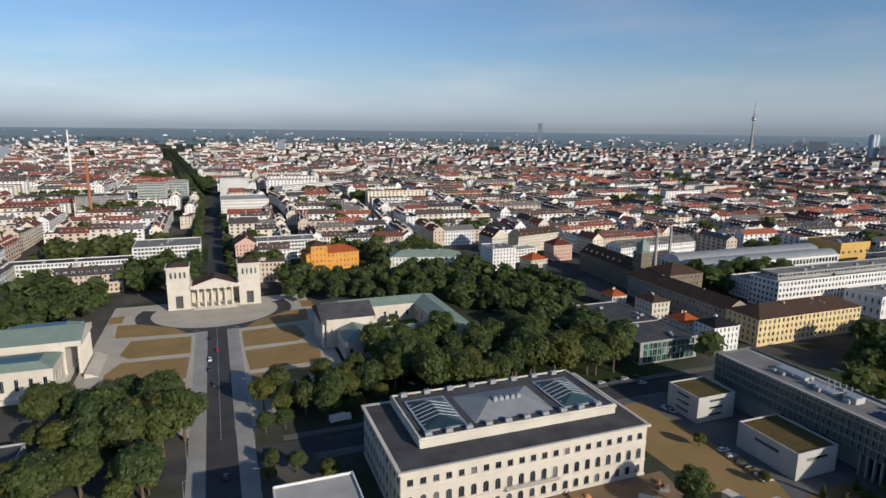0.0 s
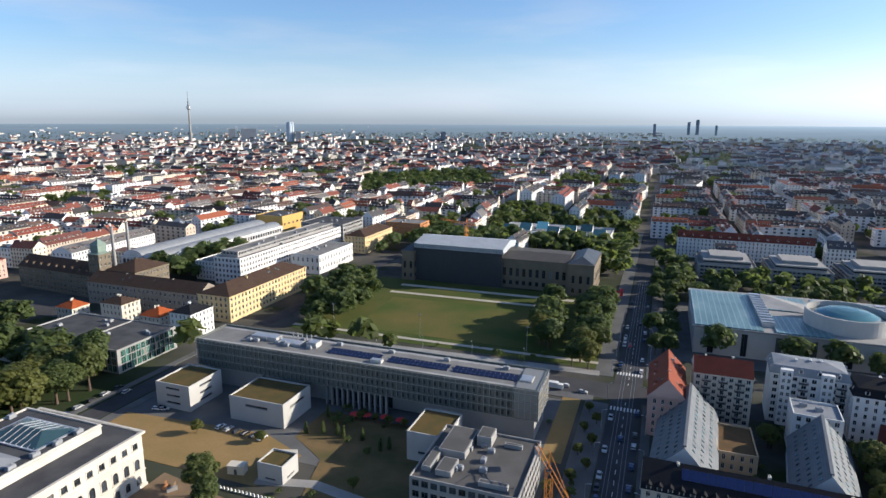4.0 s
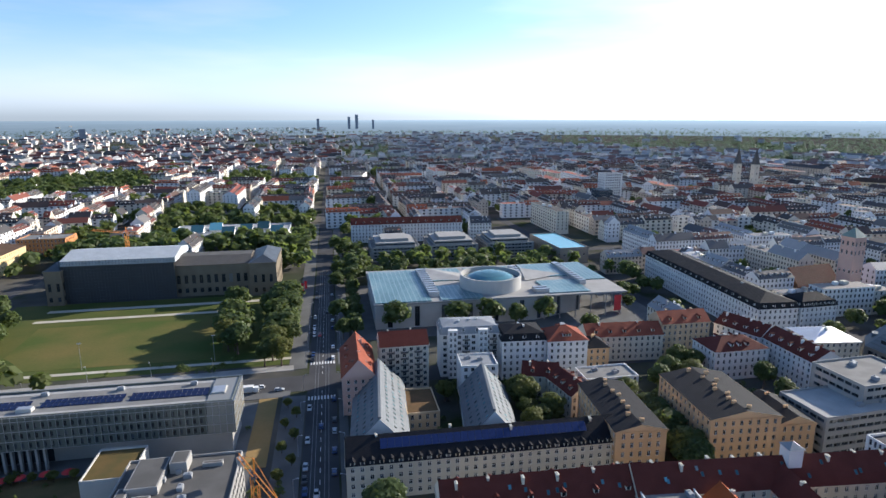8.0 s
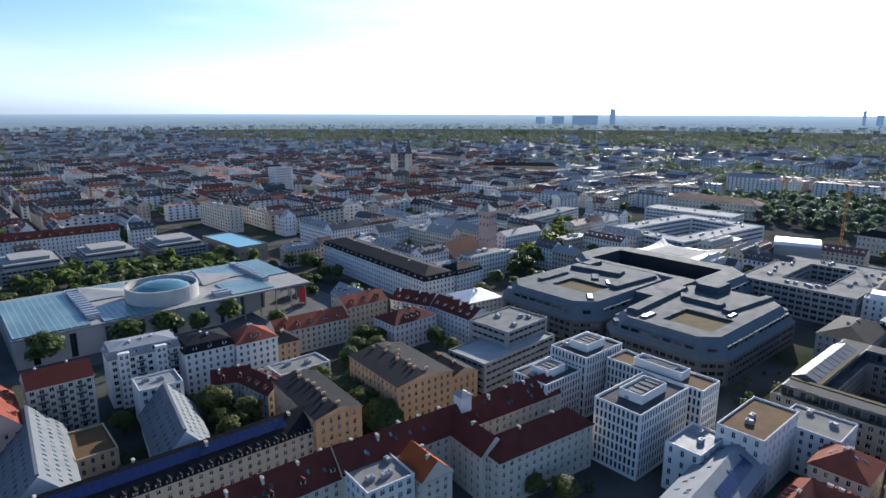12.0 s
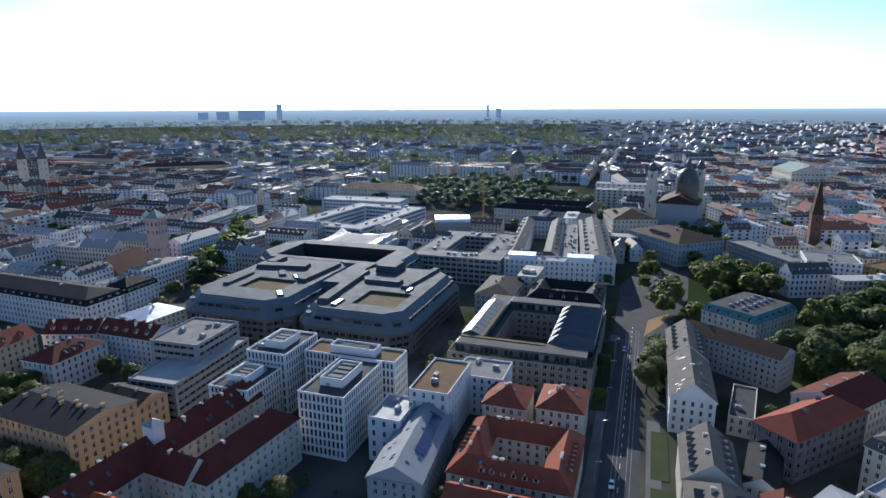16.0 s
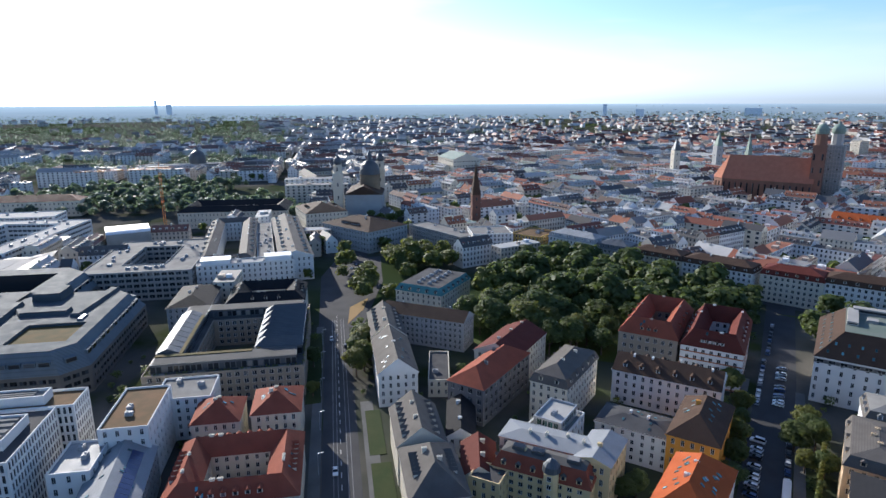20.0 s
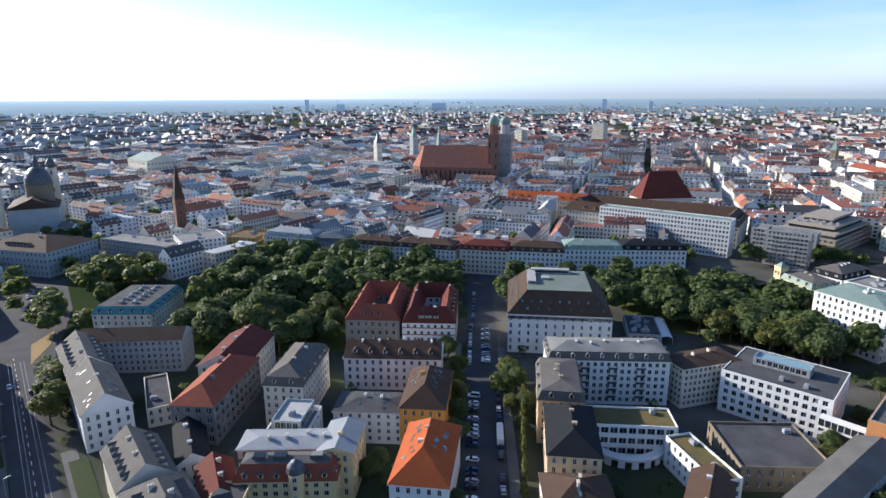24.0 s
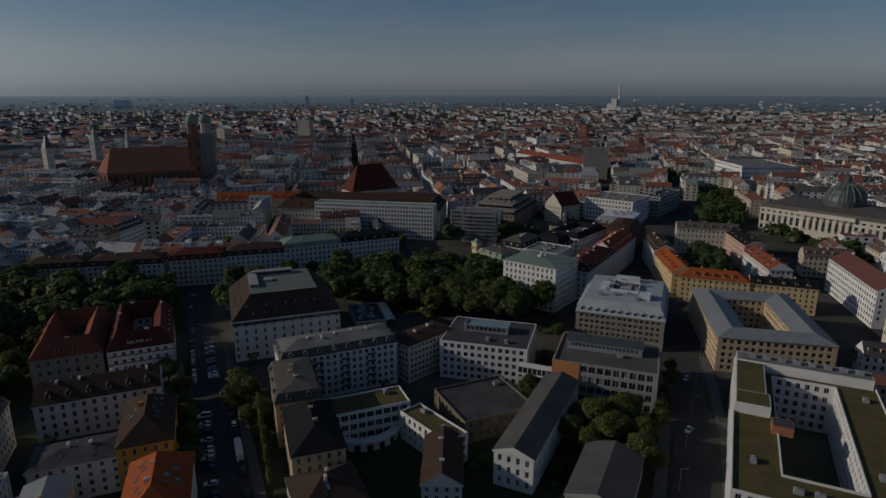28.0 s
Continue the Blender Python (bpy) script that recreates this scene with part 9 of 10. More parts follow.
SINGLE += [(45, 238, 10), (76, 234, 10), (77, 227, 10), (84, 211, 10), (79, 208, 10), (182, 275, 10), (156, 241, 10), (154, 207, 10), (196, 235, 10), (153, 245, 10), (31, 346, 10), (69, 340, 10), (89, 340, 10), (126, 338, 10), (117, 338, 10), (141, 308, 10), (184, 342, 10), (200, 365, 10), (141, 273, 10), (171, 112, 9), (118, 184, 17), (120, 196, 15), (119, 172, 16), (134, 109, 9), (145, 121, 9), (51, -191, 10), (46, -203, 10)]
SINGLE += [(41, -202, 10), (33, -198, 10), (101, -226, 10), (149, -154, 10), (79, -243, 10), (152, -89, 9), (473, -6, 14), (370, -12, 14), (406, -21, 14), (481, -38, 14), (476, -58, 14), (424, -64, 14), (458, -82, 14), (271, -8, 14), (254, -6, 14), (442, 214, 13), (422, 155, 13), (428, 145, 13), (418, 136, 13), (451, 387, 13), (416, 349, 13), (385, 336, 13), (473, 363, 13), (455, 313, 13), (466, 374, 13)]
SINGLE += [(15.5, -264, 8), (13.5, -251, 9), (14.5, -240, 7), (15.5, -224, 8), (70, -280, 9)]
SINGLE += [(205, -437, 17), (199, -442, 13), (174, -480, 12)]
SINGLE += [(41, -190, 12), (37, -202, 13), (26, -211, 14), (18, -196, 13), (12, -186, 9), (14, -213, 10), (32, -193, 11)]
SINGLE += [(x, y, 13) for x, y in ((210, 423), (190, 362), (125, 339), (93, 330), (179, 268), (167, 244), (141, 229), (133, 210), (194, 235), (190, 224), (130, 188), (121, 205), (78, 229), (84, 212), (93, 256), (295, 283), (266, 267), (384, 325), (432, 350), (352, 318), (335, 291), (428, 331), (318, 377), (140, 303), (31, 332), (67, 332), (89, 338), (15, 181), (75, 230), (87, 239), (133, 343), (120, 220), (119, 172), (182, 250), (186, 206))]
SINGLE += [(58 + 10.2 * k, -45 - 8.35 * k, 10 + k % 3) for k in range(14)] + [(175, -169, 11), (165, -156, 12), (153, -150, 9), (206, -160, 13), (213, -168, 13)]
SINGLE = [(x, y, h * 1.4 if 320 < y < 350 and 20 < x < 150 else h) for x, y, h in SINGLE]
FREE = [a for a, *_ in WOODS]
KEEP += FREE + [[(-60, -650), (-60, -270), (150, -270), (262, -460), (235, -560), (120, -565), (60, -690)]]
KEEP += [[(215, -320), (305, -320), (305, -235), (215, -235)]]
KEEP += [[(-535, 60), (-460, 40), (-460, 135), (-535, 135)]]
KEEP += [[(-575, 222), (-440, 222), (-440, 335), (-575, 345)]]
KEEP += [[(-470, -30), (-1250, -26), (-1250, 24), (-470, 20)], [(-1010, -45), (-1010, 14), (-1640, -40), (-1640, -98)]]
KEEP += [[(-445, 60), (-340, 60), (-340, 150), (-445, 150)], [(30, -377), (70, -377), (70, -337), (30, -337)], [(195, -315), (225, -315), (225, -270), (185, -265)]]
KEEP += [[(-480, -140), (-240, -140), (-240, 60), (-480, 60)], [(-230, 280), (-14, 280), (-14, 480), (-230, 480)], [(0, 300), (212, 300), (212, 500), (0, 500)], [(320, -20), (480, -40), (480, 20), (320, 20)],
         [(-440, 150), (-230, 150), (-230, 290), (-440, 290)], [(230, 80), (410, 80), (410, 260), (230, 260)], [(600, 30), (960, 30), (960, 400), (600, 400)]]
KEEP += [[(205, -305), (262, -258), (240, -232), (185, -275)], [(-345, 60), (-230, 60), (-230, 155), (-345, 155)], [(255, -165), (300, -140), (420, -120), (415, -180), (300, -250), (262, -258), (222, -205)], [(300, -18), (480, -40), (490, -66), (460, -92), (395, -112), (300, -60)]]
spots = [(x, y, h, True) for x, y, h in SINGLE if not any(abs((x - c[0]) * c[4] + (y - c[1]) * c[5]) < c[2] + 1 and abs((y - c[1]) * c[4] - (x - c[0]) * c[5]) < c[3] + 1 for c in FOOT)]
spots += [(x, y, 14, False) for x, y in ((442, -9), (450, -39), (356, -15), (394, -47), (426, -79), (350, -31))]
for k in range(66):
    spots.append((-474 - 8 * k, -19 + (k % 2), 12, False))
    if k % 5 < 3:
        spots.append((-480 - 8 * k, 11 - (k % 2), 11, False))
for k in range(54):
    x = -1010 - 9 * k
    for side in (-20, -10, 10, 20):
        if side < 0 or x < -1150:
            spots.append((x, -8 + side * 0.9 + min(0, (x + 1000) * 0.085), 14, False))
spots += [(-346, 100, 8, True), (-330, 90, 9, True), (-322, 104, 7, True)]
WOODS += [([(270, -172), (296, -160), (304, -240), (286, -251), (262, -215)], 9.5, 15), ([(240, -205), (262, -222), (254, -246), (232, -226)], 9.0, 13)]
rnd = random.Random(11)
for outline, gap, high in WOODS:
    gap *= 1.18 if gap > 8 else 1.0
    xs, ys = [p[0] for p in outline], [p[1] for p in outline]
    x = min(xs)
    while x < max(xs):
        y = min(ys)
        while y < max(ys):
            px, py = x + rnd.uniform(-0.35, 0.35) * gap, y + rnd.uniform(-0.35, 0.35) * gap
            if inside(px, py, outline) and not any(abs((px - c[0]) * c[4] + (py - c[1]) * c[5]) < c[2] + 2.5 and abs((py - c[1]) * c[4] - (px - c[0]) * c[5]) < c[3] + 2.5 for c in FOOT) and not near_road(px, py, 1.5):
                spots.append((px, py, high * rnd.uniform(0.7, 1.4), math.hypot(px, py) < 330))
            y += gap
        x += gap
spots.sort(key=lambda p: math.hypot(p[0], p[1]))
rest, rest_east, rest_square, single = [], [], [], 0
for x, y, h, near in spots:
    crown, trunk, light, coarse = TREES[rnd.randrange(6) if h > 6 and not (5 < x < 60 and -225 < y < -165) else rnd.choice((4, 5))]
    k = h / 14.0
    wide = k * rnd.uniform(1.02, 1.3)
    if single < 300 and near:
        single += 1
        ob = thing("tree", "leafy broad-crowned street tree" if h > 6 else "slim young tree on the forecourt", "tree", x, y, 0, rnd.uniform(0, 360), group="trees of the squares and parks")
        ob.scale = (wide, wide, k)
        part("trunk", trunk, None, ob)
        part("crown", crown, None, ob)
    else:
        t = rnd.uniform(0, 6.28)
        c, s1 = math.cos(t), math.sin(t)
        m = np.array([[c * wide, s1 * wide, 0], [-s1 * wide, c * wide, 0], [0, 0, k]])
        (rest_east if x > 500 and y > 0 else rest_square if 335 < x < 490 and -95 < y < 5 else rest).append((light if math.hypot(x, y) < 460 else coarse) @ m + np.array([x, y, 0]))
# bluer leaves with a blue sheen: haze put into the eastern trees
PARKLEAF = leafy("hazed_park_leaves", (0.055, 0.09, 0.07), (0.095, 0.14, 0.10), 0.35)
if rest_east:
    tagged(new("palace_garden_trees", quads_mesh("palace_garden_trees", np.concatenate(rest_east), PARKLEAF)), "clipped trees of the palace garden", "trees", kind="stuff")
# the lighter leaf material paints these trees as sunlit
tagged(new("square_trees", quads_mesh("square_trees", np.concatenate(rest_square), LEAFLIGHT)), "leafy trees of the small square with sunlight put into their leaf colour", "trees", kind="stuff")
if rest:
    tagged(new("park_trees", quads_mesh("park_trees", np.concatenate(rest), LEAF)), "close-grown leafy trees of parks and gardens", "trees", kind="stuff")
for k in range(14):
    ob = thing("poplar", "narrow yellow-green poplar by the pavement", "tree", 158 - k * 3.6, -161 + k * 3.5, 0, k * 40, group="poplars by the pavement")
    f = 0.5 + 0.4 * ((k * 7) % 5) / 5
    ob.scale = (f * 1.1, f * 1.1, f)
    part("trunk", POPLAR[1], None, ob)
    part("crown", POPLAR[0], None, ob)

lobes = [(0, 0, 1.0 + i * 0.8, 0.85 - 0.1 * i) for i in range(6)]
YEW = quads_mesh("crown", leaf_cloud(random.Random(9), lobes, 500, 0.3), LEAF)
for x, y in [(-125.3, 186.8), (-119.1, 189.1), (-113.0, 190.0), (-109.7, 188.6), (-101.9, 189.8), (-92.1, 185.3), (-89.5, 187.5), (-124.2, 201.9)]:
    ob = thing("yew", "dark columnar yew on the forecourt", "shrub", x, y, 0, x * 7, group="columnar yews")
    part("trunk", POPLAR[1], None, ob).scale = (0.4, 0.4, 0.35)
    part("crown", YEW, None, ob)
rest = []
rnd = random.Random(41)
for _ in range(2600):
    x, y = rnd.uniform(-120, 330), rnd.uniform(-340, 300)
    if 70 < math.hypot(x, y) < 340 and noise.noise(Vector((x * 0.02, y * 0.02, 7.0))) > -0.05 and not near_road(x, y, 2.5) and not any(abs((x - c[0]) * c[4] + (y - c[1]) * c[5]) < c[2] + 1.2 and abs((y - c[1]) * c[4] - (x - c[0]) * c[5]) < c[3] + 1.2 for c in FOOT):
        k = rnd.choice((0.16, 0.2, 0.28, 0.4))
        rest.append(TREES[rnd.randrange(6)][2][::5] * np.array([k * 1.3, k * 1.3, k]) + np.array([x, y, -2.6 * k]))
tagged(new("yard_shrubs", quads_mesh("yard_shrubs", np.concatenate(rest), LEAF)), "shrubs and small trees in the yards", "shrubs", kind="stuff")

# ---- town houses ----
WALLS = many("town_walls", [(0.80, 0.79, 0.77), (0.72, 0.65, 0.52), (0.78, 0.76, 0.71), (0.66, 0.60, 0.50), (0.81, 0.80, 0.79), (0.58, 0.48, 0.38), (0.74, 0.75, 0.76)])
REDROOFS = many("town_red_roofs", [(0.21, 0.07, 0.048), (0.075, 0.07, 0.07), (0.13, 0.085, 0.07), (0.28, 0.10, 0.06), (0.10, 0.095, 0.095), (0.17, 0.065, 0.05), (0.26, 0.25, 0.24), (0.07, 0.065, 0.065), (0.24, 0.09, 0.06), (0.34, 0.33, 0.32)])
OLDROOFS = many("town_tile_roofs", [(0.22, 0.055, 0.035), (0.055, 0.05, 0.05), (0.11, 0.065, 0.05), (0.30, 0.085, 0.04), (0.07, 0.065, 0.065), (0.13, 0.045, 0.035), (0.06, 0.052, 0.05), (0.15, 0.14, 0.135), (0.05, 0.045, 0.045), (0.08, 0.055, 0.048), (0.20, 0.062, 0.04)])
MIXROOFS = many("town_mixed_roofs", [(0.085, 0.085, 0.09), (0.15, 0.07, 0.055), (0.12, 0.115, 0.115), (0.28, 0.285, 0.29), (0.075, 0.075, 0.08), (0.19, 0.085, 0.065), (0.36, 0.36, 0.36), (0.10, 0.09, 0.085)], rough=0.65, spec=0.25)
CITYROOFS = many("old_town_roofs", [(0.24, 0.085, 0.055), (0.09, 0.085, 0.085), (0.40, 0.40, 0.39), (0.14, 0.10, 0.085), (0.30, 0.12, 0.07), (0.11, 0.11, 0.115), (0.47, 0.46, 0.45), (0.20, 0.075, 0.055), (0.26, 0.25, 0.24), (0.22, 0.27, 0.24), (0.075, 0.07, 0.07), (0.36, 0.15, 0.09)], spec=0.2)
PANES = glazing("town_windows", (0.045, 0.05, 0.06), 0.2)


def town_house(walls, roofs, panes, x, y, w, d, turn, h, rh, rnd, flat, fine=True):
    """One house into shapes: walls with gables, roof with chimneys and dormers, windows."""
    c, s = math.cos(turn), math.sin(turn)

    def g(px, py, pz):
        return (x + px * c - py * s, y + px * s + py * c, pz)

    a, b = w / 2, d / 2
    if flat:
        walls.solid([g(-a, -b, 0), g(a, -b, 0), g(a, b, 0), g(-a, b, 0), g(-a, -b, h), g(a, -b, h), g(a, b, h), g(-a, b, h)], [(0, 1, 5, 4), (1, 2, 6, 5), (2, 3, 7, 6), (3, 0, 4, 7)])
        roofs.solid([g(-a, -b, h - 0.01), g(a, -b, h - 0.01), g(a, b, h - 0.01), g(-a, b, h - 0.01)], [(0, 1, 2, 3)])
        for _ in range(2):
            px, py, q = rnd.uniform(-a * 0.6, a * 0.6), rnd.uniform(-b * 0.5, b * 0.5), rnd.uniform(1, 2.2)
            walls.solid([g(px - q, py - q, h), g(px + q, py - q, h), g(px + q, py + q, h), g(px - q, py + q, h), g(px - q, py - q, h + 2), g(px + q, py - q, h + 2), g(px + q, py + q, h + 2), g(px - q, py + q, h + 2)],
                        [(4, 5, 6, 7), (0, 1, 5, 4), (1, 2, 6, 5), (2, 3, 7, 6), (3, 0, 4, 7)])
    else:
        walls.solid([g(-a, -b, 0), g(a, -b, 0), g(a, b, 0), g(-a, b, 0), g(-a, -b, h), g(a, -b, h), g(a, b, h), g(-a, b, h), g(-a, 0, h + rh), g(a, 0, h + rh)],
                    [(0, 1, 5, 4), (1, 2, 6, 9, 5), (2, 3, 7, 6), (3, 0, 4, 8, 7)])
        o = 0.5
        e = h - o * rh / b
        roofs.solid([g(-a, -b - o, e + 0.06), g(a, -b - o, e + 0.06), g(a, 0, h + rh + 0.06), g(-a, 0, h + rh + 0.06), g(a, b + o, e + 0.06), g(-a, b + o, e + 0.06)], [(0, 1, 2, 3), (3, 2, 4, 5)])
        for _ in range(rnd.choice((1, 2, 2, 3))):
            px, q = rnd.uniform(-a * 0.8, a * 0.8), 0.5
            py = rnd.uniform(-1.5, 1.5)
            z = h + rh * (1 - abs(py) / b)
            walls.solid([g(px - q, py - q, z - 1), g(px + q, py - q, z - 1), g(px + q, py + q, z - 1), g(px - q, py + q, z - 1), g(px - q, py - q, z + 1.4), g(px + q, py - q, z + 1.4), g(px + q, py + q, z + 1.4), g(px - q, py + q, z + 1.4)],
                        [(4, 5, 6, 7), (0, 1, 5, 4), (1, 2, 6, 5), (2, 3, 7, 6), (3, 0, 4, 7)])
        if rnd.random() < 0.7:
            count = max(1, int(w / 4.5))
            for i in range(count):
                px = -a + (i + 0.5) * w / count
                for sg in (-1, 1):
                    py, z = sg * b * 0.66, h + rh * 0.34
                    yo, yi = sg * (b * 0.66 + 0.3), sg * (b * 0.3)
                    walls.solid([g(px - 0.8, yo, z - 0.6), g(px + 0.8, yo, z - 0.6), g(px + 0.8, yo, z + 1.2), g(px - 0.8, yo, z + 1.2), g(px - 0.8, yi, z + 1.2), g(px + 0.8, yi, z + 1.2)], [(0, 1, 2, 3), (0, 3, 4), (1, 5, 2)])
                    roofs.solid([g(px - 0.95, yo + 0.2 * sg, z + 1.22), g(px + 0.95, yo + 0.2 * sg, z + 1.22), g(px + 0.95, yi, z + 1.5), g(px - 0.95, yi, z + 1.5)], [(0, 1, 2, 3)])
                    panes.face(g(px - 0.55, yo + 0.05 * sg, z - 0.3), g(px + 0.55, yo + 0.05 * sg, z - 0.3), g(px + 0.55, yo + 0.05 * sg, z + 1.0), g(px - 0.55, yo + 0.05 * sg, z + 1.0))
    floors = max(2, int(h / 3.4))
    fh = (h - 0.8) / floors
    half = 0.6 if fine else 1.25
    for sg in (-1, 1):
        count = max(2, int(w / (2.9 if fine else 6.0)))
        for i in range(count):
            px = -a + (i + 0.5) * w / count
            for f in range(floors):
                z = 0.9 + f * fh + fh * 0.2
                yy = sg * (b + 0.05)
                panes.face(g(px - half, yy, z), g(px + half, yy, z), g(px + half, yy, z + fh * 0.52), g(px - half, yy, z + fh * 0.52))
        count = max(1, int(d / 4))
        for i in range(count):
            py = -b + (i + 0.5) * d / count
            for f in range(1, floors):
                z = 0.9 + f * fh + fh * 0.2
                xx = sg * (a + 0.05)
                panes.face(g(xx, py - 0.55, z), g(xx, py + 0.55, z), g(xx, py + 0.55, z + fh * 0.5), g(xx, py - 0.55, z + fh * 0.5))


def sector(x, y):
    az = math.degrees(math.atan2(x, y))
    return az if az > -130 else az + 360


GROUPS = {}
courts = []
single_houses = 0
rnd = random.Random(23)


def add_house(x, y, w, d, turn, h, rh, flat):
    global single_houses
    r = math.hypot(x, y)
    az = sector(x, y)
    if not 335 < r < 1540 and not (188 < az < 232 and 90 < r < 1000):
        return
    if taken(x, y, 7.0) or near_road(x, y, 9.0):
        return
    roofs = OLDROOFS if az <= 6 else MIXROOFS if az < 90 else CITYROOFS if az < 166 else REDROOFS
    if r < 640 and single_houses < 200:
        single_houses += 1
        walls, top, panes = Shape(), Shape(), Shape()
        town_house(walls, top, panes, 0, 0, w, d, 0, h, rh, rnd, flat)
        ob = tagged(part("town_house", walls, WALLS, at=pose(x, y, 0, 0, 0, math.degrees(turn))), "plastered town house with pitched roof in a street row" if not flat else "plastered flat-roofed town house in a street row", "house", "town houses")
        part("roof", top, roofs, ob)
        tagged(part("pane", panes, PANES, ob), kind="stuff")
        return
    key = (int((az + 130) // 45), r > 1000)
    if key not in GROUPS:
        GROUPS[key] = (Shape(), Shape(), Shape(), roofs)
    walls, top, panes, _ = GROUPS[key]
    town_house(walls, top, panes, x, y, w, d, turn, h, rh, rnd, flat, fine=r < 540)


def block(cx, cy, w, d, turn, tall, deep=12.5):
    """Houses round the four sides of a block, and some in its yard."""
    c, s = math.cos(turn), math.sin(turn)

    def put(px, py, lw, ld, t, h):
        add_house(cx + px * c - py * s, cy + px * s + py * c, lw, ld, turn + t, h, rnd.uniform(3.6, 5.8), rnd.random() < (0.34 if 90 < sector(cx, cy) < 180 else 0.2))

    if sector(cx, cy) < 6 and math.hypot(cx, cy) > 520 and rnd.random() < 0.09:
        for _ in range(46):
            px, py = rnd.uniform(-0.48, 0.48) * w, rnd.uniform(-0.48, 0.48) * d
            courts.append((cx + px * c - py * s, cy + px * s + py * c))
        return
    if rnd.random() < 0.16 and w > 60:
        for sg in (-1, 1):
            add_house(cx + sg * w * 0.3 * c, cy + sg * w * 0.3 * s, rnd.uniform(0.7, 0.95) * d, rnd.uniform(14, 22), turn + math.pi / 2, tall * rnd.uniform(0.9, 1.5), 5, rnd.random() < 0.75)
        add_house(cx, cy, w * 0.5, 18, turn, tall * rnd.uniform(0.6, 1.2), 5, True)
        return
    for sg in (-1, 1):
        x = -w / 2
        while x < w / 2 - 6:
            lot = min(rnd.uniform(18, 46), w / 2 - x)
            put(x + lot / 2, sg * (d / 2 - deep / 2), lot, deep, 0, tall * rnd.uniform(0.86, 1.1))
            x += lot
        y = -d / 2 + deep
        while y < d / 2 - deep - 6:
            lot = min(rnd.uniform(18, 46), d / 2 - deep - y)
            put(sg * (w / 2 - deep / 2), y + lot / 2, lot, deep, math.pi / 2, tall * rnd.uniform(0.86, 1.1))
            y += lot
    if d > 70 and rnd.random() < 0.75:
        put(rnd.uniform(-6, 6), 0, w * 0.35, 10, math.pi / 2 * rnd.randrange(2), tall * 0.7)
    for _ in range(9):
        px, py = rnd.uniform(-0.33, 0.33) * w, rnd.uniform(-0.3, 0.3) * d
        courts.append((cx + px * c - py * s, cy + px * s + py * c))


for lo, hi, pitch_x, pitch_y, street, turn, tall in ((-131, 90, 92, 122, 17, 0.0, 17.0), (90, 128, 74, 92, 11, 0.35, 16.0), (128, 166, 80, 98, 11, 0.6, 17.0), (166, 231, 84, 100, 15, 0.2, 18.0)):
    c, s = math.cos(turn), math.sin(turn)
    reach = 1650
    i = -int(reach / pitch_x)
    while i * pitch_x < reach:
        j = -int(reach / pitch_y)
        while j * pitch_y < reach:
            u, v = i * pitch_x + 30, j * pitch_y + 20
            x, y = u * c - v * s, u * s + v * c
            r, az = math.hypot(x, y), sector(x, y)
            if lo - (2.0 if lo > 0 else 0.0) <= az < hi and r < 1600 and not (48 < az < 84 and r > 1150 and rnd.random() < 0.8):
                block(x + rnd.uniform(-3, 3), y + rnd.uniform(-3, 3), pitch_x - street, pitch_y - street, turn + rnd.uniform(-0.04, 0.04) + (0.34 * noise.noise(Vector((x * 0.0032, y * 0.0032, 3.0))) if az < 6 else 0.0), tall * rnd.uniform(0.9, 1.1))
            j += 1
        i += 1
for (k, far), (walls, top, panes, roofs) in GROUPS.items():
    tagged(part("town_walls", walls, WALLS), "plastered walls of close street blocks", "houses", kind="stuff")
    tagged(part("town_roofs", top, roofs), "red and dark pitched roofs of close street blocks", "roofs", kind="stuff")
    tagged(part("town_panes", panes, PANES), "dark windows of close street blocks", "windows", kind="stuff")
rest = []
for x, y in courts:
    r = math.hypot(x, y)
    if r > 300 and not taken(x, y, 3):
        k = rnd.uniform(0.6, 1.05) if sector(x, y) > 6 else rnd.uniform(0.8, 1.45)
        rest.append(TREES[rnd.randrange(6)][3] * k * np.array([1.1, 1.1, 1.0]) + np.array([x, y, 0]))
tagged(new("court_trees", quads_mesh("court_trees", np.concatenate(rest), LEAF)), "leafy trees in the yards of the blocks", "trees", kind="stuff")

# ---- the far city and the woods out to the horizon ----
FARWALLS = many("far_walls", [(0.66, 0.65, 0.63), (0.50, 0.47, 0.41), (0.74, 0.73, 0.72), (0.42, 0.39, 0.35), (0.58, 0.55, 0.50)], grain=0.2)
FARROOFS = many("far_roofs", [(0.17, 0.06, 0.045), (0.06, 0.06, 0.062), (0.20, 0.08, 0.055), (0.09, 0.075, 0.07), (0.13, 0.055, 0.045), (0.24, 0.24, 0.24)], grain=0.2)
# paler, greyer copy of FARROOFS: haze put into the sunward roofs
EASTROOFS = many("hazed_east_roofs", [(0.17, 0.10, 0.085), (0.12, 0.12, 0.125), (0.20, 0.11, 0.09), (0.30, 0.31, 0.32), (0.14, 0.14, 0.145), (0.38, 0.38, 0.38)], rough=0.65, grain=0.15, spec=0.25)
FARLEAF = leafy("far_leaves", (0.035, 0.055, 0.032), (0.07, 0.095, 0.05))
# blue tone puts haze into the colour of the farthest woods
HAZELEAF = plain("horizon_woods", (0.11, 0.155, 0.18), 0.95)
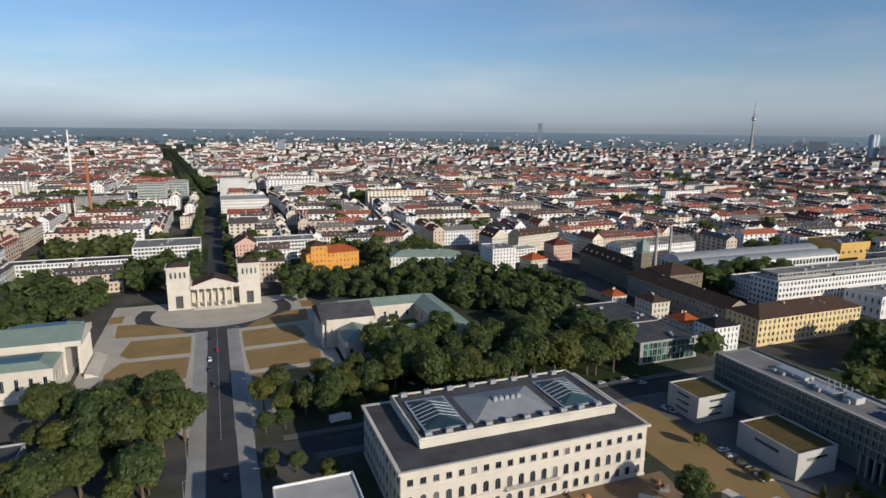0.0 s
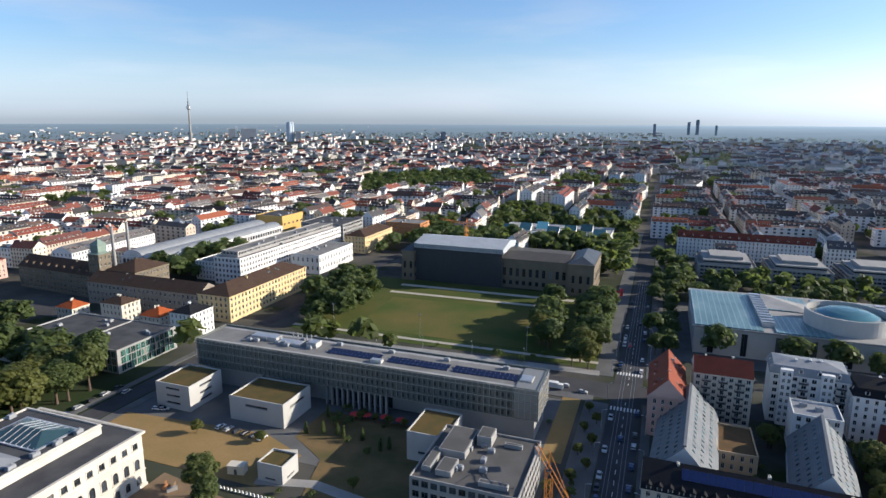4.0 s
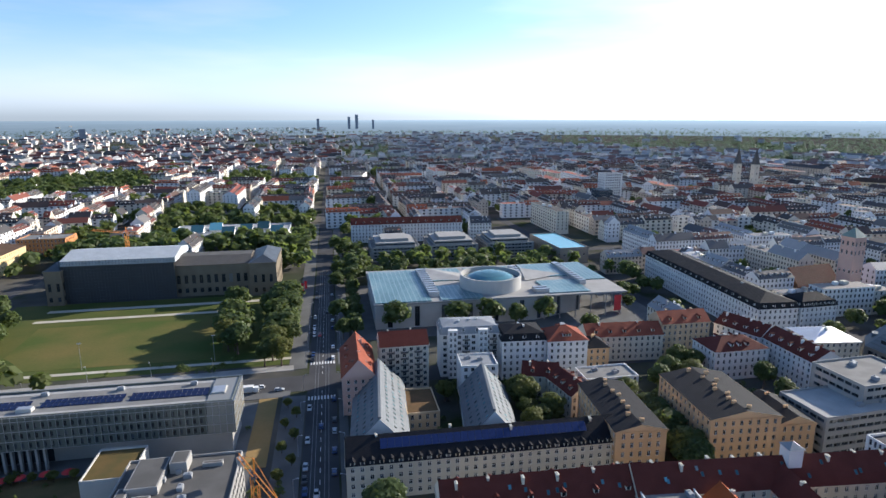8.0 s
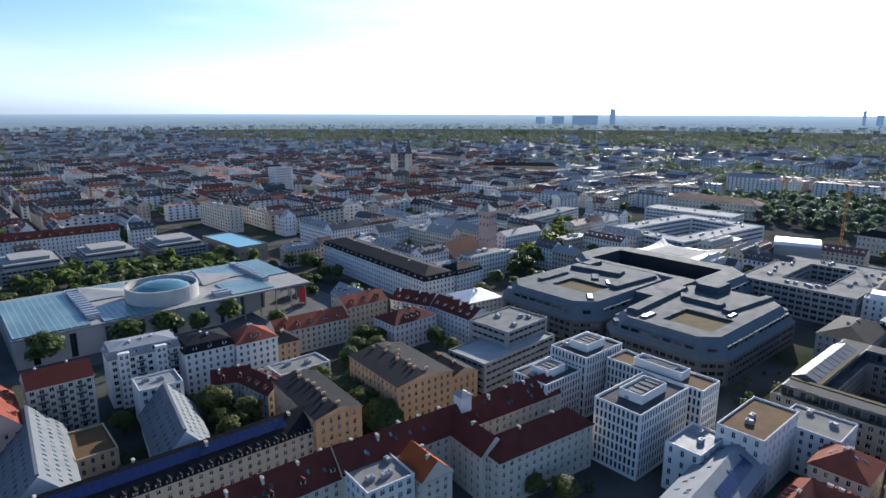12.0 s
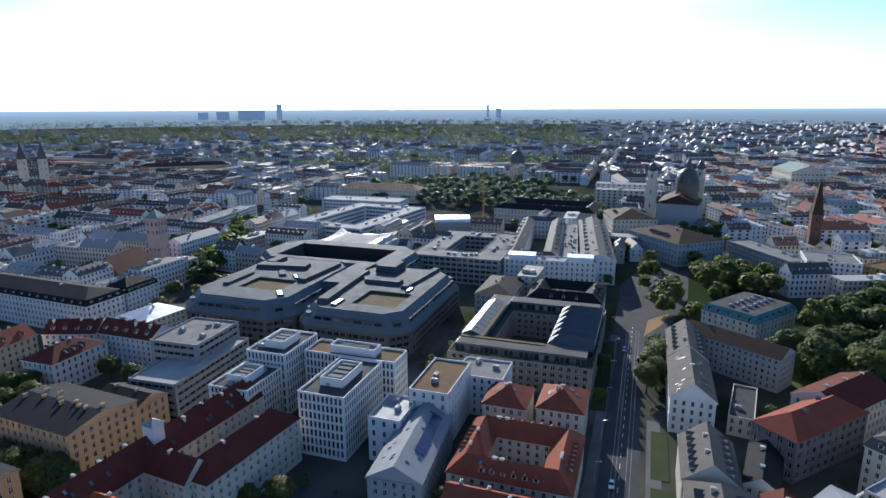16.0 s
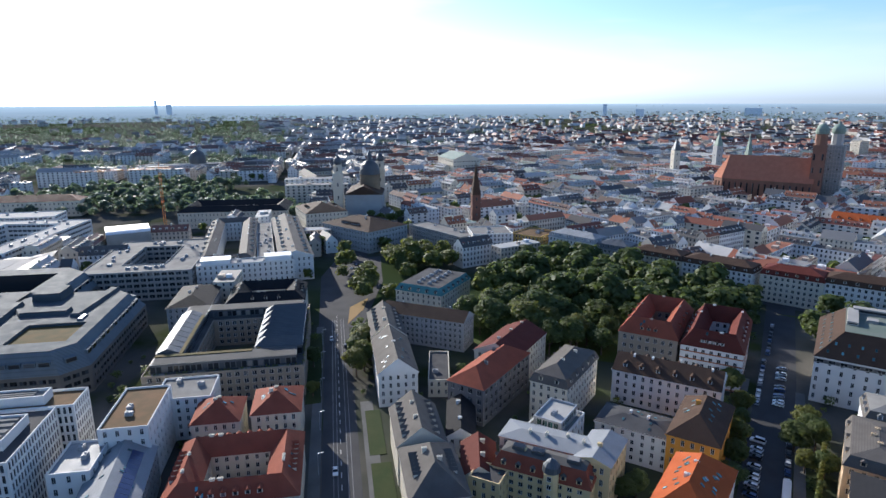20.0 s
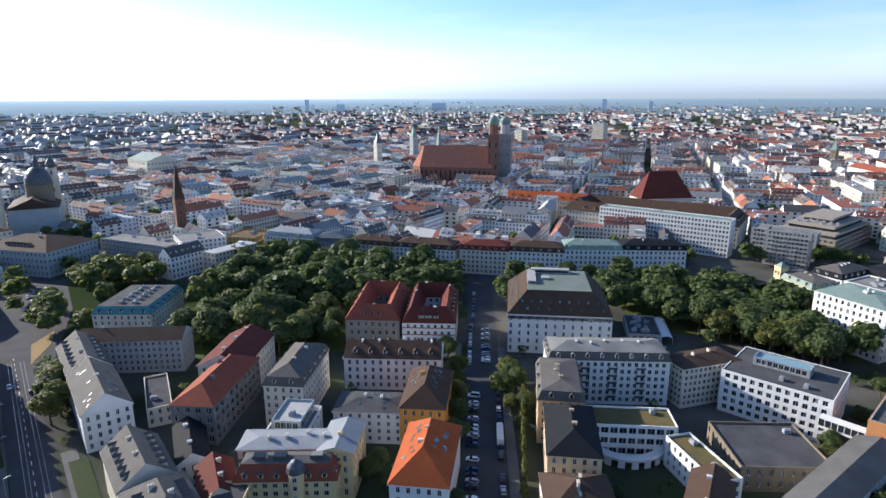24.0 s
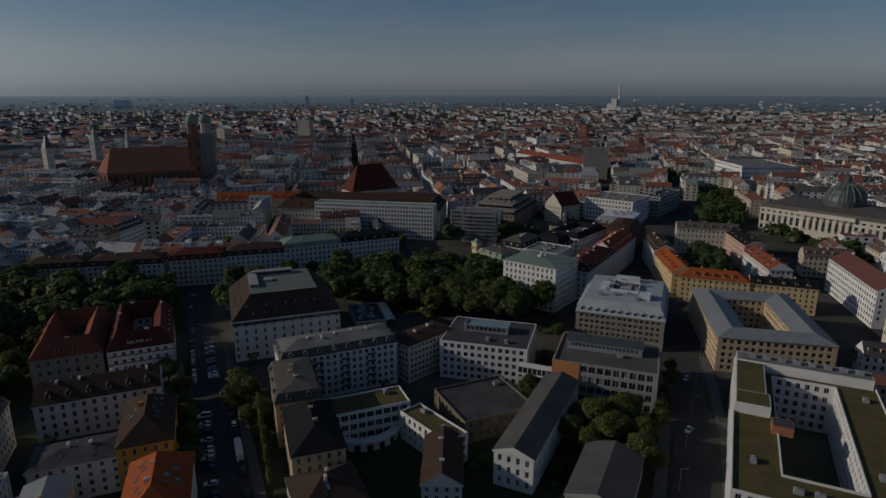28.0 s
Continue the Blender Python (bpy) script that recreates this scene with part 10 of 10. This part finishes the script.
# a plain ring under the farthest roofs; its blue-green colour stands for haze
s = Shape()
rings = [2400, 2700, 3000, 3400, 3800, 4200, 4600, 4930]
for r in rings:
    for i in range(96):
        t = 2 * math.pi * i / 96
        s.v.append((r * math.sin(t), r * math.cos(t), land(r) + (0.5 if r > 2400 else -1.0)))
for k in range(len(rings) - 1):
    for i in range(96):
        j = (i + 1) % 96
        s.f.append((k * 96 + i, (k + 1) * 96 + i, (k + 1) * 96 + j, k * 96 + j))
        s.m.append(0)
DISTANCE = speckled("hazed_distance", (0.10, 0.14, 0.165), (0.13, 0.165, 0.19), 0.004, 0.03)
for glow in (HAZELEAF, DISTANCE):
    # haze painted as emission: most under the sun, more towards the horizon
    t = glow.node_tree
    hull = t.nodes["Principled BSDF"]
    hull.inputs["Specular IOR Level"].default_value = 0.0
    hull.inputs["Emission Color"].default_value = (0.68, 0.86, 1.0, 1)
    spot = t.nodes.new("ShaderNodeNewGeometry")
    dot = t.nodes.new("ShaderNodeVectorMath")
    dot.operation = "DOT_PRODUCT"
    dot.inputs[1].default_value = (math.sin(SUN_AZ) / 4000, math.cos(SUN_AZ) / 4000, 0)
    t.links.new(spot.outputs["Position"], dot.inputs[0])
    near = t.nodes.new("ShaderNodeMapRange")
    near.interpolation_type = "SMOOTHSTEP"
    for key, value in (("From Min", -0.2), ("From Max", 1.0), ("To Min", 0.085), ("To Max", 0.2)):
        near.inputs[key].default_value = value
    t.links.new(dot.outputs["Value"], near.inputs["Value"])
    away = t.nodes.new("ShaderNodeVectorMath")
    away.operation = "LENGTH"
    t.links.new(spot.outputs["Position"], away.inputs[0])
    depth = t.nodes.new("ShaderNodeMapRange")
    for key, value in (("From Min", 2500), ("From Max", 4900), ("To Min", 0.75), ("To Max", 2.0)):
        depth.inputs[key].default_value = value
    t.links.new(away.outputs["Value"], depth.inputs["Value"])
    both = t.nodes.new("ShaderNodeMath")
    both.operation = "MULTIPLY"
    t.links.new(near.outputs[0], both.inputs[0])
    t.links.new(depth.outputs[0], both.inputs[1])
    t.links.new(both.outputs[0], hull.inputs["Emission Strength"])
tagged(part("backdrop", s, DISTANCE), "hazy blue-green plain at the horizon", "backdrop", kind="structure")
sides = {False: (Shape(), Shape()), True: (Shape(), Shape())}
clumps = [TREES[i][2][::6] * np.array([1.5, 1.5, 0.9]) for i in range(6)]
woods, garden, dim = [], [], []
rnd = random.Random(31)


def wooded(az, true_r):
    """How much of the land is trees there: the great park lies east-north-east."""
    share = 0.5
    if 20 < az < 84 and true_r > 1150:
        edge = 2300 - 11 * (az - 33) if az > 33 else 2300 + 30 * (33 - az)
        if true_r > edge:
            share = 0.97 if true_r < 3600 or az < 60 else 0.8
        elif az > 50:
            share = 0.55
    elif true_r > 4200:
        share += 0.3
    return share


for _ in range(36000):
    slope = rnd.uniform(0.019, 0.081)
    true_r = EYE_Z / slope
    az = rnd.uniform(-112, 198)
    x, y, z, k = far_spot(az, true_r)
    east = 2 < az < 106
    if slope < 0.026 and 0 < az < 112:
        continue
    tx, ty = true_r * math.sin(math.radians(az)), true_r * math.cos(math.radians(az))
    if tx < -1300 and abs(ty + 8 - 0.085 * (tx + 1000)) < 34:
        continue
    green = wooded(az, true_r)
    if noise.noise(Vector((x * 0.004, y * 0.004, 3.0))) > 0.18:
        green += 0.4
    if rnd.random() < green:
        f = k * rnd.uniform(0.8, 1.3) * (1.0 if true_r < 4000 else 2.0)
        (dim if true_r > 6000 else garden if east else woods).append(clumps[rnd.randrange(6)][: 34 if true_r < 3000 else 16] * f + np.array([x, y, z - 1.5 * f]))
    else:
        w, d, h = rnd.uniform(14, 46) * k, rnd.uniform(11, 15) * k, rnd.uniform(9, 16) * k
        t = rnd.choice((0.0, 1.571)) + rnd.uniform(-0.12, 0.12)
        flat = rnd.random() < 0.2
        walls, tops = sides[east]
        c, s = math.cos(t), math.sin(t)
        a, b, rh = w / 2, d / 2, rnd.uniform(4.5, 7) * k
        g = [(x + px * c - py * s, y + px * s + py * c) for px, py in ((-a, -b), (a, -b), (a, b), (-a, b), (-a, 0), (a, 0))]
        lo, hi = z - 3 * k, z + h
        if flat:
            walls.solid([(*p, lo) for p in g[:4]] + [(*p, hi) for p in g[:4]], [(0, 1, 5, 4), (1, 2, 6, 5), (2, 3, 7, 6), (3, 0, 4, 7)])
            tops.solid([(*p, hi) for p in g[:4]], [(0, 1, 2, 3)])
        else:
            walls.solid([(*p, lo) for p in g[:4]] + [(*p, hi) for p in g[:4]] + [(*g[4], hi + rh), (*g[5], hi + rh)], [(0, 1, 5, 4), (1, 2, 6, 9, 5), (2, 3, 7, 6), (3, 0, 4, 8, 7)])
            tops.solid([(*g[0], hi - 0.1), (*g[1], hi - 0.1), (*g[5], hi + rh + 0.1), (*g[4], hi + rh + 0.1), (*g[2], hi - 0.1), (*g[3], hi - 0.1)], [(0, 1, 2, 3), (3, 2, 4, 5)])
# the long avenue runs on to the west between its trees
for k in range(110):
    for side in (-17, -9, 9, 17):
        ax, ay = -1500 - 15 * k, -8 + side - 0.085 * (500 + 15 * k)
        x, y, z, f = far_spot(math.degrees(math.atan2(ax, ay)), math.hypot(ax, ay))
        woods.append(clumps[rnd.randrange(6)][:34] * f * np.array([0.9, 0.9, 1.25]) + np.array([x, y, z - f]))
# the park woods in the east, and the gardens between the outer blocks
for _ in range(9000):
    az = rnd.uniform(20, 86)
    true_r = EYE_Z / rnd.uniform(0.02, 0.11)
    if true_r < 1150 or rnd.random() > wooded(az, true_r):
        continue
    x, y, z, k = far_spot(az, true_r)
    if not taken(x, y, 4):
        f = k * rnd.uniform(0.9, 1.35)
        garden.append(clumps[rnd.randrange(6)][:34] * f + np.array([x, y, z - 1.0 * f]))
for _ in range(240):
    az = rnd.choice((rnd.uniform(-112, -20), rnd.uniform(112, 198)))
    x, y, z, k = far_spot(az, EYE_Z / rnd.uniform(0.009, 0.0195))
    if noise.noise(Vector((x * 0.002, y * 0.002, 9.0))) < -0.05:
        continue
    w, d, h = rnd.uniform(14, 50) * k, 14 * k, rnd.uniform(7, 16) * k
    walls, tops = sides[False]
    t = math.radians(90 - az) + rnd.uniform(-0.5, 0.5) + math.pi / 2
    c, s = math.cos(t), math.sin(t)
    g = [(x + px * c - py * s, y + px * s + py * c) for px, py in ((-w / 2, -d / 2), (w / 2, -d / 2), (w / 2, d / 2), (-w / 2, d / 2))]
    walls.solid([(*p, z - 2) for p in g] + [(*p, z + h) for p in g], [(0, 1, 5, 4), (1, 2, 6, 5), (2, 3, 7, 6), (3, 0, 4, 7)])
    tops.solid([(*p, z + h) for p in g], [(0, 1, 2, 3)])
for east, (walls, tops) in sides.items():
    tagged(part("far_town_walls", walls, FARWALLS), "pale walls of the far city", "houses", kind="stuff")
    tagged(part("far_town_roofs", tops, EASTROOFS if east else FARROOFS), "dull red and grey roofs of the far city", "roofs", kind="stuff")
tagged(new("far_woods", quads_mesh("far_woods", np.concatenate(woods), FARLEAF)), "leafy trees and woods of the far city", "trees", kind="stuff")
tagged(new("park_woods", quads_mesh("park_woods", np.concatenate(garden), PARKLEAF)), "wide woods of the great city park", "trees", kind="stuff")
tagged(new("horizon_woods", quads_mesh("horizon_woods", np.concatenate(dim), HAZELEAF)), "woods along the horizon with glowing blue-grey haze in their colour", "woods", kind="stuff")

# ---- vehicles ----


def car_meshes(paint, name, length=4.4, width=1.8, van=False):
    """Body, glazing and one wheel of a parked car."""
    b = Shape()
    l, w = length / 2, width / 2
    side = [(-l, 0.35), (-l, 0.8), (-l + 0.15, 0.92), (l - 1.15, 0.98), (l - 0.1, 0.72), (l, 0.35)] if not van else [(-l, 0.35), (-l, 1.0), (-l, 1.15), (l - 0.9, 1.15), (l - 0.1, 0.95), (l, 0.35)]
    roof = [(-l + 0.35, 1.3 if not van else 1.9), (-l + 0.75, 1.45 if not van else 2.1), (l - 2.2 if not van else l - 1.7, 1.43 if not van else 2.1)]
    n0 = len(side)
    b.solid([(x, -w, z) for x, z in side] + [(x, w, z) for x, z in side], [(i, i + 1, n0 + i + 1, n0 + i) for i in range(n0 - 1)] + [tuple(range(n0))[::-1], tuple(range(n0, 2 * n0)), (n0 - 1, 0, n0, 2 * n0 - 1)])
    q = w - 0.22
    b.solid([(roof[0][0], -q, roof[0][1]), (roof[1][0], -q, roof[1][1]), (roof[2][0], -q, roof[2][1]), (roof[0][0], q, roof[0][1]), (roof[1][0], q, roof[1][1]), (roof[2][0], q, roof[2][1])], [(0, 3, 4, 1), (1, 4, 5, 2)])
    g = Shape()
    base_r, base_f = -l + 0.12, l - 1.2
    zb = side[2][1] + 0.01
    pts = [(base_r, zb), (roof[0][0], roof[0][1] - 0.01), (roof[1][0], roof[1][1] - 0.02), (roof[2][0], roof[2][1] - 0.02), (base_f, side[3][1])]
    k = len(pts)
    g.solid([(x, -w + (0.06 if i in (0, 4) else 0.22), z) for i, (x, z) in enumerate(pts)] + [(x, w - (0.06 if i in (0, 4) else 0.22), z) for i, (x, z) in enumerate(pts)],
            [(0, 1, 2, 3, 4)[::-1], (5, 6, 7, 8, 9), (3, 4, 9, 8)[::-1], (0, 1, 6, 5)])
    return b.mesh("body", paint), g.mesh("glazing", GLASS)


wheel = Shape()
ring = [(0.32 * math.cos(2 * math.pi * i / 12), 0.32 * math.sin(2 * math.pi * i / 12)) for i in range(12)]
wheel.solid([(x, -0.1, z) for x, z in ring] + [(x, 0.1, z) for x, z in ring], [(i, 12 + i, 12 + (i + 1) % 12, (i + 1) % 12) for i in range(12)] + [tuple(range(12)), tuple(range(12, 24))[::-1]])
WHEEL = wheel.mesh("wheel", RUBBER)
PAINTS = {}
for word, tone in (("white", (0.75, 0.75, 0.74)), ("silver", (0.45, 0.46, 0.47)), ("dark grey", (0.05, 0.05, 0.055)), ("black", (0.012, 0.012, 0.014)), ("blue", (0.03, 0.06, 0.16)), ("red", (0.40, 0.03, 0.03))):
    n = Nodes(word.replace(" ", "_") + "_car_paint")
    paint = n.done(tone, 0.3, 0.1)
    PAINTS[word] = (car_meshes(paint, "car"), car_meshes(paint, "van", 5.2, 1.95, True))


def car(x, y, turn, word, van=False, where="parked along the kerb"):
    body, glass = PAINTS[word][1 if van else 0]
    ob = thing("van" if van else "car", f"{word} {'van' if van else 'car'} {where}", "van" if van else "car", x, y, 0.12, turn, group="cars in the streets")
    part("body", body, None, ob)
    part("glazing", glass, None, ob)
    h = 1.35 if not van else 1.6
    for sx in (-h, h):
        for sy in (-0.8, 0.8):
            part("wheel", WHEEL, None, ob, at=pose(sx, sy, 0.32))


rnd = random.Random(77)
WORDS = ["white", "silver", "dark grey", "black", "dark grey", "white", "blue", "silver"]
for side_x in (-13.0, -2.9):
    y = 140.0
    while y < 420:
        if rnd.random() < 0.62 and not 252 < y < 292:
            car(side_x + rnd.uniform(-0.2, 0.2), y, 90 if side_x > -8 else -90, rnd.choice(WORDS))
        y += rnd.uniform(6.2, 9.5)
# the street to the park, cars side by side on the left and behind one another on the right
ux, uy = 0.756, -0.654
for lo, hi, step, off, spin in ((104, 196, 3.0, 1.6, 78), (226, 276, 5.6, 4.0, 0), (228, 268, 3.0, -3.6, 84), (120, 205, 6.4, -8.4, 0), (284, 330, 6.2, 3.0, 0)):
    d = lo
    while d < hi:
        if rnd.random() < 0.82:
            car(25 + ux * d + off * 0.654, -22 + uy * d + off * 0.756, -41 + spin + rnd.uniform(-3, 3), rnd.choice(WORDS), rnd.random() < 0.15)
        d += step
for x, y, turn, word in ((-336, -3, 180, "red"), (-322, -7, 0, "white"), (-308, -7, 0, "dark grey"), (-288, -5, 0, "dark grey"), (-205, -2, 180, "dark grey"), (-356, -7, 0, "black"), (182, 4, 180, "white"), (155, -2, 0, "white"), (160, 4, 180, "silver"),
                         (300, 5, 180, "silver"), (290, -2, 0, "dark grey"), (-230, 264, 0, "dark grey"), (-128, 262, 0, "black"), (-80, 268, 180, "silver"), (-36, 266, 180, "white"), (-27, 262, 0, "silver"),
                         (4, -218, 80, "white"), (8, -262, 80, "silver"), (-8, 225, 90, "blue"), (-10, 330, -90, "red"), (-6, 370, 90, "dark grey"), (-9, 180, -90, "silver"), (-222, 190, 90, "silver"), (-214, 205, 90, "dark grey")):
    car(x, y, turn, word, where="driving along the street")
for k in range(6):
    car(-160 + k * 4.2, 178.6 - k * 0.3, 80, WORDS[k], where="standing on the forecourt")
    car(420 + k * 9, -10 - (k % 2) * 4, 172, WORDS[(k + 3) % 8], where="queuing at the square")
for k in range(7):
    car(-196 + (k % 2) * 3, 182 + k * 0.5, 15 + k * 12, WORDS[k], where="standing beside the pavilions") if k < 3 else None
    car(-229 + rnd.uniform(-0.3, 0.3), 150 + k * 7, 90, WORDS[(k * 3) % 8])


def lorry(x, y, turn, label, body_mat, length=8.5):
    ob = thing("lorry", label, "lorry", x, y, 0.12, turn)
    s = Shape()
    s.box(-length / 2, length / 2 - 2.2, -1.2, 1.2, 0.9, 3.4)
    part("box_body", s, body_mat, ob)
    c = Shape()
    c.box(length / 2 - 2.0, length / 2, -1.15, 1.15, 0.5, 2.7)
    part("cab", c, FRAMEW, ob)
    g = Shape()
    g.box(length / 2 - 0.6, length / 2 + 0.02, -1.05, 1.05, 1.6, 2.5)
    part("windscreen", g, GLASS, ob)
    for sx in (-length / 2 + 1.2, length / 2 - 1.2):
        for sy in (-1.05, 1.05):
            part("wheel", WHEEL, None, ob, at=pose(sx, sy, 0.45))


lorry(-233, 44, 100, "white lorry standing in the side street", WHITE, 9)
lorry(143, -135, -41, "long white lorry standing by the kerb", WHITE, 12)
lorry(-40, 262, 2, "white concrete lorry at the crossing", WHITE, 8)

# ---- street furniture ----


def lamp_mesh():
    if "lamp" not in STORE:
        s = Shape()
        s.tube(0, 0, 0, 8, 0.09, 0.06, 8)
        s.bar((0, 0, 7.9), (1.4, 0, 8.3), 0.05)
        h = Shape()
        h.box(1.2, 2.0, -0.14, 0.14, 8.2, 8.36)
        STORE["lamp"] = (s.mesh("pole", STEEL), h.mesh("lamp_head", STEEL))
    return STORE["lamp"]


for x, y, turn in [(-90 - k * 26, 9, -90) for k in range(11)] + [(-90 - k * 26, -15, 90) for k in range(11)] + [(-16, 70 + k * 27, 0) for k in range(12)] + [(1, 70 + k * 27, 180) for k in range(12)] + \
        [(70 + k * 28, 9.5, -90) for k in range(9)] + [(-60 - k * 28, 287.5, -90) for k in range(5)] + [(4, -180 - k * 26, 180) for k in range(6)]:
    pole, head = lamp_mesh()
    ob = thing("street_lamp", "slim grey street lamp on the pavement", "street lamp", x, y, 0.1, turn, group="street lamps")
    part("pole", pole, None, ob)
    part("lamp_head", head, None, ob)
marks = Shape()
for k in range(40):
    for y0 in (-3.1,):
        marks.box(-235 - k * 3.6, -233.2 - k * 3.6, y0, y0 + 0.18, 0.08, 0.112)
for k in range(60):
    marks.box(-8.1, -7.9, 60 + k * 7, 63 + k * 7, 0.02, 0.062)
for k in range(40):
    marks.box(60 + k * 7, 63 + k * 7, 1.9, 2.1, 0.02, 0.062)
for k in range(9):
    marks.box(-14 + k * 1.4, -13.3 + k * 1.4, 250, 253.5, 0.02, 0.085)
    marks.box(-14 + k * 1.4, -13.3 + k * 1.4, 289, 292.5, 0.02, 0.085)
tagged(part("road_marking", marks, WHITEPAINT), "white lane dashes and crossings on the asphalt", "road marking", kind="stuff")

# parasols, site huts and clutter
for x, y in ((-113, 204), (-108, 205), (-100, 206), (-93, 206)):
    ob = thing("parasol", "wide red parasol on the forecourt", "parasol", x, y, 0.1, group="red parasols")
    p = Shape()
    p.tube(0, 0, 0, 2.8, 0.05, 0.05, 6)
    part("pole", p, STEEL, ob)
    c = Shape()
    c.lathe(0, 0, [(2.2, 2.2), (2.1, 2.35), (0.1, 3.0)], 8)
    part("canopy", c, REDCLOTH, ob)
for x, y, w, d, h, turn in ((-133, 155, 6, 3.4, 3.2, 12), (-121, 167, 7, 5, 3.0, 20), (-147, 154, 3, 2.2, 2.6, 0), (-142, 128, 6, 2.5, 2.6, 40), (-136, 100, 6, 2.5, 2.6, 90)):
    ob = thing("site_hut", "small pale flat-roofed site hut", "hut", x, y, 0.1, turn)
    s = Shape()
    s.box(-w / 2, w / 2, -d / 2, d / 2, 0, h)
    s.box(-w / 2 - 0.15, w / 2 + 0.15, -d / 2 - 0.15, d / 2 + 0.15, h, h + 0.15)
    part("body", s, CREAM, ob)
    g = Shape()
    g.box(-0.5, 0.5, -d / 2 - 0.03, -d / 2, 0.1, 2.1)
    part("door", g, FRAMED, ob)
rnd = random.Random(5)
for k in range(26):
    x, y = rnd.uniform(-155, -130), rnd.uniform(96, 142)
    q = rnd.uniform(0.5, 1.5)
    ob = thing("site_pile", "pile of building materials on bare earth", "building material", x, y, 0.1, rnd.uniform(0, 180), group="piles on the building site")
    s = Shape()
    if k % 3 == 0:
        s.lathe(0, 0, [(q * 1.3, 0), (q * 0.8, q * 0.6), (0.1, q * 0.9)], 9)
    else:
        for i in range(3):
            s.box(-q * 1.6, q * 1.6, -q * 0.5, q * 0.5, i * 0.45, i * 0.45 + 0.38)
    part("shaft", s, (EARTH, ORBRICK, CONCRETE, CRANEORANGE)[k % 4], ob)
ob = thing("site_fence", "row of white site barriers across the forecourt", "fence", -145.9, 145.1, 0.1, 0.5)
for k in range(28):
    s = Shape()
    s.solid([(-0.35, -0.3, 0), (0.35, -0.3, 0), (0.35, 0.3, 0), (-0.35, 0.3, 0), (-0.25, -0.12, 1.0), (0.25, -0.12, 1.0), (0.25, 0.12, 1.0), (-0.25, 0.12, 1.0)], [(0, 1, 5, 4), (1, 2, 6, 5), (2, 3, 7, 6), (3, 0, 4, 7), (4, 5, 6, 7)])
    STORE.setdefault("barrier", s.mesh("barrier", WHITE))
    part("barrier", STORE["barrier"], None, ob, at=pose(k * 1.5, 0, 0))
for x, y in ((-22, 424), (-24, 418)):
    ob = thing("banner_stand", "tall red museum banner on a pole", "banner", x, y, 0.1)
    p = Shape()
    p.tube(0, 0, 0, 7.5, 0.06, 0.05, 6)
    part("pole", p, STEEL, ob)
    c = Shape()
    c.box(0.08, 1.9, -0.02, 0.02, 1.6, 7.2)
    part("cloth", c, REDCLOTH, ob)
for x, y in ((-124, 303), (-62, 303), (-180, 303)):
    ob = thing("light_mast", "tall thin floodlight mast beside the lawn", "mast", x, y, 0.1)
    p = Shape()
    p.tube(0, 0, 0, 14, 0.12, 0.07, 8)
    p.box(-0.8, 0.8, -0.1, 0.1, 13.6, 14)
    part("pole", p, STEEL, ob)

# the half-stripped roof on the building site
ob = thing("site_shelter", "half-stripped dark roof with bare red and white laths", "shelter", -127, 124, 0.1, 40)
s = Shape()
s.solid([(-7, -6, 0), (7, -6, 0), (7, 6, 0), (-7, 6, 0), (-7, -6, 2.4), (7, -6, 2.4), (7, 6, 2.4), (-7, 6, 2.4), (-7, 0, 5), (7, 0, 5)], [(0, 1, 5, 4), (1, 2, 6, 9, 5), (2, 3, 7, 6), (3, 0, 4, 8, 7)])
part("wall", s, CREAM, ob)
s = Shape()
s.solid([(-7.4, -6.6, 2.2), (7.4, -6.6, 2.2), (7.4, 0, 5.1), (-7.4, 0, 5.1), (7.4, 6.6, 2.2), (-7.4, 6.6, 2.2)], [(0, 1, 2, 3), (3, 2, 4, 5)])
part("roof", s, FELT, ob)
for k in range(9):
    for sy in (-1, 1):
        s = Shape()
        s.bar((-6.8 + k * 1.7, sy * 6.2, 2.5), (-6.8 + k * 1.7 + 0.5, sy * 1.0, 4.85), 0.09)
        part("lath", s, REDCLOTH if k % 3 == 0 else FRAMEW, ob)
